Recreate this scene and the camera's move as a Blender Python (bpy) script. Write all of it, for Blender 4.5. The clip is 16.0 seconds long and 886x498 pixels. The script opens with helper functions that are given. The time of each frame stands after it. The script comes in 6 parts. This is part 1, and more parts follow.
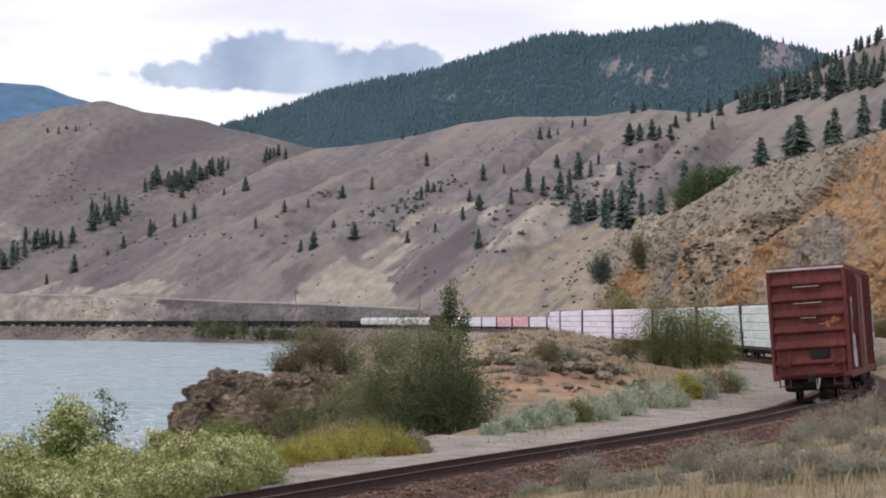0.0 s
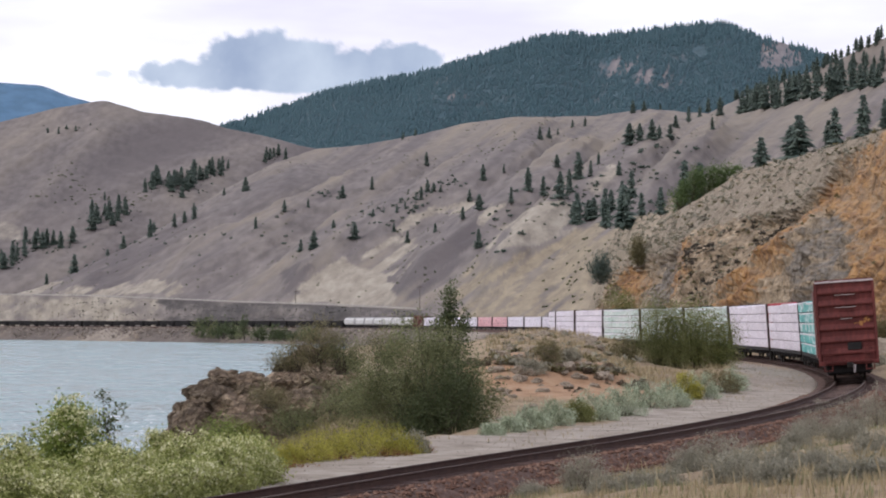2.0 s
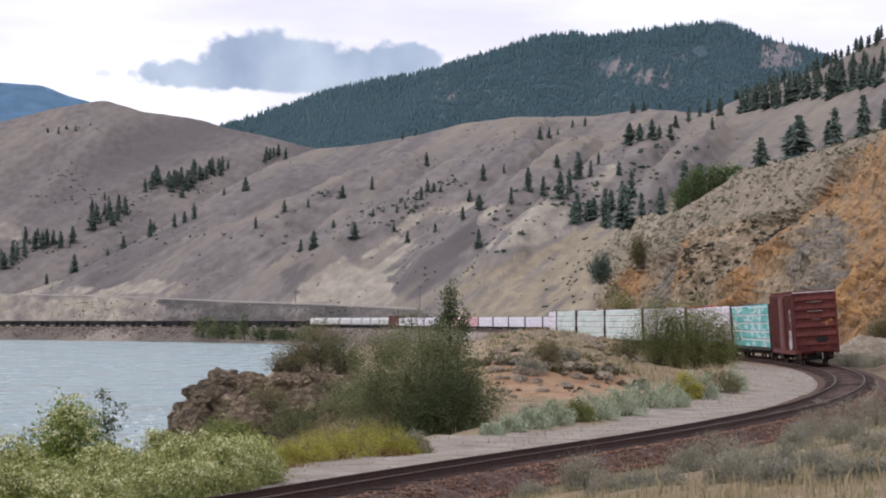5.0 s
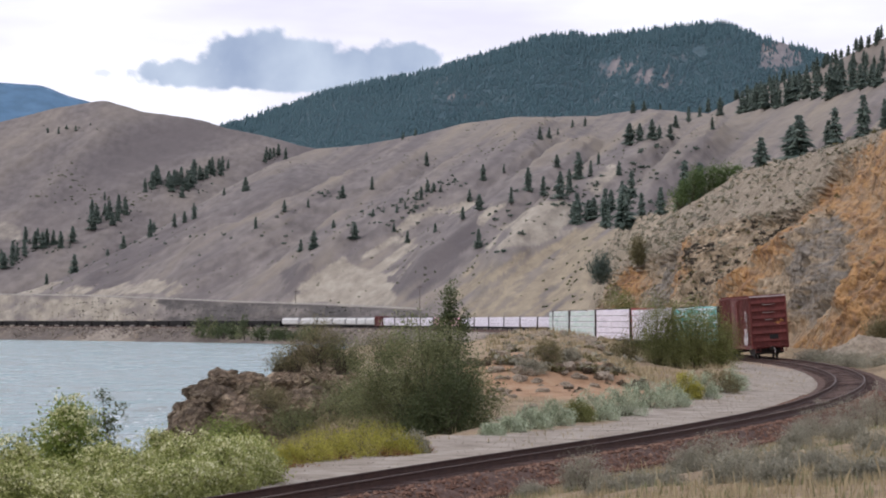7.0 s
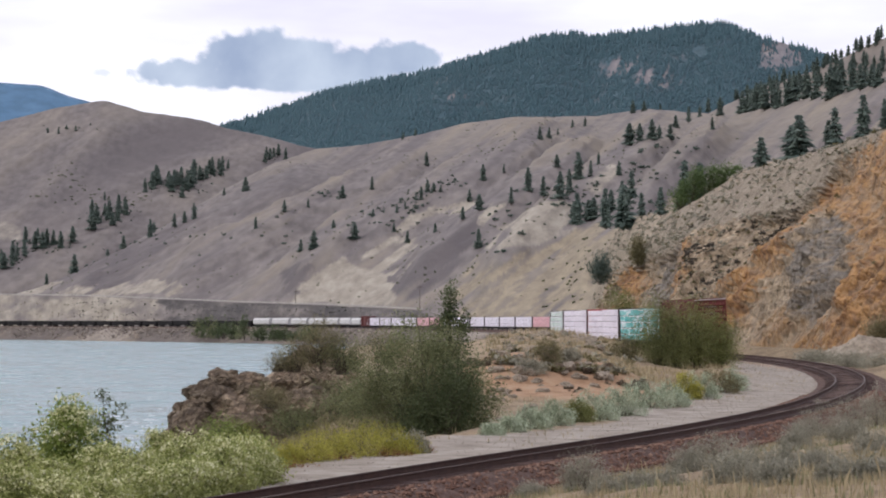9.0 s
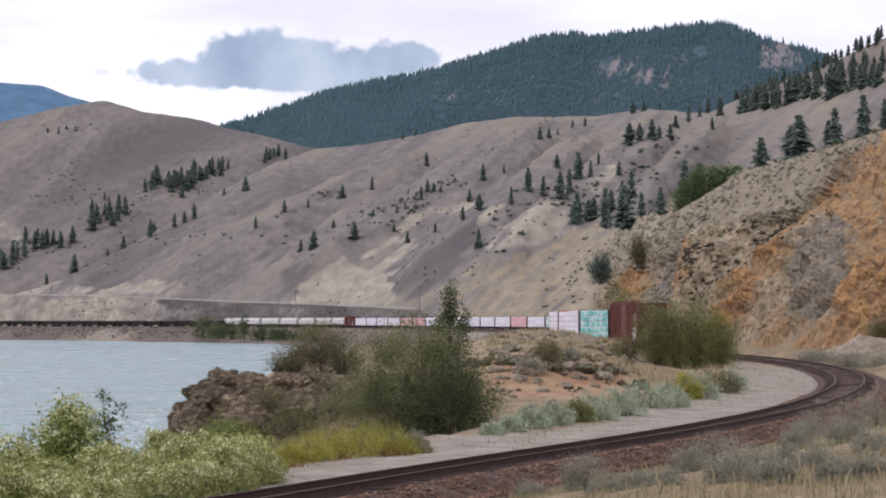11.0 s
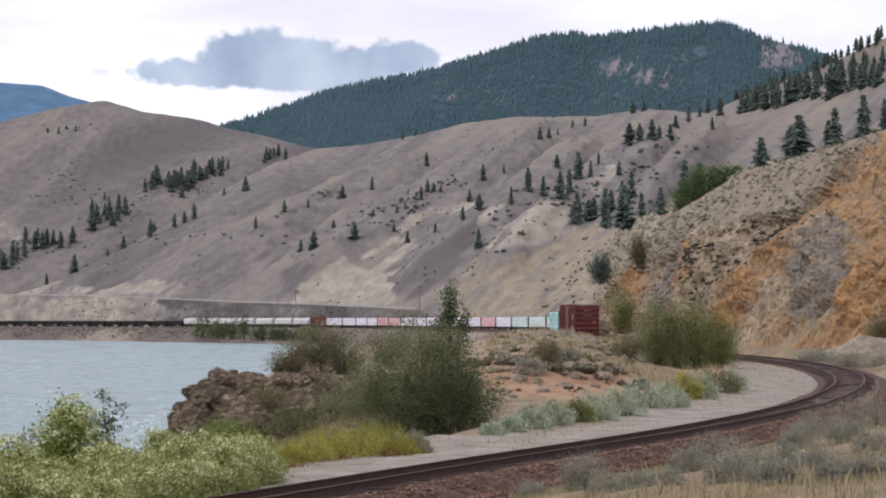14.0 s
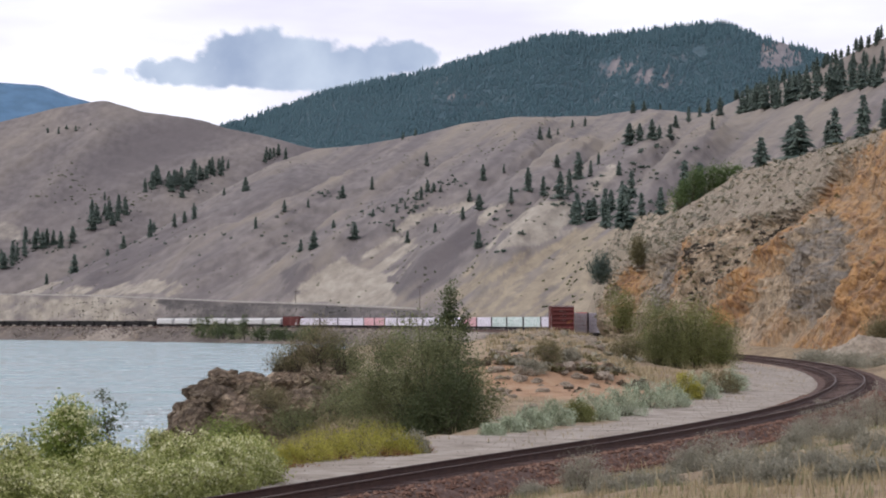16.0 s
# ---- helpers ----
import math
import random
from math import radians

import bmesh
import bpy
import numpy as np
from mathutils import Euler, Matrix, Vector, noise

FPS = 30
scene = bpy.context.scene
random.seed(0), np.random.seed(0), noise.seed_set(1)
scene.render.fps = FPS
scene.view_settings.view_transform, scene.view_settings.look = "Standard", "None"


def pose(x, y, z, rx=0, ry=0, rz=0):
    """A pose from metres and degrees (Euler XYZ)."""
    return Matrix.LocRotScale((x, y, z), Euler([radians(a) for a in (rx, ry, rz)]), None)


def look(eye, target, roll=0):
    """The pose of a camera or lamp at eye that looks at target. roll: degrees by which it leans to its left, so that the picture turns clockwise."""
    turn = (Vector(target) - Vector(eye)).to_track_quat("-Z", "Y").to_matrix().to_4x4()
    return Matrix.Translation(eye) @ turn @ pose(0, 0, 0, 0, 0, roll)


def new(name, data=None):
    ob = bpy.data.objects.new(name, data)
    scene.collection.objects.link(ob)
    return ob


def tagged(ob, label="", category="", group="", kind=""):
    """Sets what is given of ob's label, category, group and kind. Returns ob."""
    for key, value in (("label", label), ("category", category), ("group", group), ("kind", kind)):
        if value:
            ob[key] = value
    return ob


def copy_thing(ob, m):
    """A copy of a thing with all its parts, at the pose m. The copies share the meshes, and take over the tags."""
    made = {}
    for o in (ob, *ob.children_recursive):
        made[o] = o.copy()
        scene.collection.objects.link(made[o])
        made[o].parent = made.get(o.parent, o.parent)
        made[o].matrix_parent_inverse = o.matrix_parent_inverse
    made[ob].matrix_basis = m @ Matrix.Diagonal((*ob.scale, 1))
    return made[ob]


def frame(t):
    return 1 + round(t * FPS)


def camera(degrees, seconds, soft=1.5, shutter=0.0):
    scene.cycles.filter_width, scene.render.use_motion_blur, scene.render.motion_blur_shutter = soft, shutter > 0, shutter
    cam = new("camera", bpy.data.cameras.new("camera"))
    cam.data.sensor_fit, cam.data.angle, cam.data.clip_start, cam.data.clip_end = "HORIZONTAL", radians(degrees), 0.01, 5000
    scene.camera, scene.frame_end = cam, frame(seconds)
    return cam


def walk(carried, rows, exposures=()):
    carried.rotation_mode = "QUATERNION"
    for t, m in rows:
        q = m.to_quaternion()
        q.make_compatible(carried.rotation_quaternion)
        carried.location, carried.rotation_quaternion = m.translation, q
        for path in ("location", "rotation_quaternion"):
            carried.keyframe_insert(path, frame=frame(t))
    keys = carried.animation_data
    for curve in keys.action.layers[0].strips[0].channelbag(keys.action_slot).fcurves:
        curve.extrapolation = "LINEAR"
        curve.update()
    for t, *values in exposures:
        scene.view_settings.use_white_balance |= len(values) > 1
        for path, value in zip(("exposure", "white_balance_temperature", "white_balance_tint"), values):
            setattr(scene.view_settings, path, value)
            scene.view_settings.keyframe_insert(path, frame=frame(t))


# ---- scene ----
cam = camera(21.6, 16.0, soft=2.0)
CAM_Z = 3.14
walk(cam, [(0.0, pose(0, 0, CAM_Z, 91.77, 0, 0)), (16.0, pose(0, 0, CAM_Z, 91.77, 0, 0))], exposures=[(0.0, 0.0), (16.0, 0.0)])

# ---- world and light: bright overcast, soft light from behind on the river side ----
SUN_EL, SUN_AZ = radians(37), radians(248)
world = bpy.data.worlds.new("overcast_sky")
scene.world = world
world.use_nodes = True
wn, wl = world.node_tree.nodes, world.node_tree.links
wn.clear()
w_out = wn.new("ShaderNodeOutputWorld")
w_bg = wn.new("ShaderNodeBackground")
w_sky = wn.new("ShaderNodeTexSky")
w_sky.sky_type, w_sky.sun_disc = "NISHITA", False
w_sky.sun_elevation, w_sky.sun_rotation = SUN_EL, SUN_AZ
w_sc = wn.new("ShaderNodeVectorMath")
w_sc.operation = "SCALE"
w_sc.inputs["Scale"].default_value = 0.10
w_tc = wn.new("ShaderNodeTexCoord")
w_map = wn.new("ShaderNodeMapping")
w_map.inputs["Scale"].default_value = (2.2, 2.2, 9.0)
w_no = wn.new("ShaderNodeTexNoise")
w_no.inputs["Scale"].default_value, w_no.inputs["Detail"].default_value = 2.4, 5.0
w_ra = wn.new("ShaderNodeValToRGB")
w_bg.inputs["Strength"].default_value = 1.12
w_ra.color_ramp.elements[0].position, w_ra.color_ramp.elements[0].color = 0.40, (0.83, 0.80, 0.95, 1)
w_ra.color_ramp.elements[1].position, w_ra.color_ramp.elements[1].color = 0.64, (1.10, 1.10, 1.20, 1)
w_mix = wn.new("ShaderNodeMix")
w_mix.data_type = "RGBA"
w_mix.inputs["Factor"].default_value = 0.88
wl.new(w_tc.outputs["Generated"], w_map.inputs["Vector"])
wl.new(w_map.outputs["Vector"], w_no.inputs["Vector"])
wl.new(w_no.outputs["Fac"], w_ra.inputs["Fac"])
wl.new(w_sky.outputs["Color"], w_sc.inputs[0])
wl.new(w_sc.outputs["Vector"], w_mix.inputs[6])
wl.new(w_ra.outputs["Color"], w_mix.inputs[7])
wl.new(w_mix.outputs[2], w_bg.inputs["Color"])
wl.new(w_bg.outputs["Background"], w_out.inputs["Surface"])
sun = new("sun", bpy.data.lights.new("sun", "SUN"))
sun.data.energy, sun.data.angle, sun.data.color = 1.05, radians(12), (1.0, 0.96, 0.92)
sun.matrix_world = look((-math.sin(radians(68)) * 60, -math.cos(radians(68)) * 60, 46), (0, 0, 0))


# ---- materials ----
def mat(name, stops, scale=1.0, rough=0.9, bump=0.3, bump_scale=None, metal=0.0, fine=None, spec=0.3, squash=(1, 1, 1), rnd=0.0, dist=0.05, coords="Object", contrast=(0.72, 1.25), crack=0.0, crack_depth=0.5):
    """Noise-mixed colours at two scales with relief. stops: list of (position, rgb)."""
    m = bpy.data.materials.new(name)
    m.use_nodes = True
    n, l = m.node_tree.nodes, m.node_tree.links
    bs = n["Principled BSDF"]
    bs.inputs["Roughness"].default_value, bs.inputs["Metallic"].default_value = rough, metal
    bs.inputs["Specular IOR Level"].default_value = spec
    tc, mp = n.new("ShaderNodeTexCoord"), n.new("ShaderNodeMapping")
    mp.inputs["Scale"].default_value = squash
    l.new(tc.outputs[coords], mp.inputs["Vector"])
    no = n.new("ShaderNodeTexNoise")
    no.inputs["Scale"].default_value, no.inputs["Detail"].default_value, no.inputs["Roughness"].default_value = scale, 8.0, 0.62
    l.new(mp.outputs["Vector"], no.inputs["Vector"])
    ra = n.new("ShaderNodeValToRGB")
    els = ra.color_ramp.elements
    while len(els) < len(stops):
        els.new(0.5)
    for e, (p, c) in zip(els, stops):
        e.position, e.color = p, (*c, 1)
    l.new(no.outputs["Fac"], ra.inputs["Fac"])
    col = ra.outputs["Color"]
    fi = n.new("ShaderNodeTexNoise")
    fi.inputs["Scale"].default_value, fi.inputs["Detail"].default_value = fine or scale * 9, 6.0
    l.new(mp.outputs["Vector"], fi.inputs["Vector"])
    mr = n.new("ShaderNodeMapRange")
    mr.inputs["From Min"].default_value, mr.inputs["From Max"].default_value = 0.3, 0.7
    mr.inputs["To Min"].default_value, mr.inputs["To Max"].default_value = contrast
    l.new(fi.outputs["Fac"], mr.inputs["Value"])
    mu = n.new("ShaderNodeVectorMath")
    mu.operation = "SCALE"
    l.new(col, mu.inputs[0])
    l.new(mr.outputs["Result"], mu.inputs["Scale"])
    col = mu.outputs["Vector"]
    if rnd:
        oi = n.new("ShaderNodeObjectInfo")
        m2 = n.new("ShaderNodeMapRange")
        m2.inputs["To Min"].default_value, m2.inputs["To Max"].default_value = 1 - rnd, 1 + rnd
        l.new(oi.outputs["Random"], m2.inputs["Value"])
        mu2 = n.new("ShaderNodeVectorMath")
        mu2.operation = "SCALE"
        l.new(col, mu2.inputs[0])
        l.new(m2.outputs["Result"], mu2.inputs["Scale"])
        col = mu2.outputs["Vector"]
    l.new(col, bs.inputs["Base Color"])
    if bump:
        bn = n.new("ShaderNodeTexNoise")
        bn.inputs["Scale"].default_value, bn.inputs["Detail"].default_value = bump_scale or scale * 6, 8.0
        l.new(mp.outputs["Vector"], bn.inputs["Vector"])
        bu = n.new("ShaderNodeBump")
        bu.inputs["Strength"].default_value, bu.inputs["Distance"].default_value = bump, dist
        height = bn.outputs["Fac"]
        if crack:
            # jointed rock: angular blocks parted by cracks, bent by the noise
            wv = n.new("ShaderNodeVectorMath")
            wv.operation = "MULTIPLY_ADD"
            wv.inputs[1].default_value = (0.9 / crack,) * 3
            vo = n.new("ShaderNodeTexVoronoi")
            vo.feature = "DISTANCE_TO_EDGE"
            vo.inputs["Scale"].default_value = crack
            l.new(fi.outputs["Color"], wv.inputs[0])
            l.new(mp.outputs["Vector"], wv.inputs[2])
            l.new(wv.outputs["Vector"], vo.inputs["Vector"])
            cr = n.new("ShaderNodeMapRange")
            cr.inputs["From Max"].default_value, cr.inputs["To Max"].default_value = 0.16, crack_depth
            l.new(vo.outputs["Distance"], cr.inputs["Value"])
            ah = n.new("ShaderNodeMath")
            l.new(bn.outputs["Fac"], ah.inputs[0])
            l.new(cr.outputs["Result"], ah.inputs[1])
            height = ah.outputs["Value"]
        l.new(height, bu.inputs["Height"])
        l.new(bu.outputs["Normal"], bs.inputs["Normal"])
    return m


def blend_attr(m, attr, stops, scale, lo=0.35, hi=0.65, squash=(1, 1, 1), grit=1.3):
    """Lays a second noise colour over a material where the mesh's attribute says this soil lies."""
    n, l = m.node_tree.nodes, m.node_tree.links
    bs = n["Principled BSDF"]
    old = bs.inputs["Base Color"].links[0].from_socket
    at = n.new("ShaderNodeAttribute")
    at.attribute_name = attr
    tc = n.new("ShaderNodeTexCoord")
    no = n.new("ShaderNodeTexNoise")
    no.inputs["Scale"].default_value, no.inputs["Detail"].default_value, no.inputs["Roughness"].default_value = scale, 9.0, 0.65
    mp = n.new("ShaderNodeMapping")
    mp.inputs["Scale"].default_value = squash
    l.new(tc.outputs["Object"], mp.inputs["Vector"])
    l.new(mp.outputs["Vector"], no.inputs["Vector"])
    ra = n.new("ShaderNodeValToRGB")
    els = ra.color_ramp.elements
    while len(els) < len(stops):
        els.new(0.5)
    for e, (p, c) in zip(els, stops):
        e.position, e.color = p, (*c, 1)
    l.new(no.outputs["Fac"], ra.inputs["Fac"])
    ad = n.new("ShaderNodeMath")
    ad.operation = "ADD"
    sb = n.new("ShaderNodeMath")
    sb.operation = "MULTIPLY_ADD"
    sb.inputs[1].default_value, sb.inputs[2].default_value = grit, -grit / 2
    l.new(no.outputs["Fac"], sb.inputs[0])
    l.new(at.outputs["Fac"], ad.inputs[0])
    l.new(sb.outputs["Value"], ad.inputs[1])
    mr = n.new("ShaderNodeMapRange")
    mr.inputs["From Min"].default_value, mr.inputs["From Max"].default_value = lo, hi
    l.new(ad.outputs["Value"], mr.inputs["Value"])
    mx = n.new("ShaderNodeMix")
    mx.data_type = "RGBA"
    l.new(mr.outputs["Result"], mx.inputs["Factor"])
    l.new(old, mx.inputs[6])
    l.new(ra.outputs["Color"], mx.inputs[7])
    l.new(mx.outputs[2], bs.inputs["Base Color"])
    return m


M_GROUND = mat("dry_soil_and_grass", [(0.3, (0.165, 0.120, 0.074)), (0.5, (0.262, 0.195, 0.12)), (0.7, (0.35, 0.27, 0.168))], 0.35, bump=0.5, fine=4.0, bump_scale=5, dist=0.15)
blend_attr(M_GROUND, "gravel", [(0.3, (0.18, 0.148, 0.115)), (0.45, (0.265, 0.226, 0.184)), (0.6, (0.34, 0.298, 0.25)), (0.75, (0.42, 0.372, 0.318))], 0.9, 0.25, 0.75)
blend_attr(M_GROUND, "stony", [(0.3, (0.075, 0.062, 0.054)), (0.5, (0.13, 0.108, 0.092)), (0.72, (0.20, 0.165, 0.135))], 0.25)
blend_attr(M_GROUND, "red_soil", [(0.3, (0.22, 0.13, 0.072)), (0.5, (0.35, 0.215, 0.125)), (0.75, (0.40, 0.30, 0.20))], 0.8)
# base tones moved slightly towards blue for the haze over the hills
M_HILL = mat("dry_grass_hillside", [(0.3, (0.140, 0.124, 0.122)), (0.5, (0.172, 0.151, 0.141)), (0.7, (0.208, 0.181, 0.158))], 0.008, bump=0.6, fine=0.14, bump_scale=0.09, dist=2.4, contrast=(0.74, 1.26), squash=(1, 0.3, 1))
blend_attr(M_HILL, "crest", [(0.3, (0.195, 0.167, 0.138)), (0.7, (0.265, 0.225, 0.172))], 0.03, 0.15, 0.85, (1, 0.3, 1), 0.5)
# shaded spur sides and hollows painted darker, along with patches of scrub
blend_attr(M_HILL, "shade_and_scrub", [(0.3, (0.102, 0.089, 0.090)), (0.7, (0.140, 0.121, 0.117))], 0.05, 0.15, 0.75, (1, 0.3, 1), 0.6)
blend_attr(M_HILL, "talus", [(0.3, (0.175, 0.145, 0.108)), (0.5, (0.255, 0.212, 0.150)), (0.7, (0.335, 0.28, 0.196))], 0.16, 0.25, 0.75, (1, 0.3, 1), 0.9)
blend_attr(M_HILL, "bare", [(0.3, (0.20, 0.173, 0.140)), (0.5, (0.30, 0.265, 0.214)), (0.7, (0.40, 0.362, 0.295))], 0.12, 0.25, 0.75, (1, 0.3, 1), 0.9)
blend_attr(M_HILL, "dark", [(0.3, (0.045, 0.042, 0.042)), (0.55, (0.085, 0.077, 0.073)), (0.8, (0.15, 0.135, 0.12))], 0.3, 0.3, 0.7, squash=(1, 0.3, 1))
M_CLIFF = mat("ochre_cut_rock", [(0.28, (0.165, 0.123, 0.082)), (0.42, (0.272, 0.21, 0.142)), (0.56, (0.365, 0.282, 0.192)), (0.72, (0.47, 0.385, 0.278))], 0.16, bump=0.9, fine=1.2, bump_scale=1.3, dist=0.7, squash=(1, 1, 0.8), contrast=(0.56, 1.36), crack=0.7, crack_depth=0.36)
blend_attr(M_CLIFF, "orange", [(0.3, (0.14, 0.075, 0.043)), (0.43, (0.275, 0.15, 0.078)), (0.56, (0.44, 0.25, 0.105)), (0.72, (0.385, 0.27, 0.17))], 0.6, 0.1, 0.9)
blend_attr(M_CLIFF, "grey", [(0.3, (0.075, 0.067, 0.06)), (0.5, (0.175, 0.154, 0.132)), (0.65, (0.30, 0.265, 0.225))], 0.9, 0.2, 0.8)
blend_attr(M_CLIFF, "pale", [(0.3, (0.215, 0.175, 0.132)), (0.5, (0.295, 0.245, 0.184)), (0.7, (0.38, 0.325, 0.25))], 0.5, 0.2, 0.8)
# bluish lift in these colours stands in for haze over the far mountain
M_FOREST_FLOOR = mat("hazed_mountain_floor", [(0.40, (0.050, 0.090, 0.108)), (0.60, (0.066, 0.108, 0.126)), (0.72, (0.115, 0.135, 0.148))], 0.012, bump=0.5, fine=0.06, bump_scale=0.05, dist=6)
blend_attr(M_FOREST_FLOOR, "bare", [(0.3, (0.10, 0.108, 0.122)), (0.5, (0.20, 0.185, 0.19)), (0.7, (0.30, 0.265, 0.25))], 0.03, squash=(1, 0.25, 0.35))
M_BALLAST = mat("brown_ballast_stone", [(0.3, (0.046, 0.025, 0.019)), (0.5, (0.085, 0.048, 0.036)), (0.7, (0.145, 0.09, 0.068))], 3.0, bump=0.9, fine=14, bump_scale=12, dist=0.06)
M_RAIL = mat("rusted_rail_steel", [(0.3, (0.038, 0.018, 0.014)), (0.7, (0.075, 0.037, 0.028))], 4.0, rough=0.7, metal=0.3, bump=0.2)
M_RAILTOP = mat("worn_rail_head", [(0.3, (0.075, 0.055, 0.046)), (0.7, (0.125, 0.095, 0.08))], 4.0, rough=0.6, metal=0.3, bump=0.05)
M_TIE = mat("creosoted_tie", [(0.3, (0.030, 0.016, 0.013)), (0.7, (0.058, 0.032, 0.025))], 3.0, bump=0.6, rnd=0.25)


# ---- geometry helpers ----
def mesh_ob(name, verts, faces, material, parent=None, label="", smooth=True):
    me = bpy.data.meshes.new(name)
    me.from_pydata([tuple(v) for v in verts], [], [tuple(f) for f in faces])
    me.materials.append(material)
    if smooth:
        me.polygons.foreach_set("use_smooth", [True] * len(me.polygons))
    ob = new(name, me)
    if parent:
        ob.parent = parent
    if label:
        ob["label"] = label
    return ob


def part(name, bm, material, parent, label="", smooth=False):
    me = bpy.data.meshes.new(name)
    bm.to_mesh(me)
    bm.free()
    for m in (material if isinstance(material, (list, tuple)) else [material]):
        me.materials.append(m)
    if smooth:
        me.polygons.foreach_set("use_smooth", [True] * len(me.polygons))
    ob = new(name, me)
    if parent:
        ob.parent = parent
    if label:
        ob["label"] = label
    return ob


def empty(name):
    return new(name)


def box(bm, x0, x1, y0, y1, z0, z1, bevel=0.0):
    r = bmesh.ops.create_cube(bm, size=1.0)
    vs = r["verts"]
    for v in vs:
        v.co = Vector(((x0 + x1) / 2 + v.co.x * (x1 - x0), (y0 + y1) / 2 + v.co.y * (y1 - y0), (z0 + z1) / 2 + v.co.z * (z1 - z0)))
    if bevel:
        es = list({e for v in vs for e in v.link_edges})
        bmesh.ops.bevel(bm, geom=es, offset=bevel, segments=1, affect="EDGES")
    return vs


def cyl(bm, c, r, h, axis="Z", seg=12, r2=None):
    q = bmesh.ops.create_cone(bm, cap_ends=True, segments=seg, radius1=r, radius2=r if r2 is None else r2, depth=h)
    m = {"Z": Matrix(), "X": Matrix.Rotation(math.pi / 2, 4, "Y"), "Y": Matrix.Rotation(math.pi / 2, 4, "X")}[axis]
    bmesh.ops.transform(bm, matrix=Matrix.Translation(c) @ m, verts=q["verts"])


def fbm(x, y, scale, octaves=4, seed=0.0, ridged=False):
    """Layered noise over arrays."""
    out = np.zeros(np.shape(x))
    fx, fy, fo = np.ravel(x) / scale, np.ravel(y) / scale, out.ravel()
    for i in range(fo.size):
        v = Vector((fx[i] + seed, fy[i] - seed, seed * 0.37))
        if ridged:
            fo[i] = noise.ridged_multi_fractal(v, 1.0, 2.1, octaves, 1.0, 2.0) - 1.2
        else:
            fo[i] = noise.fractal(v, 0.9, 2.0, octaves)
    return fo.reshape(np.shape(x))


def tubes_mesh(name, paths, r0, material):
    """Tapered four-sided stems along paths."""
    vs, fs = [], []
    for p, r in paths:
        o = len(vs)
        m = len(p)
        for i, q in enumerate(p):
            rr = r * (1 - 0.8 * i / (m - 1))
            for k in range(4):
                an = k * math.pi / 2
                vs.append((q[0] + rr * math.cos(an), q[1] + rr * math.sin(an), q[2]))
        for i in range(m - 1):
            for k in range(4):
                fs.append((o + i * 4 + k, o + i * 4 + (k + 1) % 4, o + i * 4 + 4 + (k + 1) % 4, o + i * 4 + 4 + k))
    me = bpy.data.meshes.new(name)
    me.from_pydata(vs, [], fs)
    me.materials.append(material)
    return me


FOCAL, HORIZON = 4112.7, 568.0


def bearing(u):
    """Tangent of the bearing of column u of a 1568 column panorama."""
    return (u - 784.0) / FOCAL


def height_at(row, d):
    return CAM_Z + d * (HORIZON - row) / FOCAL


def grid_faces(nu, nv):
    i = np.arange(nu - 1)[:, None] * nv + np.arange(nv - 1)[None, :]
    return np.stack([i, i + nv, i + nv + 1, i + 1], -1).reshape(-1, 4)


def grid_ob(name, X, Y, Z, material, attrs=(), label="", flip=False):
    nu, nv = X.shape
    f = grid_faces(nu, nv)
    if flip:
        f = f[:, ::-1]
    me = bpy.data.meshes.new(name)
    co = np.stack([X, Y, Z], -1).reshape(-1, 3)
    me.vertices.add(len(co))
    me.vertices.foreach_set("co", co.ravel())
    me.loops.add(f.size)
    me.loops.foreach_set("vertex_index", f.ravel())
    me.polygons.add(len(f))
    me.polygons.foreach_set("loop_start", np.arange(len(f)) * 4)
    me.update(calc_edges=True)
    me.polygons.foreach_set("use_smooth", [True] * len(f))
    for an, av in attrs:
        a = me.attributes.new(an, "FLOAT", "POINT")
        a.data.foreach_set("value", np.clip(av, 0, 1).ravel().astype(np.float32))
    me.materials.append(material)
    ob = new(name, me)
    return tagged(ob, label, name.replace("_", " "), kind="structure")


# ---- the railway line: centre line as a smooth curve through a few stations ----
STATIONS = np.array([(-70, -140), (-42, -65), (-19.5, -3), (-7.6, 30), (-0.6, 48.7), (6.9, 67.3), (13.2, 86.2), (18.1, 105.6), (21.9, 125.2), (24.6, 145.1), (26.3, 165), (26.9, 185),
                     (26.5, 205), (25, 224.9), (22.9, 244.8), (20.6, 264.7), (18.7, 284.6), (17.2, 304.5), (16.6, 324.5), (17.3, 344.5), (20, 369), (27, 403), (42, 468), (52, 545),
                     (53, 620), (44, 705), (24, 800), (-20, 985), (-50, 1090), (-112, 1190), (-190, 1295), (-290, 1410), (-450, 1560), (-750, 1780), (-1100, 1950)], float)
S_ZERO = 4


def spline(pts, step=1.0):
    d = np.r_[0, np.cumsum(np.hypot(*np.diff(pts, axis=0).T))]
    tg = np.gradient(pts, d, axis=0)
    out = []
    for i in range(len(pts) - 1):
        h = d[i + 1] - d[i]
        t = np.linspace(0, 1, max(2, int(h)), endpoint=False)[:, None]
        out.append((2 * t**3 - 3 * t**2 + 1) * pts[i] + (t**3 - 2 * t**2 + t) * h * tg[i] + (-2 * t**3 + 3 * t**2) * pts[i + 1] + (t**3 - t**2) * h * tg[i + 1])
    p = np.vstack(out + [pts[-1:]])
    s = np.r_[0, np.cumsum(np.hypot(*np.diff(p, axis=0).T))]
    q = np.arange(0, s[-1], step)
    return np.interp(q, s, p[:, 0]), np.interp(q, s, p[:, 1])


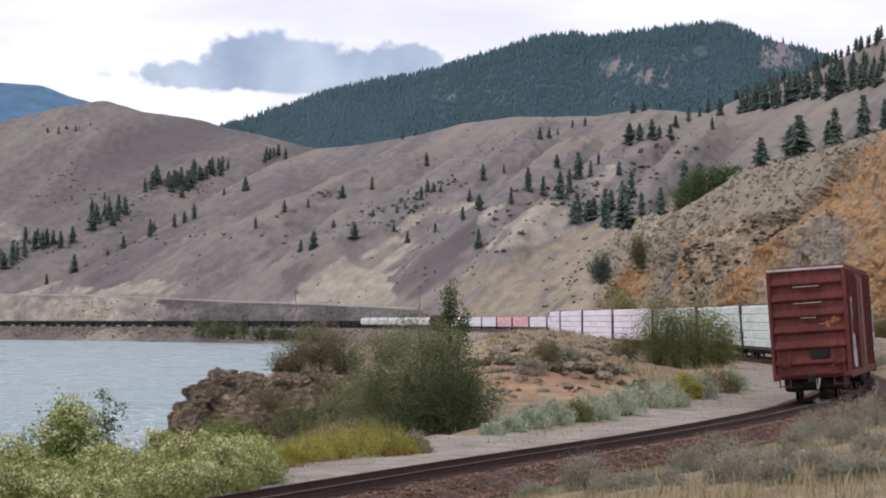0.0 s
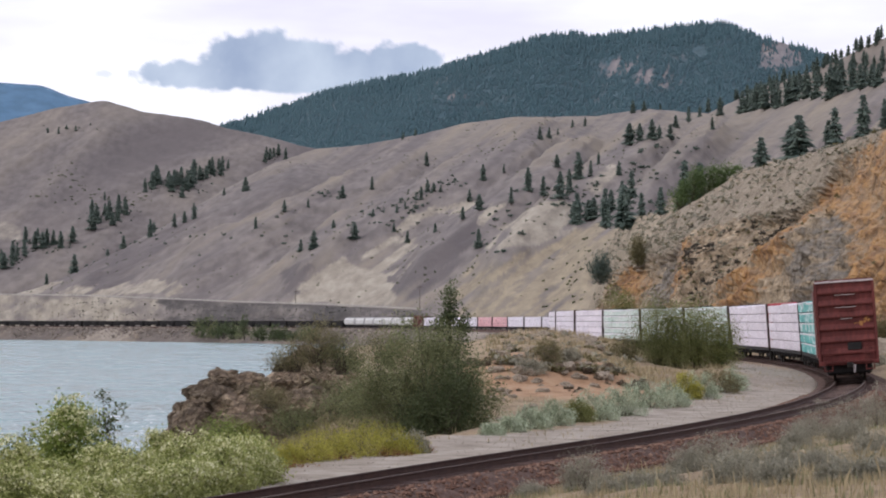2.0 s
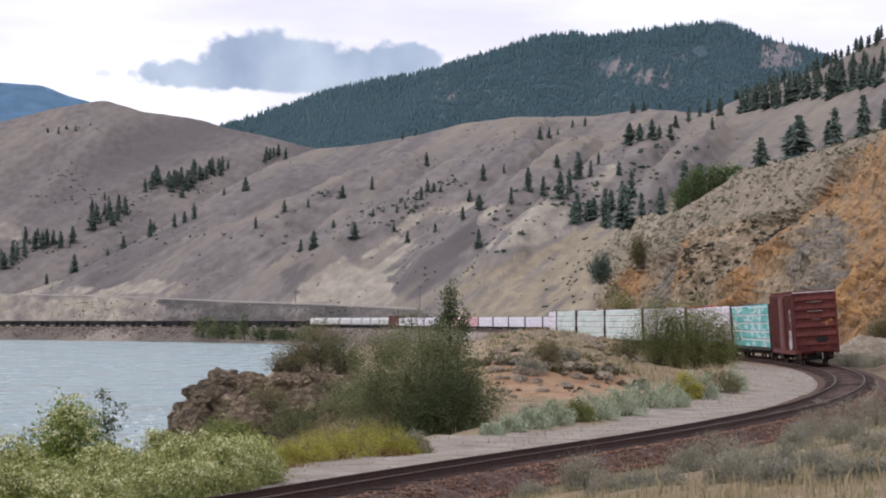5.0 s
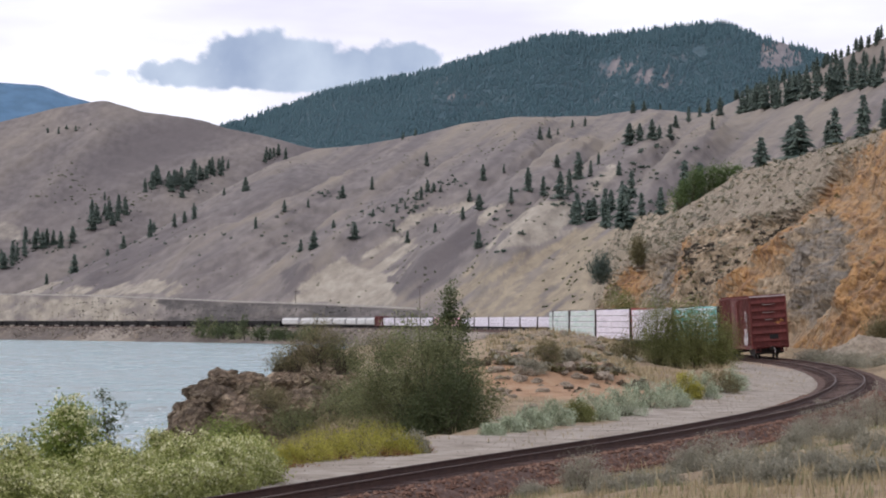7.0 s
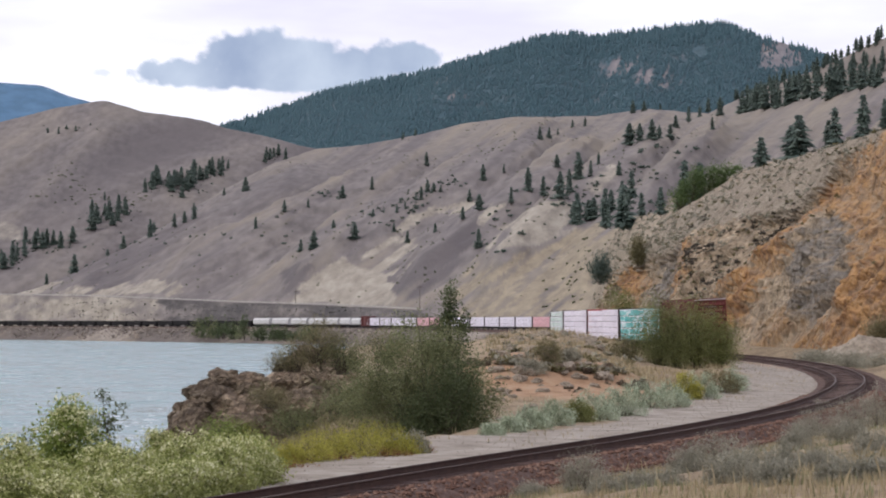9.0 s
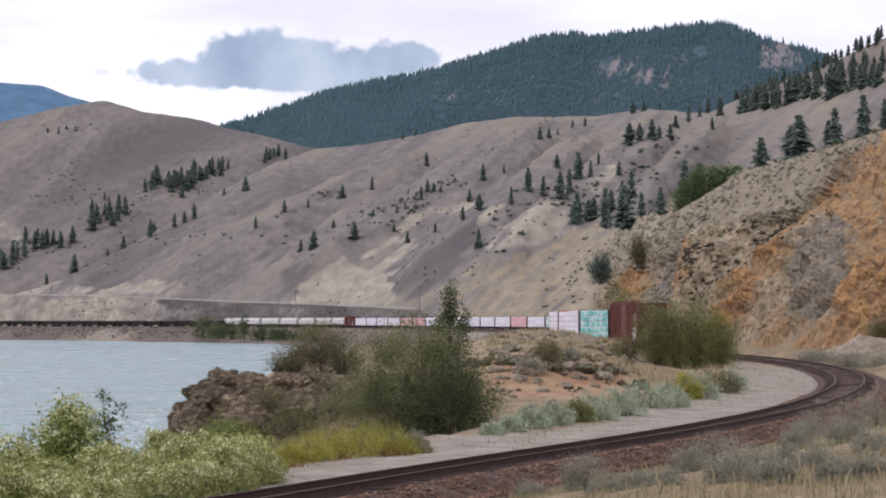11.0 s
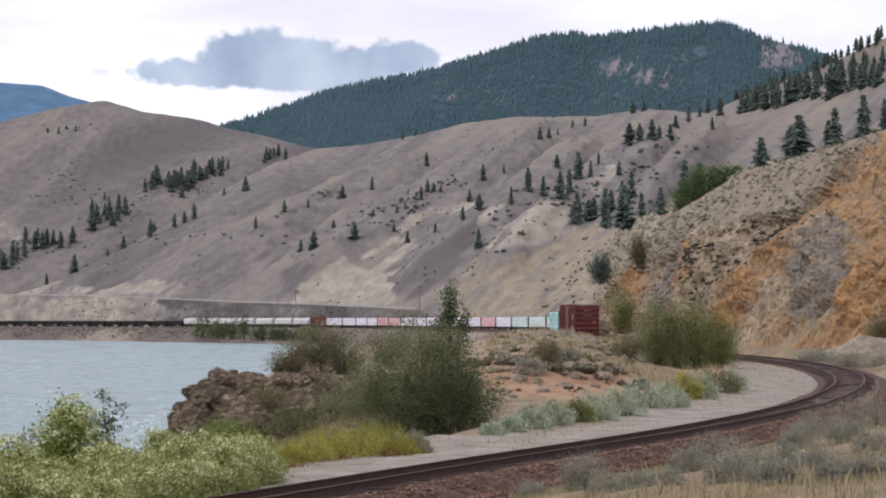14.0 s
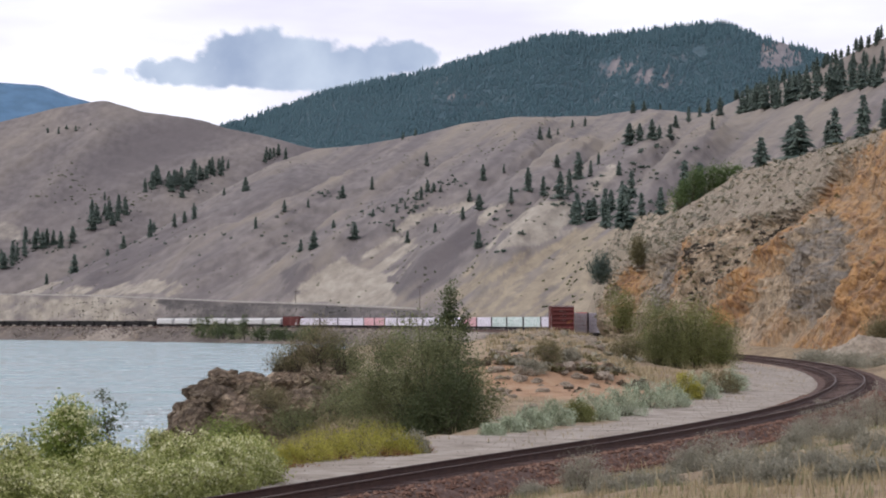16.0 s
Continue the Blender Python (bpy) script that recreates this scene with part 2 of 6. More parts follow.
TX, TY = spline(STATIONS)
TS = np.arange(len(TX)) * 1.0
TS = TS - TS[np.argmin(np.hypot(TX - STATIONS[S_ZERO][0], TY - STATIONS[S_ZERO][1]))]
TH = np.unwrap(np.arctan2(np.gradient(TY), np.gradient(TX)))
TC = np.radians(3.95) * np.clip((230 - TS) / 60, 0, 1)


def on_line(s):
    return np.interp(s, TS, TX), np.interp(s, TS, TY), np.interp(s, TS, TH), np.interp(s, TS, TC)


def line_offset(x, y):
    """Station and signed offset (river side positive) of points from the centre line."""
    shp = np.shape(x)
    px, py = np.ravel(x).astype(float), np.ravel(y).astype(float)
    best = np.empty(px.size, int)
    cx, cy = TX[::4], TY[::4]
    for a in range(0, px.size, 20000):
        b = slice(a, a + 20000)
        best[b] = np.argmin((px[b, None] - cx) ** 2 + (py[b, None] - cy) ** 2, 1) * 4
    for k in (2, 1):
        cand = np.stack([np.clip(best + j, 0, len(TX) - 1) for j in (-k, 0, k)], 1)
        dd = (px[:, None] - TX[cand]) ** 2 + (py[:, None] - TY[cand]) ** 2
        best = cand[np.arange(px.size), np.argmin(dd, 1)]
    h = TH[best]
    n = -(px - TX[best]) * np.sin(h) + (py - TY[best]) * np.cos(h)
    far = np.hypot(px - TX[best], py - TY[best])
    n = np.where(n >= 0, 1, -1) * np.maximum(np.abs(n), far)
    return TS[best].reshape(shp), n.reshape(shp)


def bump2(x, y, cx, cy, rx, ry):
    return np.exp(-(((x - cx) / rx) ** 2 + ((y - cy) / ry) ** 2))


def step(a, b, v):
    t = np.clip((v - a) / (b - a), 0, 1)
    return t * t * (3 - 2 * t)


WATER_Z = -7.7


def area(U, R, pts, soft=8.0):
    """One inside an outline, zero outside it, with a soft edge; outline in panorama columns and rows."""
    p = np.array(pts, float)
    inside, best = np.zeros(U.shape, bool), np.full(U.shape, 1e9)
    for a, b in zip(p, np.roll(p, -1, 0)):
        e = b - a
        t = np.clip(((U - a[0]) * e[0] + (R - a[1]) * e[1]) / (e @ e), 0, 1)
        best = np.minimum(best, np.hypot(U - a[0] - t * e[0], R - a[1] - t * e[1]))
        if a[1] != b[1]:
            inside ^= ((a[1] > R) != (b[1] > R)) & (U < a[0] + (R - a[1]) * e[0] / e[1])
    return step(-soft, soft, np.where(inside, best, -best))


def ground_height(x, y, detail=True):
    s, n = line_offset(x, y)
    edge = np.interp(s, [-150, 0, 30, 60, 90, 130, 250, 330, 420, 800, 1100, 1200, 1400, 1700], [12, 12, 14, 20, 27, 32, 32, 30, 20, 14, 10, 9, 9, 12])
    wid = np.interp(s, [0, 100, 300, 900, 1200], [16, 16, 22, 18, 22])
    z = np.full(np.shape(x), -0.85)
    z = z + 0.53 * step(1.25, 1.9, n) * (1 - step(7, 10, n)) * (1 - step(260, 330, s)) - 9.5 * step(edge, edge + wid, n)
    z = z + 30 * step(420, 900, n)
    # the bank on which the camera stands, on the hill side of the line
    m = -n
    near = 1 - step(70, 130, s)
    z = z + near * (0.4 * step(1.9, 2.6, m) + 2.05 * np.clip((m - 2.4) / 13, 0, 1) + 0.9 * step(16, 60, m))
    z = z + (1 - near) * 1.2 * step(5, 12, m)
    # rocky mound between line and river
    z = z + 3.1 * bump2(x, y, 7.5, 176, 9.5, 34) + 1.3 * bump2(x, y, 2.5, 128, 7, 20) + 1.5 * bump2(x, y, -8.0, 103, 5.5, 12)
    # low cut bank of red soil at the foot of the mound
    z = z + np.exp(-(((x - 5.5) / 5.0) ** 4)) * (0.95 * step(112, 116, y - 0.12 * x * x * 0.3) * (1 - step(126, 165, y)))
    if detail:
        r = np.hypot(x, y)
        away = step(3.0, 8.0, np.abs(n))
        knoll = bump2(x, y, 6.0, 150, 8.0, 40)
        z = z + away * knoll * fbm(x, y, 2.6, 4, 7.7, ridged=True) * 0.28
        z = z + away * (fbm(x, y, 7.0, 5, 3.1) * 0.22 + fbm(x, y, 40.0, 3, 9.7) * np.clip(r / 400, 0.1, 1.0) * 0.5)
    return z, s, n


def build_ground():
    us = np.r_[np.linspace(-180, 1750, 440)]
    ang_in = np.arctan(bearing(us))
    ang_out = np.linspace(ang_in[-1] + 0.02, ang_in[0] + 2 * math.pi, 70)
    ang = np.r_[ang_in, ang_out]
    rad = np.r_[0.0, np.geomspace(4, 420, 300), np.geomspace(428, 4900, 110)]
    A, R = np.meshgrid(ang, rad, indexing="ij")
    X, Y = R * np.sin(A) + 0.4 * (R < 1), R * np.cos(A) - 0.5 * (R < 1)
    Z, s, n = ground_height(X, Y)
    gravel = step(1.6, 2.0, n) * (1 - step(5.0, 7.4, n + fbm(X, Y, 5, 3, 1.0) * 1.6)) + 0.1 * step(330, 420, s) * (1 - step(12, 20, np.abs(n)))
    gravel = np.maximum(gravel, (1 - step(2.4, 3.2, np.abs(n))) * 0.6)
    red = bump2(X, Y, 5.8, 114, 5.2, 6.5) * 1.9 + 0.5 * bump2(X, Y, 16, 265, 14, 60)
    red = np.maximum(red, 0.55 * step(1.3, 1.8, n) * (1 - step(3.0, 4.2, n)) * step(85, 130, s) * (1 - step(200, 240, s)))
    bank = 0.75 * step(500, 700, s) * step(4, 7, n) * np.clip(fbm(X, Y, 60, 4, 5.5) * 1.6 + 0.35, 0, 1)
    gravel = np.maximum(gravel, bank)
    return grid_ob("ground", X, Y, Z, M_GROUND, [("gravel", gravel), ("red_soil", red), ("stony", 0.55 * bump2(X, Y, 4.5, 158, 7.5, 30) * np.clip(fbm(X, Y, 4.0, 4, 6.2) * 1.4 + 0.5, 0, 1) + 0.9 * step(380, 450, s) * (1 - step(60, 90, np.abs(n))) * (1 - 0.8 * bank))], "dry brown soil and gravel bank beside the river", flip=True)


def crest_sheet(name, base, crest, material, label, nu, nv, relief, seed, attr=None, power=1.15, back=260.0, rscale=90.0, spurs=(), fan=0.0):
    """A hillside between a foot line and a crest line, each rows of (panorama column, row, distance); it falls away again behind the crest."""
    base, crest = np.array(base, float), np.array(crest, float)
    u = np.linspace(crest[0, 0], crest[-1, 0], nu)
    yb, db = np.interp(u, base[:, 0], base[:, 1]), np.interp(u, base[:, 0], base[:, 2])
    yc, dc = np.interp(u, crest[:, 0], crest[:, 1]), np.interp(u, crest[:, 0], crest[:, 2])
    k = np.ones(5) / 5
    pad = lambda a: np.convolve(np.r_[[a[0]] * 2, a, [a[-1]] * 2], k, "valid")
    yb, db, yc, dc = pad(yb), pad(db), pad(yc), pad(dc)
    v = np.r_[np.linspace(0, 1, nv), 1.06, 1.2, 1.6]
    U, V = np.meshgrid(u, v, indexing="ij")
    zb, zc = height_at(yb, db)[:, None], height_at(yc, dc)[:, None]
    D = db[:, None] + (dc - db)[:, None] * np.minimum(V, 1) + np.maximum(V - 1, 0) * back
    Z = zb + (zc - zb) * np.minimum(V, 1) ** power - np.maximum(V - 1, 0) ** 1.3 * (zc - zb) * 0.9
    X, Y = D * bearing(U), D
    mid = np.sin(np.clip(V, 0, 1) * math.pi) ** 0.7
    r1 = fbm(X - Y * 0.26 + 14 * np.sin(Y / 170), (Y + X * 0.25) * 0.16, rscale, 3, seed, ridged=True)
    r2 = fbm(X, Y, rscale * 0.22, 4, seed + 5)
    row0 = HORIZON - (zb + (zc - zb) * np.minimum(V, 1) ** power - CAM_Z) / D * FOCAL
    if fan:
        # spurs and gullies that run down the slope aslant
        W = row0 + 0.4 * U + 0.0002 * U * U + r2 * 4
        r1 = fbm(W, (U - 0.6 * row0) * 0.13, fan, 4, seed, ridged=True)
    Z = Z + relief * mid * (r1 * 0.85 + r2 * 0.10) + relief * 0.05 * r2 * (V > 0.9)
    spur = np.zeros(U.shape)
    for line, high, w in spurs:
        ln = np.array(line, float)
        d = row0 - np.interp(U, ln[:, 0], ln[:, 1]) + r2 * 7 + r1 * 5
        on = step(ln[0, 0] - 20, ln[0, 0] + 60, U) * (1 - step(ln[-1, 0] - 90, ln[-1, 0] + 10, U))
        spur = np.maximum(spur, on * np.where(d < 0, np.exp(-(d / (w * 1.9)) ** 2), np.exp(-(d / (w * 0.8)) ** 2)) * high)
    Z = Z + spur * D / 1300 * np.clip(V * 8, 0, 1) * np.clip((1 - V) * 6, 0, 1)
    at = attr(U, V, X, Y, Z, r1, r2) if attr else ()
    grid_ob(name, X, Y, Z, material, at, label)
    return u, v, X, Y, Z


build_ground()

MAIN_BASE = [(-260, 574, 1580), (0, 576, 1425), (263, 577, 1290), (420, 578, 1215), (560, 578, 1142), (725, 579, 1015), (900, 580, 870), (1000, 582, 800), (1100, 584, 720), (1300, 586, 610), (1800, 590, 520)]
MAIN_CREST = [(-260, 545, 1700), (0, 528, 1640), (60, 512, 1660), (170, 466, 1720), (300, 394, 1800), (400, 333, 1880), (480, 290, 1950), (560, 263, 2050), (650, 255, 2050), (750, 236, 2050), (820, 218, 2020), (900, 207, 1980),
              (1050, 205, 1900), (1150, 192, 1800), (1290, 204, 1600), (1400, 182, 1400), (1568, 136, 1200), (1800, 90, 1050)]


def blob(u, row, U, Rw, ru, rr):
    return np.exp(-(((U - u) / ru) ** 2 + ((Rw - row) / rr) ** 2))


def main_attr(U, V, X, Y, Z, r1, r2):
    row = HORIZON - (Z - CAM_Z) / Y * FOCAL
    u, r = U + r2 * 16 + r1 * 6, row + r2 * 10 + r1 * 5
    W = row + 0.4 * U + 0.0002 * U * U
    fine = fbm(W, (U - 0.6 * row) * 0.10, 15, 3, 3.7)
    bare = area(u, r, [(520, 530), (560, 490), (600, 452), (625, 470), (690, 488), (698, 540), (520, 540)])
    bare = np.maximum(bare, 0.9 * area(u, r, [(692, 402), (760, 368), (842, 350), (835, 366), (770, 386), (710, 410)], 6))
    bare = np.maximum(bare, 0.75 * area(u, r, [(845, 400), (868, 362), (900, 350), (892, 376), (862, 404)], 6))
    bare = np.maximum(bare, 0.85 * area(u, r, [(862, 442), (925, 385), (960, 352), (1020, 358), (1010, 395), (960, 432)], 7))
    bare = np.maximum(bare, (0.5 + 0.9 * fine) * area(u, r, [(630, 452), (680, 415), (745, 425), (740, 440), (700, 490), (640, 480)], 9))
    bare = np.maximum(bare, (0.5 + 0.9 * fine) * area(u, r, [(0, 515), (60, 490), (150, 502), (320, 498), (330, 522), (0, 524)], 5))
    bare = np.maximum(bare, 0.55 * area(u, r, [(1030, 330), (1085, 285), (1100, 300), (1060, 350)], 7))
    bare = bare + 0.35 * fine * (bare > 0.2)
    talus = area(u, r, [(790, 560), (830, 480), (880, 445), (960, 440), (1010, 400), (1120, 380), (1330, 300), (1330, 600), (790, 600)], 14) * (0.8 + 0.75 * fine)
    # dark sides of the spurs, put in as colour, and some scrub
    shade_and_scrub = 0.75 * area(u, r, [(690, 520), (745, 450), (800, 405), (850, 390), (830, 440), (790, 490), (740, 535)], 10) + 0.75 * area(u, r, [(498, 520), (505, 480), (545, 462), (560, 475), (520, 520)], 6)
    shade_and_scrub = shade_and_scrub + 0.6 * area(u, r, [(140, 490), (190, 452), (225, 438), (232, 446), (190, 474), (160, 492)], 4) + 0.5 * area(u, r, [(540, 352), (580, 332), (608, 330), (606, 345), (570, 356)], 5)
    shade_and_scrub = shade_and_scrub + np.clip(-0.8 * r1, 0, 0.8) + 0.55 * fine
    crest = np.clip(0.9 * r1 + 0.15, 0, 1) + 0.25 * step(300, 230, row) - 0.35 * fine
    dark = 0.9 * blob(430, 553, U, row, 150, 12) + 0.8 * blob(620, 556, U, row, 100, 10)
    return [("bare", bare), ("dark", dark * 0.8), ("shade_and_scrub", shade_and_scrub), ("crest", crest), ("talus", talus)]


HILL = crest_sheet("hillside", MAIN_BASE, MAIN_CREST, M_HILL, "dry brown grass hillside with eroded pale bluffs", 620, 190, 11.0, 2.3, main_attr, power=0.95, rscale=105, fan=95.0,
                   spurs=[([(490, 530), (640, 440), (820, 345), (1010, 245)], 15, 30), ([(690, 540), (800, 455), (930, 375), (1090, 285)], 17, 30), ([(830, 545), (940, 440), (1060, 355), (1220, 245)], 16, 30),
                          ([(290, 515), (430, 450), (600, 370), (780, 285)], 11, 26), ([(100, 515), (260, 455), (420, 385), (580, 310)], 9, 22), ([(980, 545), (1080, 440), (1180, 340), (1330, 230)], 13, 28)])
LEFT_HILL = crest_sheet("hill", [(-260, 560, 1800), (800, 560, 1950)], [(-260, 262, 2500), (-100, 235, 2500), (0, 214, 2500), (100, 190, 2500), (150, 181, 2500), (185, 176, 2500), (215, 186, 2500), (250, 197, 2500), (330, 207, 2520), (370, 216, 2520),
                        (400, 227, 2520), (480, 244, 2520), (560, 263, 2550), (660, 300, 2600), (800, 360, 2600)], M_HILL, "rounded dry brown grass hill", 240, 100, 20.0, 7.7,
                        lambda U, V, X, Y, Z, r1, r2: [("bare", 0.5 * area(U, V * 300, [(-60, 96), (36, 96), (40, 118), (-60, 130)])), ("shade_and_scrub", 0.2 - 0.6 * np.clip(r1, -1, 0.2)), ("crest", 0.25 + 0.5 * np.clip(r1, -0.3, 1)), ("dark", 0.0 * U)], power=1.0, rscale=140)
UPPER = crest_sheet("hill_shoulder", [(1180, 330, 1500), (1800, 250, 1400)], [(1180, 230, 1900), (1250, 203, 1900), (1300, 178, 1900), (1360, 150, 1900), (1420, 132, 1850), (1470, 112, 1800), (1568, 66, 1700), (1800, -20, 1600)], M_HILL,
                    "dry upper slope with scattered pines", 120, 50, 8.0, 4.1, lambda U, V, X, Y, Z, r1, r2: [("bare", 0.2 + 0 * U), ("crest", 0.5 + 0 * U)], power=1.0)
def forest_bare(X, Y, Z):
    """Open rock face and clearing on the wooded mountain."""
    U, R = 784 + FOCAL * X / Y, HORIZON - (Z - CAM_Z) / Y * FOCAL
    ragged = fbm(U + 0.5 * R, R * 0.3, 16, 3, 2.9)
    return (0.75 + 1.1 * ragged) * (blob(1090, 112, U, R, 46, 30) + blob(1180, 138, U, R, 55, 26)) + (1.0 + 0.5 * ragged) * area(U, R, [(1345, 66), (1420, 72), (1425, 110), (1380, 125), (1345, 120)], 8) + (0.25 + 0.9 * ragged) * blob(800, 165, U, R, 80, 30)


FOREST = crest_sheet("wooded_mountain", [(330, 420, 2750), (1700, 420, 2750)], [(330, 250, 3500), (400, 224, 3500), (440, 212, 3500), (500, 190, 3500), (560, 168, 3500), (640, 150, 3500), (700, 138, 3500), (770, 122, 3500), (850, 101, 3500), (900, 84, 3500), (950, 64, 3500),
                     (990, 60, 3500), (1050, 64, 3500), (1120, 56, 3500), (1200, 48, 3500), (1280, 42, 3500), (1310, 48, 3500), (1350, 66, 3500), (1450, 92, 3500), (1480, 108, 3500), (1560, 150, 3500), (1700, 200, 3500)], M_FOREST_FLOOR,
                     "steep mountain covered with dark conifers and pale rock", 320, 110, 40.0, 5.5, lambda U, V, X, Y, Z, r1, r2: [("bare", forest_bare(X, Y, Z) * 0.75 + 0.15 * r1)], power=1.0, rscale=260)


def build_cliff():
    """Cut rock face on the outside of the curve, foot to crest, then the ground running back from the crest."""
    foot = np.array([(62, 110, -0.9), (50, 150, -0.9), (42, 190, -0.9), (37, 222, -0.9), (32.2, 262, -0.9), (28.6, 300, -0.9), (26.2, 335, -0.9), (23.9, 352, -0.9), (23.7, 362, -0.9), (33, 380, -0.9)], float)
    top_rows = [(2500, 60, 190), (1900, 150, 225), (1568, 228, 252), (1450, 266, 282), (1320, 302, 314), (1200, 372, 346), (1130, 436, 364), (1082, 478, 369), (1066, 520, 374), (1085, 560, 392)]
    top = np.array([(d * bearing(u), d, height_at(r, d)) for u, r, d in top_rows])
    q, i = np.r_[np.linspace(0, 0.2, 60), np.linspace(0.2, 1, 620)[1:]], np.linspace(0, 1, len(foot))
    nv = 230
    f3 = np.stack([np.interp(q, i, foot[:, k]) for k in range(3)], -1)
    t3 = np.stack([np.interp(q, i, top[:, k]) for k in range(3)], -1)
    v = np.r_[np.linspace(0, 1, nv), 1.05, 1.2, 1.5, 2.0]
    V = np.minimum(v, 1)[None, :]
    P = f3[:, None, :] + (t3 - f3)[:, None, :] * np.stack([V ** 1.25, V ** 1.25, V ** 0.85], -1)
    X, Y, Z = P[..., 0], P[..., 1], P[..., 2]
    over = np.maximum(v - 1, 0)[None, :]
    X = X + over * 25
    Y = Y + over * 60
    Z = Z - over * 14
    VV = np.broadcast_to(V, X.shape)
    mid = np.clip(VV * 6, 0, 1) * np.clip((1 - VV) * 5, 0.12, 1)
    # ribs and beds dip aslant across the face
    U, R = 784 + FOCAL * X / Y, HORIZON - (Z - CAM_Z) / Y * FOCAL
    W, A = R + 1.0 * U, U - R
    g = fbm(W, A * 0.2, 95, 4, 8.8, ridged=True)
    h = fbm(W + 20 * g, A * 0.35, 26, 5, 2.2, ridged=True)
    h2 = fbm(W, A * 0.6, 9, 4, 5.2, ridged=True)
    u, r = U + 14 * h + 9 * g + 8 * h2, R + 12 * h2 - 9 * g
    shelf = area(u, r, [(1060, 470), (1190, 378), (1330, 290), (1450, 250), (1580, 205), (1560, 245), (1470, 290), (1435, 335), (1385, 380), (1260, 396), (1205, 430), (1120, 468), (1080, 490)], 9)
    grey = np.maximum(area(u, r, [(1382, 480), (1412, 402), (1472, 372), (1510, 420), (1490, 510), (1432, 575), (1396, 550)], 18), 0.8 * area(u, r, [(1118, 520), (1150, 455), (1192, 408), (1218, 436), (1180, 515), (1142, 570)], 8))
    beds = fbm(A * 0.15, W * 0.0 + R + 0.35 * U, 9, 3, 7.1, ridged=True) * grey
    push = mid * (1 - 0.7 * shelf) * (g * 2.8 + h * 0.75 + h2 * 0.16 + beds * 0.15)
    X = X - push * 0.85
    Y = Y - push * 0.5
    Z = Z + push * 0.3
    orange = 1.25 * area(u, r, [(1068, 550), (1086, 492), (1112, 466), (1120, 498), (1094, 565)], 6) + 1.0 * area(u, r, [(1100, 600), (1150, 530), (1172, 452), (1204, 416), (1236, 428), (1200, 500), (1168, 548), (1120, 605)], 9)
    orange = orange + 1.1 * area(u, r, [(1250, 570), (1288, 500), (1378, 408), (1442, 318), (1462, 328), (1415, 410), (1335, 500), (1282, 578)], 8) + 0.9 * area(u, r, [(1436, 345), (1482, 266), (1620, 200), (1620, 650), (1440, 650), (1418, 612), (1484, 540), (1505, 440), (1455, 395)], 26)
    orange = orange * (0.85 + 0.45 * h) + 0.5 * area(u, r, [(1285, 560), (1400, 535), (1450, 640), (1285, 640)], 20) + 0.3 * g + 0.15 * h2
    # grey covers the two outlined blocks and, weaker, the set-back parts between ribs
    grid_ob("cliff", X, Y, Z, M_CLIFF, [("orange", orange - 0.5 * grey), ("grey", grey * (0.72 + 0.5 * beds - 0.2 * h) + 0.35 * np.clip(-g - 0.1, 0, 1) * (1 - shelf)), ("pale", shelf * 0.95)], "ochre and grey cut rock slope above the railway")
    return X, Y, Z


CLIFF = build_cliff()

# blue base and a faint glow imitate the haze in front of this mountain
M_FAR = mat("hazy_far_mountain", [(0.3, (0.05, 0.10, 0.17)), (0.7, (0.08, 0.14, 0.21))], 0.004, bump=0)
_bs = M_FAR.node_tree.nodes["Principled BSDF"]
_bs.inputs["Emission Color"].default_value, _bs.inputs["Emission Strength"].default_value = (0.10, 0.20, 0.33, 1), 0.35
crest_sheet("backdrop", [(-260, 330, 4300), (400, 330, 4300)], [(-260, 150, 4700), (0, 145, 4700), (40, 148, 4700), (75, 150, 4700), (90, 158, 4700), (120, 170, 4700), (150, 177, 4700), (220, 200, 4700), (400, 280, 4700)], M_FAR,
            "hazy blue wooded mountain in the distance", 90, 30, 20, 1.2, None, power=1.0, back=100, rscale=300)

# ---- river ----
M_WATER = bpy.data.materials.new("river_water")
M_WATER.use_nodes = True
_n, _l = M_WATER.node_tree.nodes, M_WATER.node_tree.links
_bs = _n["Principled BSDF"]
_bs.inputs["IOR"].default_value = 1.33
_tc, _mp = _n.new("ShaderNodeTexCoord"), _n.new("ShaderNodeMapping")
_mp.inputs["Scale"].default_value = (0.11, 0.17, 1)
_no = _n.new("ShaderNodeTexNoise")
_no.inputs["Scale"].default_value, _no.inputs["Detail"].default_value = 1.0, 6.0
_no.inputs["Roughness"].default_value = 0.58
_bu = _n.new("ShaderNodeBump")
_bu.inputs["Strength"].default_value, _bu.inputs["Distance"].default_value = 1.0, 2.4
_l.new(_tc.outputs["Object"], _mp.inputs["Vector"])
_l.new(_mp.outputs["Vector"], _no.inputs["Vector"])
_l.new(_no.outputs["Fac"], _bu.inputs["Height"])
_l.new(_bu.outputs["Normal"], _bs.inputs["Normal"])
# light and dark of ripples painted as colour streaks; calm or ruffled patches by roughness
_m2, _n2, _r2, _g2 = _n.new("ShaderNodeMapping"), _n.new("ShaderNodeTexNoise"), _n.new("ShaderNodeValToRGB"), _n.new("ShaderNodeMapRange")
_m2.inputs["Scale"].default_value = (0.09, 0.10, 1)
_n2.inputs["Scale"].default_value, _n2.inputs["Detail"].default_value, _n2.inputs["Roughness"].default_value = 1.0, 7.0, 0.62
_r2.color_ramp.elements[0].position, _r2.color_ramp.elements[0].color = 0.36, (0.17, 0.28, 0.288, 1)
_r2.color_ramp.elements[1].position, _r2.color_ramp.elements[1].color = 0.62, (0.36, 0.462, 0.472, 1)
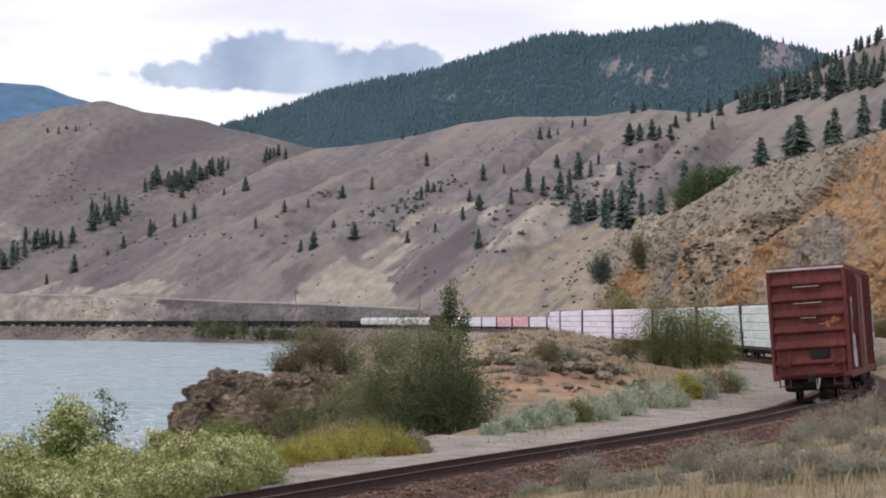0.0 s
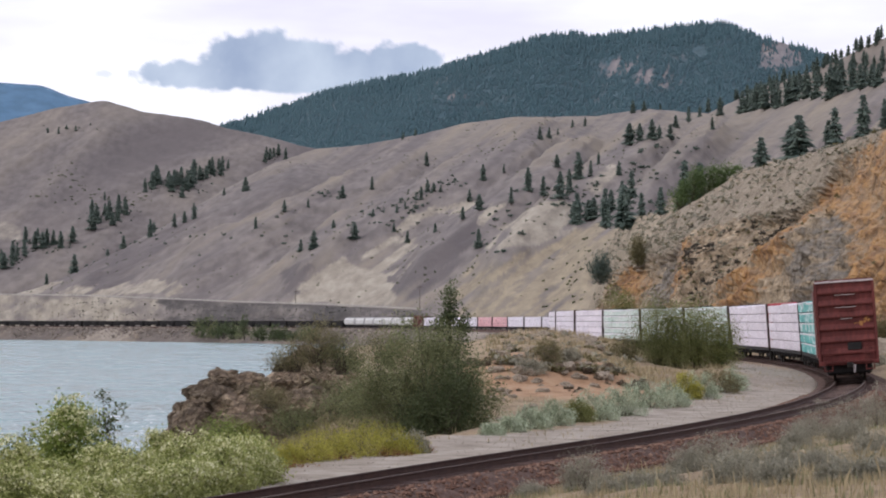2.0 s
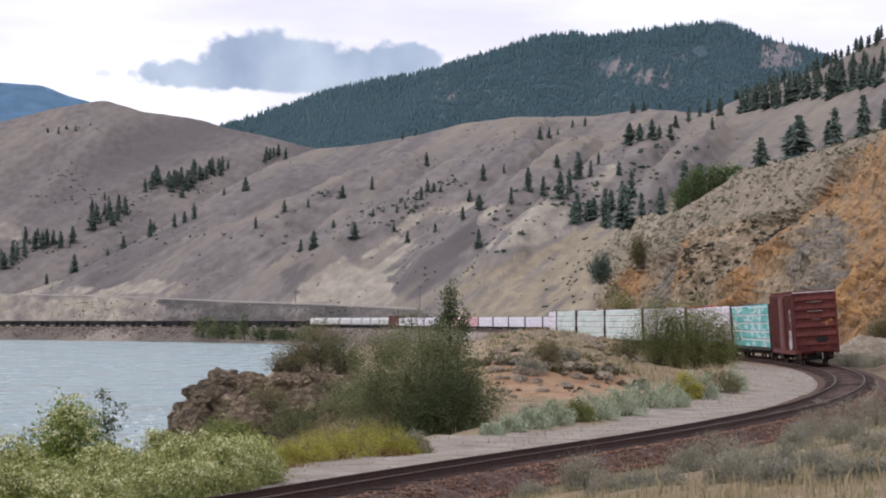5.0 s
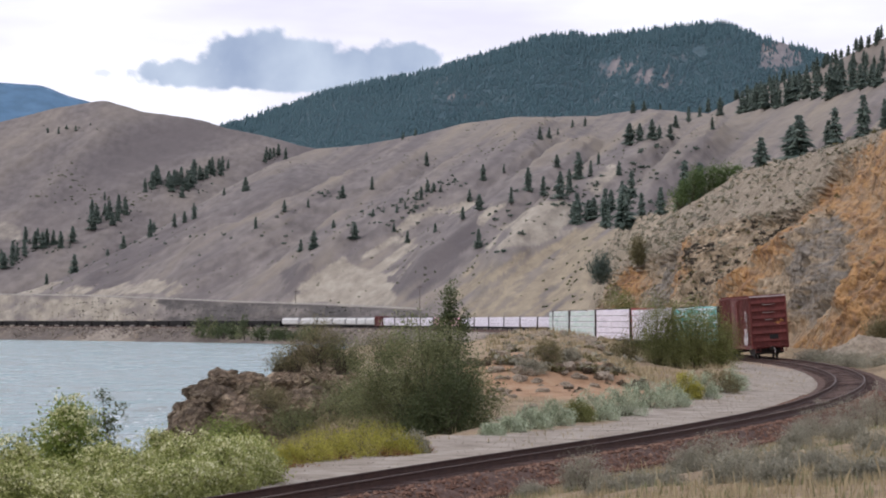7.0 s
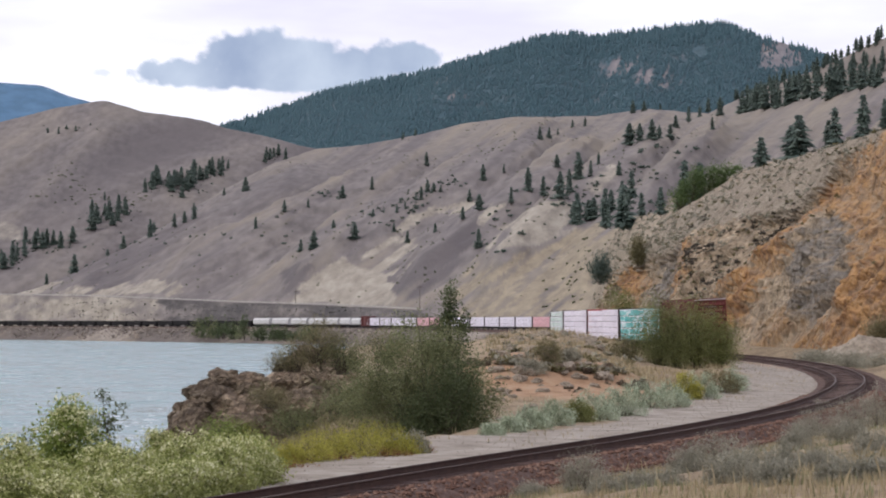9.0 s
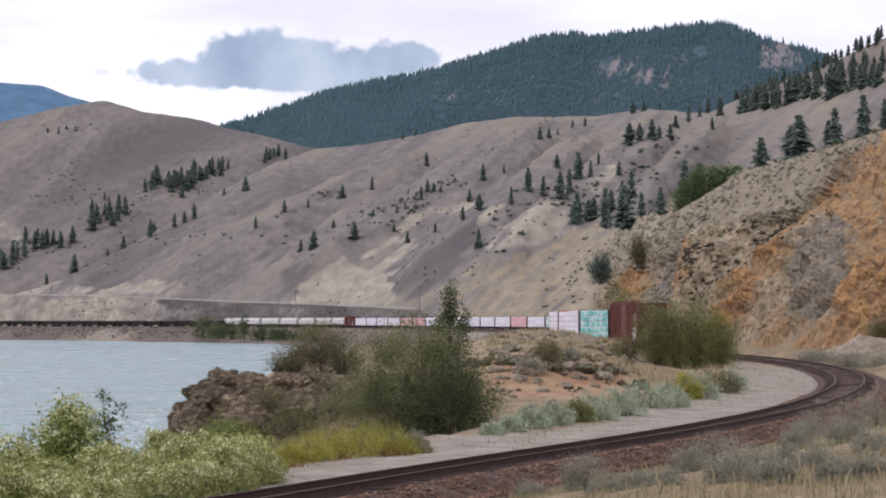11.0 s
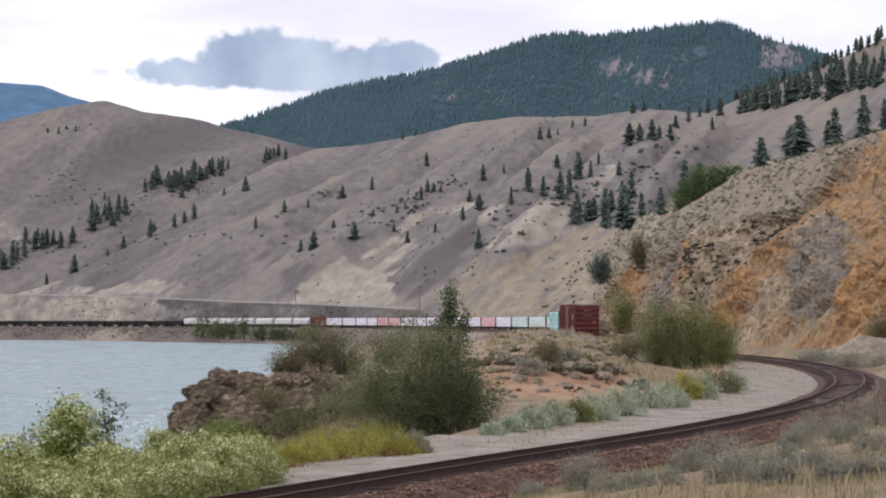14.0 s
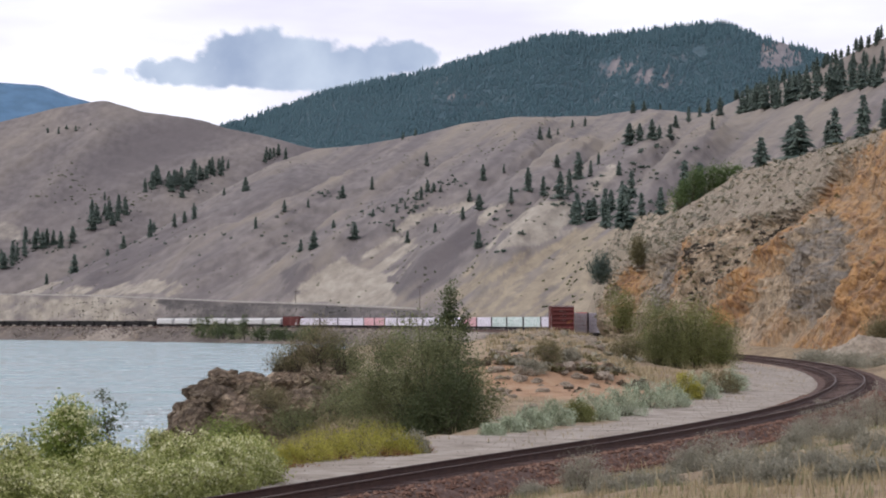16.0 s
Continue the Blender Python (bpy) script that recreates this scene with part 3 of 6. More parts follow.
_g2.inputs["From Min"].default_value, _g2.inputs["From Max"].default_value = 0.35, 0.65
_g2.inputs["To Min"].default_value, _g2.inputs["To Max"].default_value = 0.32, 0.07
_l.new(_tc.outputs["Object"], _m2.inputs["Vector"])
_l.new(_m2.outputs["Vector"], _n2.inputs["Vector"])
_l.new(_n2.outputs["Fac"], _r2.inputs["Fac"])
_l.new(_n2.outputs["Fac"], _g2.inputs["Value"])
_l.new(_r2.outputs["Color"], _bs.inputs["Base Color"])
_l.new(_g2.outputs["Result"], _bs.inputs["Roughness"])
_wx, _wy = np.meshgrid(np.linspace(-900, 60, 60), np.linspace(-100, 1800, 90), indexing="ij")
RIVER = grid_ob("water", _wx, _wy, np.full(_wx.shape, WATER_Z), M_WATER, (), "grey-green river with small ripples", flip=True)


# ---- the track ----
def sweep(name, profile, s0, s1, ds, material, parent, label="", closed=True, wobble=0.0):
    """Sweeps a cross-section (offset to the river side, height) along the line, tilted with the cant."""
    s = np.arange(s0, s1, ds)
    x, y, h, c = on_line(s)
    pr = np.array(profile, float)
    lat = pr[None, :, 0] * np.cos(c)[:, None] + pr[None, :, 1] * np.sin(c)[:, None]
    z = pr[None, :, 1] * np.cos(c)[:, None] - pr[None, :, 0] * np.sin(c)[:, None] + 0.75 * np.sin(c)[:, None]
    X = x[:, None] - np.sin(h)[:, None] * lat
    Y = y[:, None] + np.cos(h)[:, None] * lat
    if wobble:
        z = z + fbm(X, Y, 0.9, 3, 6.0) * wobble
    m = len(pr)
    verts = np.stack([X, Y, z], -1).reshape(-1, 3)
    k = m if closed else m - 1
    faces = [(i * m + j, i * m + (j + 1) % m, (i + 1) * m + (j + 1) % m, (i + 1) * m + j) for i in range(len(s) - 1) for j in range(k)]
    return mesh_ob(name, verts, faces, material, parent, label, smooth=wobble > 0)


def build_track():
    track = empty("railway_track")
    tagged(track, "curved single railway track on brown ballast", "railway track", kind="structure")
    sweep("ballast", [(3.0, -1.0), (2.3, -0.62), (1.62, -0.2), (0.0, -0.17), (-1.72, -0.2), (-2.35, -0.52), (-3.2, -1.1)], -90, 420, 0.7, M_BALLAST, track, "brown crushed stone ballast", closed=False, wobble=0.05)
    sweep("ballast", [(3.6, -1.0), (1.75, -0.2), (-1.75, -0.2), (-3.6, -1.0)], 419, 2100, 8, M_BALLAST, track, "brown crushed stone ballast", closed=False)
    prof = [(0.036, 0.0), (0.037, -0.03), (0.012, -0.045), (0.012, -0.14), (0.07, -0.165), (0.07, -0.178), (-0.07, -0.178), (-0.07, -0.165), (-0.012, -0.14), (-0.012, -0.045), (-0.037, -0.03), (-0.036, 0.0)]
    for side in (0.753, -0.753):
        rail = sweep("rail", [(a + side, b) for a, b in prof], -90, 420, 1.5, M_RAIL, track, "rust-brown steel rail")
        sweep("rail_head", [(side + 0.033, 0.002), (side - 0.033, 0.002), (side - 0.033, -0.004), (side + 0.033, -0.004)], -90, 420, 1.5, M_RAILTOP, rail)
        sweep("rail", [(side + 0.04, 0.0), (side + 0.04, -0.17), (side - 0.04, -0.17), (side - 0.04, 0.0)], 420, 2100, 10, M_RAIL, track, "rust-brown steel rail")
    bm = bmesh.new()
    box(bm, -0.115, 0.115, -1.3, 1.3, -0.16, 0.0, 0.012)
    me = bpy.data.meshes.new("tie")
    bm.to_mesh(me)
    bm.free()
    me.materials.append(M_TIE)
    rest_v, rest_f = [], []
    corners = [(a, b, e) for e in (-0.16, 0.0) for a, b in ((-0.115, -1.3), (0.115, -1.3), (0.115, 1.3), (-0.115, 1.3))]
    for i in range(640):
        s = -24 + i * 0.52
        x, y, h, c = on_line(s)
        m = Matrix.Translation((x, y, 0.75 * math.sin(c))) @ Matrix.Rotation(h, 4, "Z") @ Matrix.Rotation(-c, 4, "X") @ Matrix.Translation((0, random.uniform(-0.04, 0.04), -0.172 + random.uniform(-0.006, 0.012)))
        if i < 300:
            ob = new("tie", me)
            ob.parent = track
            ob.matrix_basis = m
        else:
            o = len(rest_v)
            rest_v += [tuple(m @ Vector(q)) for q in corners]
            rest_f += [tuple(o + k for k in f) for f in ((0, 3, 2, 1), (4, 5, 6, 7), (0, 1, 5, 4), (1, 2, 6, 5), (2, 3, 7, 6), (3, 0, 4, 7))]
    tagged(mesh_ob("ties", rest_v, rest_f, M_TIE, track, smooth=False), kind="stuff")


build_track()

# ---- the train ----
M_RED = mat("faded_boxcar_red", [(0.3, (0.088, 0.021, 0.018)), (0.55, (0.128, 0.030, 0.026)), (0.75, (0.165, 0.052, 0.044))], 0.8, rough=0.65, bump=0.12, fine=6, squash=(1, 1, 0.35))
M_REDROOF = mat("galvanised_roof_edge", [(0.3, (0.38, 0.33, 0.33)), (0.7, (0.55, 0.48, 0.48))], 1.2, rough=0.6, metal=0.2, bump=0.1)
M_BLACK = mat("grimy_black_steel", [(0.3, (0.008, 0.007, 0.007)), (0.7, (0.022, 0.02, 0.02))], 2.0, rough=0.7, bump=0.2)
M_PALEGREY = mat("pale_worn_steel", [(0.3, (0.38, 0.33, 0.32)), (0.7, (0.52, 0.46, 0.45))], 3.0, rough=0.6, bump=0.1)
# darkened to match the shade under the cars; couplers share it
M_WHEEL = mat("worn_wheel_steel", [(0.3, (0.012, 0.010, 0.009)), (0.7, (0.032, 0.026, 0.023))], 3.0, rough=0.5, metal=0.5, bump=0.1)
M_EMBLEM = mat("worn_emblem_paint", [(0.35, (0.20, 0.10, 0.10)), (0.5, (0.42, 0.35, 0.34)), (0.7, (0.50, 0.44, 0.43))], 2.5, bump=0.05)
M_BAR = mat("dull_bar_paint", [(0.3, (0.20, 0.11, 0.10)), (0.7, (0.32, 0.21, 0.20))], 3.0, bump=0.1)
M_YELLOW = mat("faded_yellow_paint", [(0.3, (0.42, 0.20, 0.05)), (0.7, (0.55, 0.30, 0.10))], 5.0, bump=0.05)
M_WRAPS = {
    "white": [(0.30, (0.62, 0.57, 0.64)), (0.5, (0.72, 0.67, 0.74)), (0.8, (0.80, 0.77, 0.82))],
    "teal": [(0.40, (0.05, 0.36, 0.35)), (0.52, (0.14, 0.48, 0.46)), (0.60, (0.62, 0.72, 0.73))],
    "green": [(0.35, (0.42, 0.55, 0.50)), (0.55, (0.58, 0.66, 0.62)), (0.68, (0.74, 0.76, 0.75))],
    "pink": [(0.3, (0.62, 0.30, 0.32)), (0.55, (0.68, 0.38, 0.40)), (0.75, (0.75, 0.60, 0.62))],
}
M_WRAPS = {k: mat(k + "_lumber_wrap", v, 0.9, rough=0.5, bump=0.35, fine=5, bump_scale=3.5, squash=(0.45, 1, 1.6), rnd=0.06, dist=0.03) for k, v in M_WRAPS.items()}
M_WHITEBAND = mat("white_wrap_edge", [(0.3, (0.68, 0.68, 0.72)), (0.7, (0.80, 0.80, 0.83))], 2.0, rough=0.5, bump=0.2)
M_HOPPER = mat("pale_grey_hopper_paint", [(0.3, (0.50, 0.49, 0.48)), (0.7, (0.66, 0.65, 0.63))], 0.6, rough=0.6, bump=0.1)
M_ENDS = {"dark": mat("dark_bulkhead_paint", [(0.3, (0.045, 0.03, 0.03)), (0.7, (0.085, 0.06, 0.058))], 1.0, bump=0.1),
          "red": mat("red_bulkhead_paint", [(0.3, (0.36, 0.06, 0.07)), (0.7, (0.46, 0.10, 0.11))], 1.0, bump=0.1)}


def wheel_sets(car, length, heavy):
    """Two trucks with side frames; each wheel set is a part of its truck."""
    for cx in (-length / 2 + 2.6, length / 2 - 2.6):
        bm = bmesh.new()
        for y in (-0.98, 0.98):
            box(bm, cx - 1.25, cx + 1.25, y - 0.09, y + 0.09, 0.52, 0.78, 0.04)
            box(bm, cx - 0.45, cx + 0.45, y - 0.10, y + 0.10, 0.30, 0.58, 0.04)
            for a in (-0.86, 0.86):
                box(bm, cx + a - 0.18, cx + a + 0.18, y - 0.12, y + 0.12, 0.34, 0.66, 0.03)
        box(bm, cx - 0.22, cx + 0.22, -1.0, 1.0, 0.5, 0.85, 0.03)
        truck = part("truck", bm, M_BLACK, car, "dark steel bogie")
        for a in (-0.86, 0.86):
            bm = bmesh.new()
            seg = 18 if heavy else 10
            cyl(bm, (cx + a, 0, 0.46), 0.07, 1.9, "Y", 8)
            for y in (-0.76, 0.76):
                cyl(bm, (cx + a, y, 0.46), 0.46, 0.12, "Y", seg)
                cyl(bm, (cx + a, y * 0.93, 0.46), 0.485, 0.03, "Y", seg)
            part("wheel_set", bm, M_WHEEL, truck)


def coupler(car, length):
    for sgn in (-1, 1):
        bm = bmesh.new()
        x0 = sgn * (length / 2)
        box(bm, min(x0, x0 + sgn * 0.55), max(x0, x0 + sgn * 0.55), -0.09, 0.09, 0.74, 0.94, 0.03)
        box(bm, min(x0 + sgn * 0.5, x0 + sgn * 0.8), max(x0 + sgn * 0.5, x0 + sgn * 0.8), -0.17, 0.13, 0.68, 1.0, 0.05)
        part("coupler", bm, M_WHEEL, car, "worn steel coupler")
        t = np.linspace(0, 1, 9)
        hose = np.stack([x0 + sgn * (0.2 + 0.5 * np.sin(t * 2.4)), -0.28 + 0.1 * t, 0.86 - 0.42 * np.sin(t * math.pi)], 1)
        ob = new("air_hose", tubes_mesh("air_hose", [(hose, 0.04)], 0.04, M_PALEGREY))
        ob.parent, ob["label"] = car, "pale grey air hose"


def build_boxcar():
    car = empty("boxcar")
    tagged(car, "rust-red steel boxcar with ribbed end and graffiti, last of the train", "boxcar")
    L, W = 16.3, 3.02
    hw, z0, z1 = W / 2, 1.02, 5.12
    bm = bmesh.new()
    box(bm, -L / 2 + 0.06, L / 2 - 0.06, -hw + 0.05, hw - 0.05, z0, z1 - 0.05, 0.02)
    body = part("body", bm, M_RED, car)
    # roof with a low ridge and pale edge strips
    bm = bmesh.new()
    v = [bm.verts.new((x, y, z)) for x in (-L / 2, L / 2) for y, z in ((-hw, z1 - 0.08), (-hw, z1), (0, z1 + 0.10), (hw, z1), (hw, z1 - 0.08))]
    for k in range(5):
        bm.faces.new((v[k], v[(k + 1) % 5], v[5 + (k + 1) % 5], v[5 + k]))
    bm.faces.new(v[:5][::-1])
    bm.faces.new(v[5:])
    for i in range(13):
        x = -L / 2 + 0.6 + i * (L - 1.2) / 12
        box(bm, x - 0.04, x + 0.04, -hw + 0.05, hw - 0.05, z1, z1 + 0.12)
    part("roof", bm, M_RED, car)
    for sgn in (-1, 1):
        xe = sgn * L / 2
        bm = bmesh.new()
        box(bm, xe - 0.05, xe + 0.05, -hw + 0.02, hw - 0.02, z1 - 0.05, z1 + 0.05, 0.01)
        part("roof_edge", bm, M_REDROOF, car, "pale galvanised roof edge")
        # corner posts and horizontal corrugations of the end
        for y in (-hw + 0.06, hw - 0.06):
            bm = bmesh.new()
            box(bm, xe - 0.07, xe + 0.07, y - 0.07, y + 0.07, z0, z1 - 0.04, 0.02)
            part("corner_post", bm, M_RED, car)
        for k in range(6):
            zc = 1.36 + k * 0.62
            bm = bmesh.new()
            pr = [(0.0, 0.0), (0.12, 0.05), (0.14, 0.11), (0.12, 0.17), (0.0, 0.36)]
            vs = [[bm.verts.new((xe - sgn * 0.06 + sgn * a, y, zc + b)) for a, b in pr] for y in (-hw + 0.14, hw - 0.14)]
            for j in range(4):
                bm.faces.new((vs[0][j], vs[0][j + 1], vs[1][j + 1], vs[1][j]))
            bm.faces.new(vs[0])
            bm.faces.new(vs[1][::-1])
            bmesh.ops.recalc_face_normals(bm, faces=bm.faces[:])
            part("end_rib", bm, M_RED, car)
        for z, w in ((4.42, 0.5), (3.78, 0.52), (3.2, 0.28)):
            bm = bmesh.new()
            box(bm, xe + sgn * 0.05, xe + sgn * 0.13, -w, w, z, z + 0.032, 0.01)
            part("grab_bar", bm, M_PALEGREY, car, "pale worn step bar")
        bm = bmesh.new()
        box(bm, xe - 0.1, xe + sgn * 0.3, -1.15, 1.15, 1.0, 1.06, 0.01)
        part("crossover_step", bm, M_RED, car, "red walkway grating")
        bm = bmesh.new()
        box(bm, xe + sgn * 0.06 - 0.01, xe + sgn * 0.06 + 0.1, -0.68 , 0.02, 1.6, 1.98, 0.02)
        part("brake_box", bm, M_BLACK, car, "dark equipment plate")
        for y in (-1.05, 1.05):
            bm = bmesh.new()
            for yy in (y - 0.2, y + 0.2):
                box(bm, xe + sgn * 0.1, xe + sgn * 0.16, yy - 0.025, yy + 0.025, 0.55, 2.0)
            for k in range(4):
                box(bm, xe + sgn * 0.1, xe + sgn * 0.16, y - 0.2, y + 0.2, 0.58 + k * 0.4, 0.62 + k * 0.4)
            part("ladder", bm, M_RED, car)
        bm = bmesh.new()
        box(bm, xe - 0.12, xe + 0.12, -hw, hw, 0.86, 1.06, 0.03)
        part("end_sill", bm, M_RED, car)
    # yellow scrawl on the rear end
    bm = bmesh.new()
    for a, b, c in ((-0.62, 2.95, 0.24), (-0.86, 3.02, 0.2), (-1.08, 3.08, 0.16), (-0.74, 2.86, 0.1), (-0.98, 3.16, 0.08)):
        box(bm, -L / 2 - 0.075, -L / 2 - 0.066, a - c, a + c, b - 0.012, b + 0.014)
        box(bm, -L / 2 - 0.075, -L / 2 - 0.066, a - c * 0.4, a - c * 0.4 + 0.03, b - 0.09, b + 0.09)
    part("scrawl", bm, M_YELLOW, car, "faded yellow paint scrawl")
    for sgn in (-1, 1):
        y = sgn * (hw - 0.03)
        # side ribs, plug door with locking bars, sill
        for i in range(21):
            x = -L / 2 + 0.35 + i * (L - 0.7) / 20
            if abs(x) < 1.9:
                continue
            bm = bmesh.new()
            box(bm, x - 0.05, x + 0.05, min(y, y + sgn * 0.05), max(y, y + sgn * 0.05), z0 + 0.1, z1 - 0.15)
            part("side_post", bm, M_RED, car)
        bm = bmesh.new()
        box(bm, -1.7, 1.7, min(y, y + sgn * 0.07), max(y, y + sgn * 0.07), z0 + 0.02, z1 - 0.3, 0.02)
        door = part("door", bm, M_RED, car)
        for x in (-0.5, 0.35):
            bm = bmesh.new()
            cyl(bm, (x, y + sgn * 0.11, 3.0), 0.045, 3.6, "Z", 8)
            part("locking_bar", bm, M_BAR, door, "dull pinkish-grey locking bar")
        bm = bmesh.new()
        box(bm, -L / 2 + 0.2, L / 2 - 0.2, min(y, y + sgn * 0.04), max(y, y + sgn * 0.04), 0.8, 1.06)
        part("side_sill", bm, M_RED, car)
        # graffiti and stencil panels as plain shapes
        bm = bmesh.new()
        for a, b, z, h in ((-5.9, 1.5, 1.15, 0.75), (-5.6, 0.7, 1.7, 0.8), (-6.4, 0.5, 1.3, 1.0)):
            box(bm, a, a + b, min(y + sgn * 0.055, y + sgn * 0.06), max(y + sgn * 0.055, y + sgn * 0.06), z, z + h, 0.0)
        part("graffiti", bm, mat("pale_graffiti", [(0.35, (0.20, 0.30, 0.30)), (0.5, (0.52, 0.46, 0.48)), (0.65, (0.33, 0.22, 0.26))], 1.3, bump=0), car, "pale grey and teal graffiti")
        bm = bmesh.new()
        xs = -6.4
        ys, ye = min(y + sgn * 0.055, y + sgn * 0.062), max(y + sgn * 0.055, y + sgn * 0.062)
        box(bm, xs, xs + 0.95, ys, ye, 3.75, 3.95)
        box(bm, xs, xs + 0.25, ys, ye, 2.3, 3.75)
        box(bm, xs + 0.75, xs + 0.95, ys, ye, 3.1, 3.75)
        box(bm, xs + 0.3, xs + 1.1, ys, ye, 2.3, 2.5)
        part("emblem", bm, M_EMBLEM, car, "pale painted emblem shape")
    bm = bmesh.new()
    box(bm, -L / 2 + 0.3, L / 2 - 0.3, -0.3, 0.3, 0.72, 1.04)
    # black boxes added to fill the shade under the body and round the trucks
    box(bm, -L / 2 + 0.2, L / 2 - 0.2, -1.38, 1.38, 0.88, 1.03)
    for sx in (-1, 1):
        box(bm, sx * (L / 2 - 2.2) - 1.7, sx * (L / 2 - 2.2) + 1.7, -1.16, 1.16, 0.38, 0.95, 0.1)
    part("centre_sill", bm, M_BLACK, car)
    wheel_sets(car, L, True)
    coupler(car, L)
    return car


def build_lumber_car(wrap, ends, layers=5, along=4):
    """Centre-beam flat car with end bulkheads, both sides stacked with wrapped lumber."""
    car = empty("lumber_car")
    tagged(car, {"white": "white", "teal": "teal and white", "green": "pale green", "pink": "pink"}[wrap] + "-wrapped lumber stacked on a flat railway car", "railway car", group="lumber cars of the train")
    L = 21.2
    bm = bmesh.new()
    box(bm, -L / 2, L / 2, -1.42, 1.42, 0.86, 1.08, 0.02)
    box(bm, -L / 2 + 3, L / 2 - 3, -0.9, 0.9, 0.5, 0.9, 0.05)
    for i in range(9):
        x = -L / 2 + 2.5 + i * (L - 5) / 8
        box(bm, x - 0.1, x + 0.1, -1.44, 1.44, 0.62, 0.9)
    part("deck", bm, M_BLACK, car)
    bm = bmesh.new()
    box(bm, -L / 2 + 0.3, L / 2 - 0.3, -0.06, 0.06, 1.05, 4.2)
    part("centre_beam", bm, M_ENDS[ends.split("-")[0]], car)
    for sgn in (-1, 1):
        bm = bmesh.new()
        xe = sgn * (L / 2 - 0.12)
        box(bm, xe - 0.12, xe + 0.12, -1.4, 1.4, 1.0, 4.5, 0.02)
        for y in (-1.3, -0.45, 0.45, 1.3):
            box(bm, xe + sgn * 0.12 - 0.06, xe + sgn * 0.12 + 0.06, y - 0.07, y + 0.07, 1.0, 4.45)
        part("bulkhead", bm, M_ENDS[ends.split("-")[0 if sgn < 0 else -1]], car)
    x0, x1 = -L / 2 + 0.32, L / 2 - 0.32
    lx, lz = (x1 - x0) / along, 3.3 / layers
    for sgn in (-1, 1):
        for a in range(along):
            for k in range(layers):
                bm = bmesh.new()
                j = random.uniform(-0.035, 0.035)
                zt = 1.1 + (k + 1) * lz - 0.04 + (random.uniform(-0.05, 0.06) if k == layers - 1 else 0)
                ya, yb = sorted((sgn * 0.09, sgn * (1.42 + j)))
                box(bm, x0 + a * lx + 0.02, x0 + (a + 1) * lx - 0.02, ya, yb, 1.1 + k * lz, zt, 0.035)
                b = part("lumber_pack", bm, M_WRAPS[wrap], car)
                if wrap != "white" and layers > 3:
                    bm = bmesh.new()
                    yy = sorted((sgn * 1.38, sgn * (1.455 + j)))
                    box(bm, x0 + a * lx + 0.03, x0 + (a + 1) * lx - 0.03, yy[0], yy[1], zt - (0.10 if wrap == "teal" else 0.12) + random.uniform(-0.04, 0.04), zt - 0.01, 0.01)
                    part("wrap_edge", bm, M_WHITEBAND, b)
    wheel_sets(car, L, False)
    coupler(car, L)
    return car


def build_hopper():
    car = empty("hopper_car")
    tagged(car, "long pale grey covered hopper railway car", "railway car", group="hopper cars of the train")
    L = 17.6
    bm = bmesh.new()
    pr = [(-1.1, 1.3), (-1.55, 1.75), (-1.58, 3.6), (-1.0, 4.25), (0, 4.4), (1.0, 4.25), (1.58, 3.6), (1.55, 1.75), (1.1, 1.3)]
    a = [bm.verts.new((-L / 2 + 0.9, y, z)) for y, z in pr]
    b = [bm.verts.new((L / 2 - 0.9, y, z)) for y, z in pr]
    for k in range(9):
        bm.faces.new((a[k], a[(k + 1) % 9], b[(k + 1) % 9], b[k]))
    bm.faces.new(a[::-1])
    bm.faces.new(b)
    part("body", bm, M_HOPPER, car)
    bm = bmesh.new()
    box(bm, -L / 2 + 1.0, L / 2 - 1.0, -0.5, 0.5, 4.4, 4.55)
    part("roof_walk", bm, M_HOPPER, car)
    bm = bmesh.new()
    box(bm, -L / 2, L / 2, -0.5, 0.5, 0.85, 1.25)
    for x in (-5, 0, 5):
        box(bm, x - 1.0, x + 1.0, -0.9, 0.9, 0.5, 1.32, 0.2)
    part("underframe", bm, M_BLACK, car)
    wheel_sets(car, L, False)
    coupler(car, L)
    return car


def build_gondola():
    car = empty("gondola_car")
    tagged(car, "dark open gondola railway car", "railway car", group="gondola cars of the train")
    L = 15.4
    bm = bmesh.new()
    for y in (-1.5, 1.42):
        box(bm, -L / 2, L / 2, y, y + 0.08, 0.95, 3.1)
        for i in range(12):
            x = -L / 2 + 0.4 + i * (L - 0.8) / 11
            yy = y - 0.1 if y < 0 else y + 0.08
            box(bm, x - 0.06, x + 0.06, yy, yy + 0.1, 0.95, 3.1)
    for x in (-L / 2, L / 2 - 0.08):
        box(bm, x, x + 0.08, -1.5, 1.5, 0.95, 3.1)
    box(bm, -L / 2, L / 2, -1.45, 1.45, 0.85, 1.1)
    part("body", bm, M_BLACK, car)
    bm = bmesh.new()
    box(bm, -L / 2 + 0.1, L / 2 - 0.1, -1.4, 1.4, 1.1, 2.9, 0.3)
    part("load", bm, M_BLACK, car, "dark bulk load")
    wheel_sets(car, L, False)
    coupler(car, L)
    return car


TRAIN = []
HOME = Matrix.Translation((0, -400, 0))


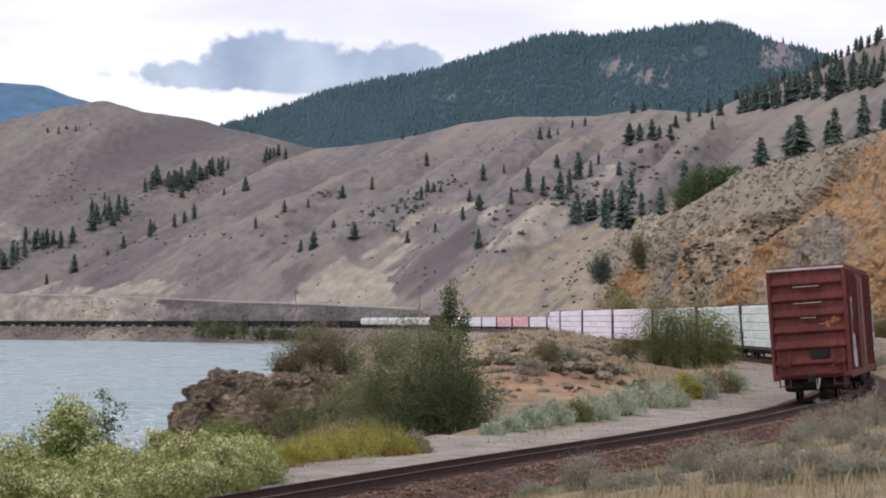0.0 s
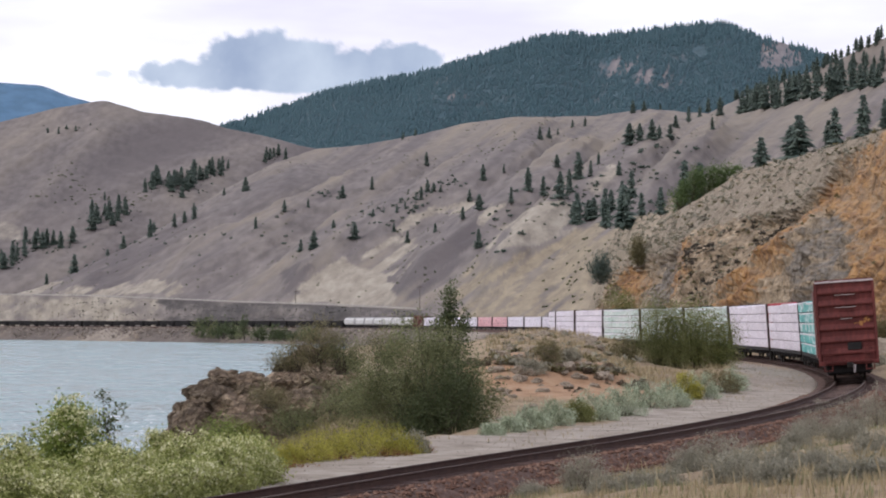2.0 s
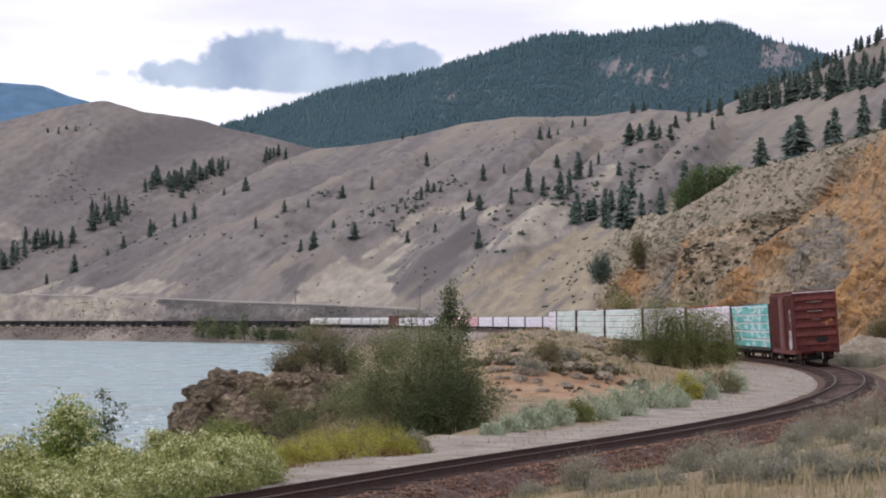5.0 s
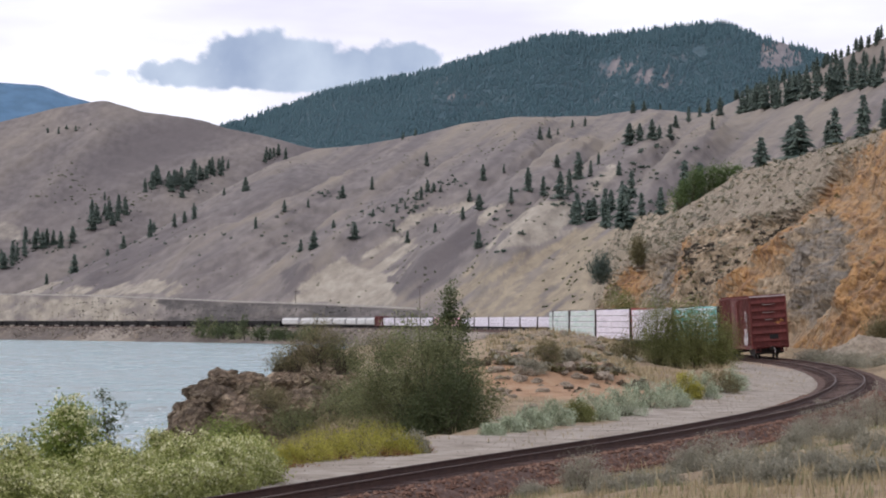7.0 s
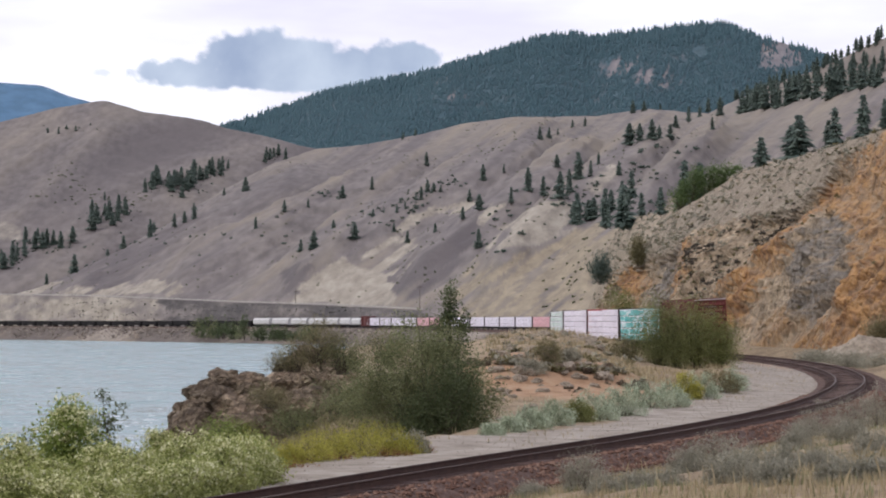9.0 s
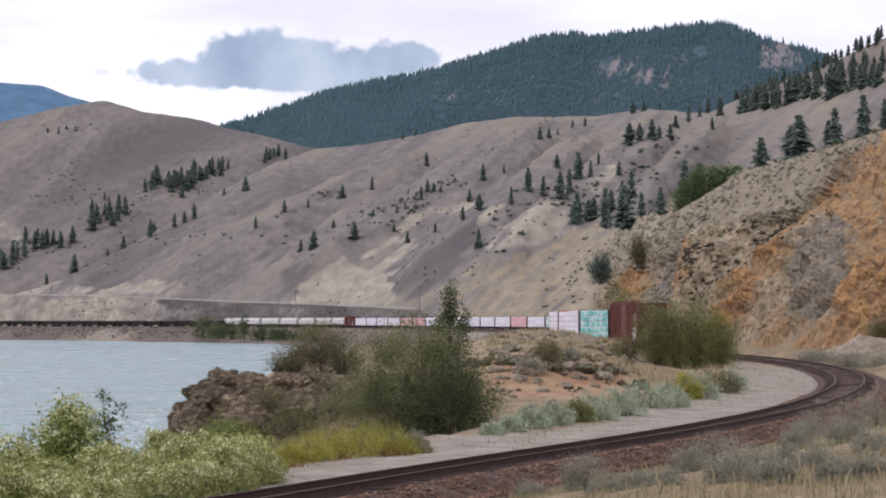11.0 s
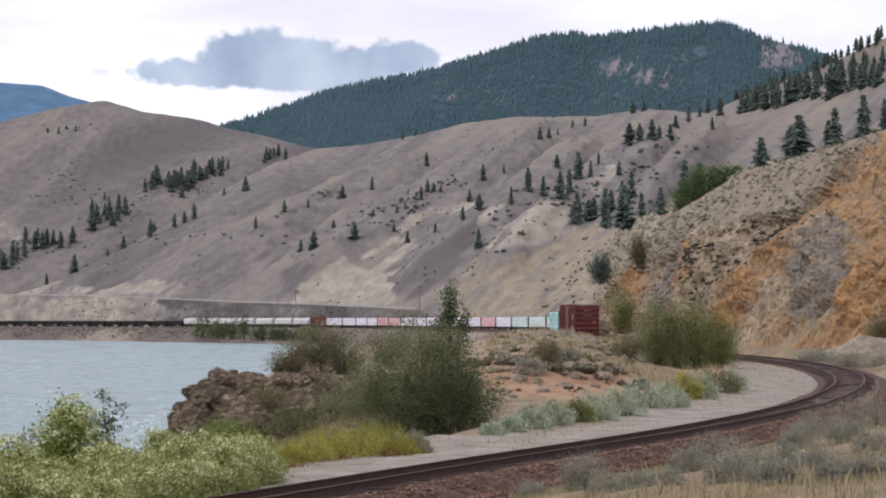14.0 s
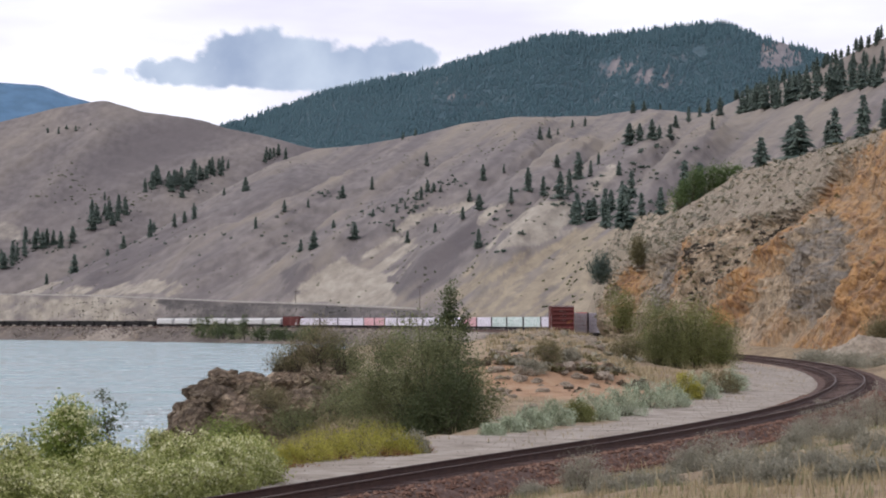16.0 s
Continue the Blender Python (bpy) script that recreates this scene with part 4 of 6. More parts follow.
def assemble_train():
    TRAIN.append((build_boxcar(), 0.4, 16.3))
    near = [("teal", "dark"), ("white", "dark-red"), ("white", "dark"), ("green", "dark"), ("green", "dark"), ("green", "dark"), ("white", "dark"), ("white", "dark"), ("white", "dark"), ("white", "dark"), ("white", "dark")]
    made = {}
    pos = 19.1
    for w, e in near:
        if (w, e) in made:
            car = copy_thing(made[w, e], HOME)
        else:
            car = made[w, e] = build_lumber_car(w, e)
        TRAIN.append((car, pos, 21.2))
        pos += 22.4
    far = FAR_WRAPS.split()
    cheap = {}
    for w in far:
        if w in ("hopper", "gondola", "brown"):
            L = {"hopper": 17.6, "gondola": 15.4, "brown": 16.3}[w]
            if w == "brown":
                car = copy_thing(TRAIN[0][0], HOME)
                tagged(car, "rust-red steel boxcar within the train", "boxcar")
            elif w in cheap:
                car = copy_thing(cheap[w], HOME)
            else:
                car = cheap[w] = build_hopper() if w == "hopper" else build_gondola()
            TRAIN.append((car, pos, L))
            pos += L + 1.2
        else:
            if w not in cheap:
                cheap[w] = build_lumber_car(w, "dark", 3, 2)
                car = cheap[w]
            else:
                car = copy_thing(cheap[w], HOME)
            TRAIN.append((car, pos, 21.2))
            pos += 22.4


FAR_WRAPS = "white " * 8 + "green green green white pink " + "white " * 6 + "pink pink " + "white " * 4 + "brown " + "hopper " * 7 + "gondola " * 54
assemble_train()



# ---- vegetation and rocks: builders ----
RNG = np.random.default_rng(11)


def leaf_mat(name, dark, mid, light, rough=0.6, trans=0.38):
    """Leaves that vary one from another."""
    m = bpy.data.materials.new(name)
    m.use_nodes = True
    n, l = m.node_tree.nodes, m.node_tree.links
    bs, out = n["Principled BSDF"], n["Material Output"]
    bs.inputs["Roughness"].default_value, bs.inputs["Specular IOR Level"].default_value = rough, 0.25
    ge, ra = n.new("ShaderNodeNewGeometry"), n.new("ShaderNodeValToRGB")
    e = ra.color_ramp.elements
    e.new(0.5)
    for k, (p, c) in zip(e, ((0.05, dark), (0.5, mid), (0.95, light))):
        k.position, k.color = p, (*c, 1)
    tc, no, mx = n.new("ShaderNodeTexCoord"), n.new("ShaderNodeTexNoise"), n.new("ShaderNodeMath")
    no.inputs["Scale"].default_value, no.inputs["Detail"].default_value = 1.6, 3.0
    l.new(tc.outputs["Object"], no.inputs["Vector"])
    mx.operation = "MULTIPLY_ADD"
    mx.inputs[1].default_value = 0.55
    sub = n.new("ShaderNodeMath")
    sub.operation = "MULTIPLY_ADD"
    sub.inputs[1].default_value, sub.inputs[2].default_value = 1.6, -0.55
    l.new(no.outputs["Fac"], sub.inputs[0])
    l.new(ge.outputs["Random Per Island"], mx.inputs[0])
    l.new(sub.outputs["Value"], mx.inputs[2])
    l.new(mx.outputs["Value"], ra.inputs["Fac"])
    l.new(ra.outputs["Color"], bs.inputs["Base Color"])
    if trans:
        tr, ms = n.new("ShaderNodeBsdfTranslucent"), n.new("ShaderNodeMixShader")
        ms.inputs["Fac"].default_value = trans
        l.new(ra.outputs["Color"], tr.inputs["Color"])
        l.new(bs.outputs["BSDF"], ms.inputs[1])
        l.new(tr.outputs["BSDF"], ms.inputs[2])
        l.new(ms.outputs["Shader"], out.inputs["Surface"])
    return m


L_WILLOW = leaf_mat("willow_leaves", (0.075, 0.086, 0.036), (0.178, 0.194, 0.09), (0.30, 0.315, 0.17))
L_DARKGREEN = leaf_mat("dark_shrub_leaves", (0.045, 0.062, 0.027), (0.085, 0.108, 0.048), (0.14, 0.165, 0.08))
L_GREEN = leaf_mat("fresh_green_leaves", (0.10, 0.15, 0.03), (0.20, 0.26, 0.06), (0.33, 0.39, 0.12))
L_OLIVE = leaf_mat("olive_brown_leaves", (0.11, 0.098, 0.05), (0.185, 0.165, 0.085), (0.28, 0.25, 0.14))
L_GREENOLIVE = leaf_mat("olive_green_leaves", (0.095, 0.105, 0.034), (0.195, 0.21, 0.072), (0.30, 0.31, 0.13))
L_BROAD = leaf_mat("broadleaf_crown_leaves", (0.06, 0.095, 0.034), (0.11, 0.16, 0.06), (0.18, 0.24, 0.10))
L_DARKBRUSH = leaf_mat("dark_dry_brush", (0.055, 0.047, 0.038), (0.095, 0.082, 0.066), (0.15, 0.13, 0.105))
L_VERGE = leaf_mat("verge_shrub_leaves", (0.085, 0.095, 0.036), (0.17, 0.185, 0.072), (0.28, 0.295, 0.13))
L_YELLOW = leaf_mat("rabbitbrush_yellow", (0.13, 0.135, 0.028), (0.36, 0.34, 0.06), (0.58, 0.53, 0.13))
L_SAGE = leaf_mat("silver_sage_leaves", (0.19, 0.225, 0.145), (0.39, 0.445, 0.31), (0.56, 0.61, 0.45), trans=0.2)
L_GREYSAGE = leaf_mat("grey_sage_twigs", (0.165, 0.157, 0.117), (0.315, 0.30, 0.232), (0.46, 0.445, 0.355), trans=0.2)
L_CREAM = leaf_mat("cream_flower_heads", (0.56, 0.56, 0.28), (0.74, 0.72, 0.44), (0.84, 0.82, 0.62), trans=0.2)
L_FLOWERLEAF = leaf_mat("pale_green_leaves", (0.14, 0.17, 0.048), (0.32, 0.35, 0.115), (0.51, 0.53, 0.24))
L_GRASS = leaf_mat("dry_grass_blades", (0.20, 0.162, 0.092), (0.35, 0.285, 0.168), (0.50, 0.42, 0.27), trans=0.25)
L_REDDRY = leaf_mat("rusty_dry_leaves", (0.16, 0.07, 0.03), (0.25, 0.12, 0.05), (0.33, 0.19, 0.09))
# paler, bluer needles carry the distance haze in the colour itself
L_PINE = leaf_mat("hazed_pine_needles", (0.056, 0.082, 0.072), (0.094, 0.127, 0.104), (0.14, 0.175, 0.14), trans=0.2)
L_FARPINE = leaf_mat("hazed_conifer_needles", (0.042, 0.088, 0.108), (0.056, 0.110, 0.130), (0.076, 0.134, 0.150), trans=0.0)
M_BARK = mat("grey_brown_bark", [(0.3, (0.05, 0.04, 0.032)), (0.7, (0.13, 0.105, 0.08))], 6.0, bump=0.5)
M_ROCK = mat("weathered_brown_rock", [(0.28, (0.10, 0.072, 0.05)), (0.45, (0.205, 0.15, 0.102)), (0.6, (0.315, 0.243, 0.165)), (0.75, (0.43, 0.355, 0.255))], 1.5, bump=1.0, fine=9, bump_scale=6, dist=0.35, rnd=0.3, crack=2.6, contrast=(0.6, 1.4))
M_PILE = mat("grey_crushed_stone", [(0.3, (0.19, 0.155, 0.118)), (0.5, (0.30, 0.25, 0.192)), (0.7, (0.41, 0.352, 0.28))], 2.0, bump=0.8, fine=10, bump_scale=9, dist=0.08)


def quads_mesh(name, c, size, material, aspect=0.5, up=0.0, rng=RNG):
    """Many small folded leaves at the points c, as one mesh."""
    k = len(c)
    a = rng.normal(size=(k, 3))
    a[:, 2] = a[:, 2] * (1 - up) + up * 1.8
    a /= np.linalg.norm(a, axis=1)[:, None]
    b = np.cross(a, rng.normal(size=(k, 3)))
    b /= np.linalg.norm(b, axis=1)[:, None]
    w = np.cross(a, b)
    s = (size * rng.uniform(0.6, 1.3, k))[:, None]
    v = np.stack([c - a * s * 0.5, c + b * s * aspect * 0.5 + w * s * 0.08, c + a * s * 0.5, c - b * s * aspect * 0.5 + w * s * 0.08], 1).reshape(-1, 3)
    f = np.arange(4 * k).reshape(-1, 4)
    me = bpy.data.meshes.new(name)
    me.vertices.add(4 * k)
    me.vertices.foreach_set("co", v.ravel())
    me.loops.add(4 * k)
    me.loops.foreach_set("vertex_index", f.ravel())
    me.polygons.add(k)
    me.polygons.foreach_set("loop_start", np.arange(k) * 4)
    me.update(calc_edges=True)
    me.materials.append(material)
    return me


def clump_points(lobes, n, per, spread, shell, rng):
    """Leaf places: clumps within ellipsoid lobes (centre, radii), each clump a loose ball."""
    lob = np.array(lobes, float)
    vol = lob[:, 3] * lob[:, 4] * lob[:, 5]
    k = max(3, n // per)
    pick = rng.choice(len(lob), k, p=vol ** 0.8 / (vol ** 0.8).sum())
    d = rng.normal(size=(k, 3))
    d /= np.linalg.norm(d, axis=1)[:, None]
    rad = rng.uniform(0, 1, k) ** shell
    rad *= rng.uniform(0.8, 1.22, k)
    cc = lob[pick, :3] + d * lob[pick, 3:] * rad[:, None]
    cc = cc[cc[:, 2] > 0.05]
    sp = spread * rng.uniform(0.6, 1.5, len(cc))
    pts = np.repeat(cc, per, 0) + rng.normal(size=(len(cc) * per, 3)) * np.repeat(sp, per)[:, None]
    return cc, pts[pts[:, 2] > 0.02]


def shrub(name, label, x, y, lobes, material, n, leaf, category="shrub", flowers=None, per=26, spread=0.14, shell=0.45, stems=14, stem_r=0.03, up=0.0, aspect=0.5, z=None, group="", sink=0.08):
    rng = np.random.default_rng(int(abs(x * 131 + y * 17)) + n)
    if z is None:
        z = float(ground_height(np.array([x]), np.array([y]))[0][0])
    ob = empty(name)
    ob.location = (x, y, z - sink)
    tagged(ob, label, category, group)
    cc, pts = clump_points(lobes, n, per, spread, shell, rng)
    fol = new("foliage", quads_mesh("foliage", pts, leaf, material, aspect, up, rng))
    fol.parent = ob
    if flowers:
        fm, share, fs = flowers
        top = cc[np.argsort(-(cc[:, 2] + rng.uniform(0, 0.5, len(cc)) * cc[:, 2].max()))][: int(len(cc) * share)]
        fp = np.repeat(top, 22, 0) + rng.normal(size=(len(top) * 22, 3)) * np.array([spread * 0.55, spread * 0.55, spread * 0.3]) + np.array([0, 0, spread * 0.6])
        fl = new("blossom", quads_mesh("blossom", fp, fs, fm, 0.8, 0.0, rng))
        fl.parent = ob
    if stems:
        paths = []
        idx = rng.choice(len(cc), min(stems * 3, len(cc)), replace=False)
        for j in idx:
            e = cc[j]
            b = np.array([rng.normal() * 0.12 + e[0] * 0.12, rng.normal() * 0.12 + e[1] * 0.12, 0])
            t = np.linspace(0, 1, 5)[:, None]
            p = b + (e - b) * np.concatenate([t ** 1.3, t ** 1.3, t ** 0.85], 1) + rng.normal(size=(5, 3)) * 0.05 * t
            paths.append((p, stem_r * rng.uniform(0.5, 1.2)))
        st = new("branchwork", tubes_mesh("branchwork", paths, stem_r, M_BARK))
        st.parent = ob
    return ob


_dd = np.geomspace(16, 900, 500)


def ground_point(u, row):
    """Where the ground lies on a line of sight."""
    x, y = _dd * bearing(u), _dd
    z, _, _ = ground_height(x, y, detail=False)
    r = HORIZON - (z - CAM_Z) / _dd * FOCAL
    i = int(np.argmax(r <= row))
    return float(x[i]), float(y[i])


def sheet_point(sheet, u, row):
    us, v, X, Y, Z = sheet
    i = int(np.clip(round((u - us[0]) / (us[1] - us[0])), 0, len(us) - 1))
    nv = X.shape[1] - 3
    r = HORIZON - (Z[i, :nv] - CAM_Z) / Y[i, :nv] * FOCAL
    j = int(np.argmin(np.abs(r - row)))
    return float(Y[i, j] * bearing(u)), float(Y[i, j]), float(Z[i, j])


# ---- conifers ----
def conifer_mesh(seed, lean, bare):
    """Unit-high pine: whorls of drooping sprays round a straight stem, with gaps."""
    rng = np.random.default_rng(seed)
    pts, vs, fs = [], [], []
    z = bare
    while z < 0.985:
        r = lean * (1 - (z - bare) / (1 - bare)) ** 0.5 * rng.uniform(0.5, 1.25) + 0.008
        r *= 0.55 + 0.45 * min(1, (z - bare) * 9 + 0.3)
        k = int(6 + 6 * (1 - z))
        a0 = rng.uniform(0, 6.28)
        for i in range(k):
            if rng.uniform() < 0.12:
                continue
            a = a0 + i * 6.283 / k + rng.uniform(-0.3, 0.3)
            rr = r * rng.uniform(0.6, 1.2)
            ca, sa = math.cos(a), math.sin(a)
            w = 0.20 * rr + 0.012
            drop = rr * rng.uniform(0.05, 0.45)
            o = len(vs)
            vs += [(0, 0, z + 0.01), (ca * rr * 0.6 - sa * w, sa * rr * 0.6 + ca * w, z - drop * 0.5 - 0.012), (ca * rr, sa * rr, z - drop), (ca * rr * 0.6 + sa * w, sa * rr * 0.6 - ca * w, z - drop * 0.5 - 0.012), (ca * rr * 0.55, sa * rr * 0.55, z - drop * 0.3 + 0.025)]
            fs += [(o, o + 1, o + 4), (o + 1, o + 2, o + 4), (o + 2, o + 3, o + 4), (o + 3, o, o + 4)]
        z += rng.uniform(0.022, 0.04)
    me = bpy.data.meshes.new("crown")
    me.from_pydata(vs, [], fs)
    me.materials.append(L_PINE)
    return me


def make_conifers():
    protos = []
    for seed, lean, bare in ((1, 0.27, 0.04), (2, 0.36, 0.08), (3, 0.25, 0.14), (4, 0.31, 0.03)):
        ob = empty("conifer")
        tagged(ob, "dark green pine standing on the dry slope", "tree", "pines on the hillside")
        crown = new("crown", conifer_mesh(seed, lean, bare))
        crown.parent = ob
        t = new("trunk", tubes_mesh("trunk", [(np.array([(0, 0, -0.04), (0.004, 0, 0.3), (0, 0.004, 0.7), (0, 0, 0.98)]), 0.018)], 0.02, M_BARK))
        t.parent = ob
        protos.append(ob)
    return protos


PINES = make_conifers()
PINE_USED = [False] * 4


def pine(x, y, z, h):
    k = int(RNG.integers(4))
    if PINE_USED[k]:
        ob = copy_thing(PINES[k], pose(0, 0, 0))
    else:
        ob, PINE_USED[k] = PINES[k], True
    w = float(RNG.uniform(0.85, 1.2))
    ob.matrix_basis = Matrix.Translation((x, y, z - 0.2)) @ Matrix.Rotation(float(RNG.uniform(0, 6.28)), 4, "Z") @ Matrix.Diagonal((h * w, h * w, h, 1))
    return ob


def grove(sheet, u0, r0, u1, r1, count, h0, h1, jit=5):
    """Pines strewn along a line on a slope; heights in metres."""
    for i in range(count):
        t = (i + RNG.uniform(0.1, 0.9)) / count
        u, r = u0 + (u1 - u0) * t + RNG.normal() * jit, r0 + (r1 - r0) * t + RNG.normal() * jit * 0.6
        x, y, z = sheet_point(sheet, u, r)
        pine(x, y, z, float(RNG.uniform(h0, h1)))


def lone(sheet, rows):
    for u, r, px in rows:
        x, y, z = sheet_point(sheet, u, r)
        pine(x, y, z, px * y / FOCAL)


def plant_hillside():
    lone(HILL, [(755, 294, 26), (658, 336, 24), (503, 376, 22), (555, 440, 34), (532, 445, 22), (590, 406, 18), (627, 422, 32), (606, 350, 24), (721, 428, 22), (697, 408, 16), (847, 440, 34), (819, 392, 26), (831, 358, 22), (848, 372, 30), (770, 412, 18)])
    lone(HILL, [(855, 322, 30), (892, 310, 18), (935, 338, 44), (962, 350, 42), (905, 364, 34), (1024, 318, 50), (992, 354, 52), (1008, 338, 40), (1046, 308, 28), (986, 298, 24), (1060, 290, 22), (1096, 310, 26), (1036, 222, 16), (1014, 224, 14), (956, 246, 24), (972, 244, 20), (988, 240, 14)])
    lone(HILL, [(1115, 258, 42), (1133, 250, 34), (1155, 246, 38), (1168, 246, 26), (1187, 246, 28), (1262, 228, 24), (1197, 226, 24), (1220, 218, 32), (1240, 206, 22), (1276, 198, 34), (1255, 200, 30), (1121, 200, 24), (1141, 196, 20), (1170, 188, 12), (713, 247, 14), (735, 240, 14)])
    lone(HILL, [(452, 406, 22), (343, 388, 30), (326, 394, 22), (308, 404, 28), (265, 420, 34), (218, 430, 24), (190, 436, 14), (131, 462, 34), (272, 412, 20), (82, 476, 20), (396, 346, 16), (434, 338, 26), (545, 368, 16), (505, 278, 22)])
    grove(HILL, 1300, 196, 1380, 190, 9, 13, 19)
    grove(HILL, 1370, 184, 1568, 150, 16, 12, 18, 6)
    grove(HILL, 745, 350, 760, 330, 4, 4, 8)
    grove(HILL, 640, 380, 780, 340, 8, 3, 6, 14)
    grove(HILL, 1010, 400, 1130, 370, 7, 8, 13, 8)
    grove(UPPER, 1310, 178, 1420, 140, 34, 6, 11, 8)
    grove(UPPER, 1400, 160, 1568, 110, 32, 7, 12, 10)
    grove(UPPER, 1440, 124, 1568, 68, 18, 6, 12, 3)
    grove(LEFT_HILL, 255, 335, 345, 322, 12, 13, 19, 8)
    grove(LEFT_HILL, 300, 340, 380, 305, 14, 10, 16, 9)
    grove(LEFT_HILL, 360, 312, 402, 300, 6, 10, 16, 5)
    grove(LEFT_HILL, 460, 288, 505, 274, 6, 8, 16, 3)
    grove(LEFT_HILL, 155, 395, 230, 375, 11, 10, 18, 9)
    grove(LEFT_HILL, 30, 445, 120, 430, 12, 10, 17, 8)
    grove(LEFT_HILL, 0, 470, 40, 455, 6, 10, 16, 6)
    grove(LEFT_HILL, 80, 238, 140, 228, 4, 4, 7, 4)
    lone(LEFT_HILL, [(163, 410, 34), (256, 340, 26), (277, 326, 30), (308, 322, 24), (184, 356, 18)])


plant_hillside()


def cliff_point(u, row):
    X, Y, Z = CLIFF
    U = 784 + FOCAL * X / Y
    R = HORIZON - (Z - CAM_Z) / Y * FOCAL
    d = (U - u) ** 2 + (R - row) ** 2
    d[:, -4:] = 1e9
    i, j = np.unravel_index(int(np.argmin(d)), d.shape)
    return float(X[i, j]), float(Y[i, j]), float(Z[i, j])


def plant_cliff_top():
    """Tall pines and light green broadleaf trees on the shoulder above the cut."""
    for u, r, px in ((1348, 300, 58), (1402, 283, 62), (1416, 282, 80), (1530, 238, 72), (1480, 262, 74), (1468, 262, 50), (1568, 214, 40), (1213, 372, 90), (1240, 350, 62), (1136, 378, 36), (1106, 392, 64), (1072, 394, 60), (1022, 388, 46), (1118, 340, 36), (1170, 372, 40)):
        d = float(np.interp(u, [1000, 1100, 1200, 1320, 1450, 1568], [640, 520, 420, 372, 340, 320]))
        t = pine(d * bearing(u), d, height_at(r + 8, d), (px + 12) * d / FOCAL)
        t.scale = (t.scale[0] * 0.92, t.scale[1] * 0.92, t.scale[2])
    for u, r, w, h in ((1203, 368, 22, 52), (1228, 360, 20, 80), (1252, 348, 23, 64), (1277, 332, 22, 50), (1300, 320, 17, 34)):
        d = 400.0
        k = d / FOCAL
        shrub("broadleaf_tree", "light green broadleaf tree above the rock slope", d * bearing(u), d, [(0, 0, h * k * 0.5, w * k, w * k, h * k * 0.5), (w * k * 0.4, 0, h * k * 0.75, w * k * 0.6, w * k * 0.6, h * k * 0.3)], L_BROAD, 2300, 0.32, "tree", spread=0.42, shell=0.6, z=height_at(r + 8, d), stems=6, stem_r=0.08)


def shoulder():
    """Sage-grown shelf behind the crest of the cut on which the trees stand."""
    base = [(1030, 585, 640), (1060, 570, 560), (1130, 470, 430), (1200, 420, 380), (1320, 350, 345), (1450, 310, 315), (1568, 280, 290), (1800, 240, 260)]
    crest = [(1030, 578, 700), (1050, 520, 660), (1070, 455, 620), (1088, 410, 580), (1105, 390, 540), (1190, 368, 450), (1320, 298, 385), (1450, 264, 350), (1568, 222, 330), (1800, 170, 300)]
    return crest_sheet("hill_shelf", base, crest, M_SHELF, "pale sage-grown slope behind the rock cut", 140, 40, 2.5, 6.6, lambda U, V, X, Y, Z, r1, r2: [("bare", 0.55 + 0.2 * r2), ("dark", 0.12 - 0.2 * np.clip(r1, -1, 0))], power=1.0, back=60, rscale=30)


M_SHELF = mat("pale_sage_slope", [(0.3, (0.20, 0.16, 0.115)), (0.5, (0.28, 0.225, 0.16)), (0.7, (0.35, 0.29, 0.215))], 0.08, bump=0.6, fine=0.9, bump_scale=0.6, dist=0.5)
SHELF = shoulder()
plant_cliff_top()


# ---- many small things as stuff ----
def lumps(name, pts, sizes, material, label, category, flat=0.8):
    """Small uneven bushes, each a rough ball of sprays, joined."""
    rng = np.random.default_rng(len(pts))
    vv = []
    for (x, y, z), s in zip(pts, sizes):
        k = 22
        a = rng.normal(size=(k, 3))
        a[:, 2] = np.abs(a[:, 2]) * 0.9
        a /= np.linalg.norm(a, axis=1)[:, None]
        b = np.cross(a, rng.normal(size=(k, 3)))
        b /= np.linalg.norm(b, axis=1)[:, None]
        c = np.array([x, y, z]) + a * s * 0.25 * np.array([1, 1, flat])
        t = np.array([x, y, z]) + a * s * rng.uniform(0.45, 1.0, (k, 1)) * np.array([1, 1, flat])
        vv.append(np.stack([c - b * s * 0.2, t - b * s * 0.06, t + b * s * 0.1, c + b * s * 0.2], 1).reshape(-1, 3))
    V = np.concatenate(vv)
    me = bpy.data.meshes.new(name)
    n = len(V) // 4
    me.vertices.add(4 * n)
    me.vertices.foreach_set("co", V.ravel())
    me.loops.add(4 * n)
    me.loops.foreach_set("vertex_index", np.arange(4 * n))
    me.polygons.add(n)
    me.polygons.foreach_set("loop_start", np.arange(n) * 4)
    me.update(calc_edges=True)
    me.materials.append(material)
    return tagged(new(name, me), label, category, kind="stuff")


def strew(sheet, count, vmin, vmax, seed, clump=60.0, umin=None, umax=None, keep=0.0):
    us, v, X, Y, Z = sheet
    rng = np.random.default_rng(seed)
    nv = X.shape[1] - 3
    out = []
    while len(out) < count:
        i, j = rng.integers(len(us) - 1), rng.integers(int(vmin * nv), int(vmax * nv) - 1)
        if umin is not None and not (umin < us[i] < umax):
            continue
        if noise.fractal(Vector((X[i, j] / clump, Y[i, j] / clump, seed)), 1, 2, 3) < keep:
            continue
        a, b = rng.uniform(), rng.uniform()
        q = [(S[i, j] * (1 - a) + S[i + 1, j] * a) * (1 - b) + (S[i, j + 1] * (1 - a) + S[i + 1, j + 1] * a) * b for S in (X, Y, Z)]
        out.append(q)
    return np.array(out)


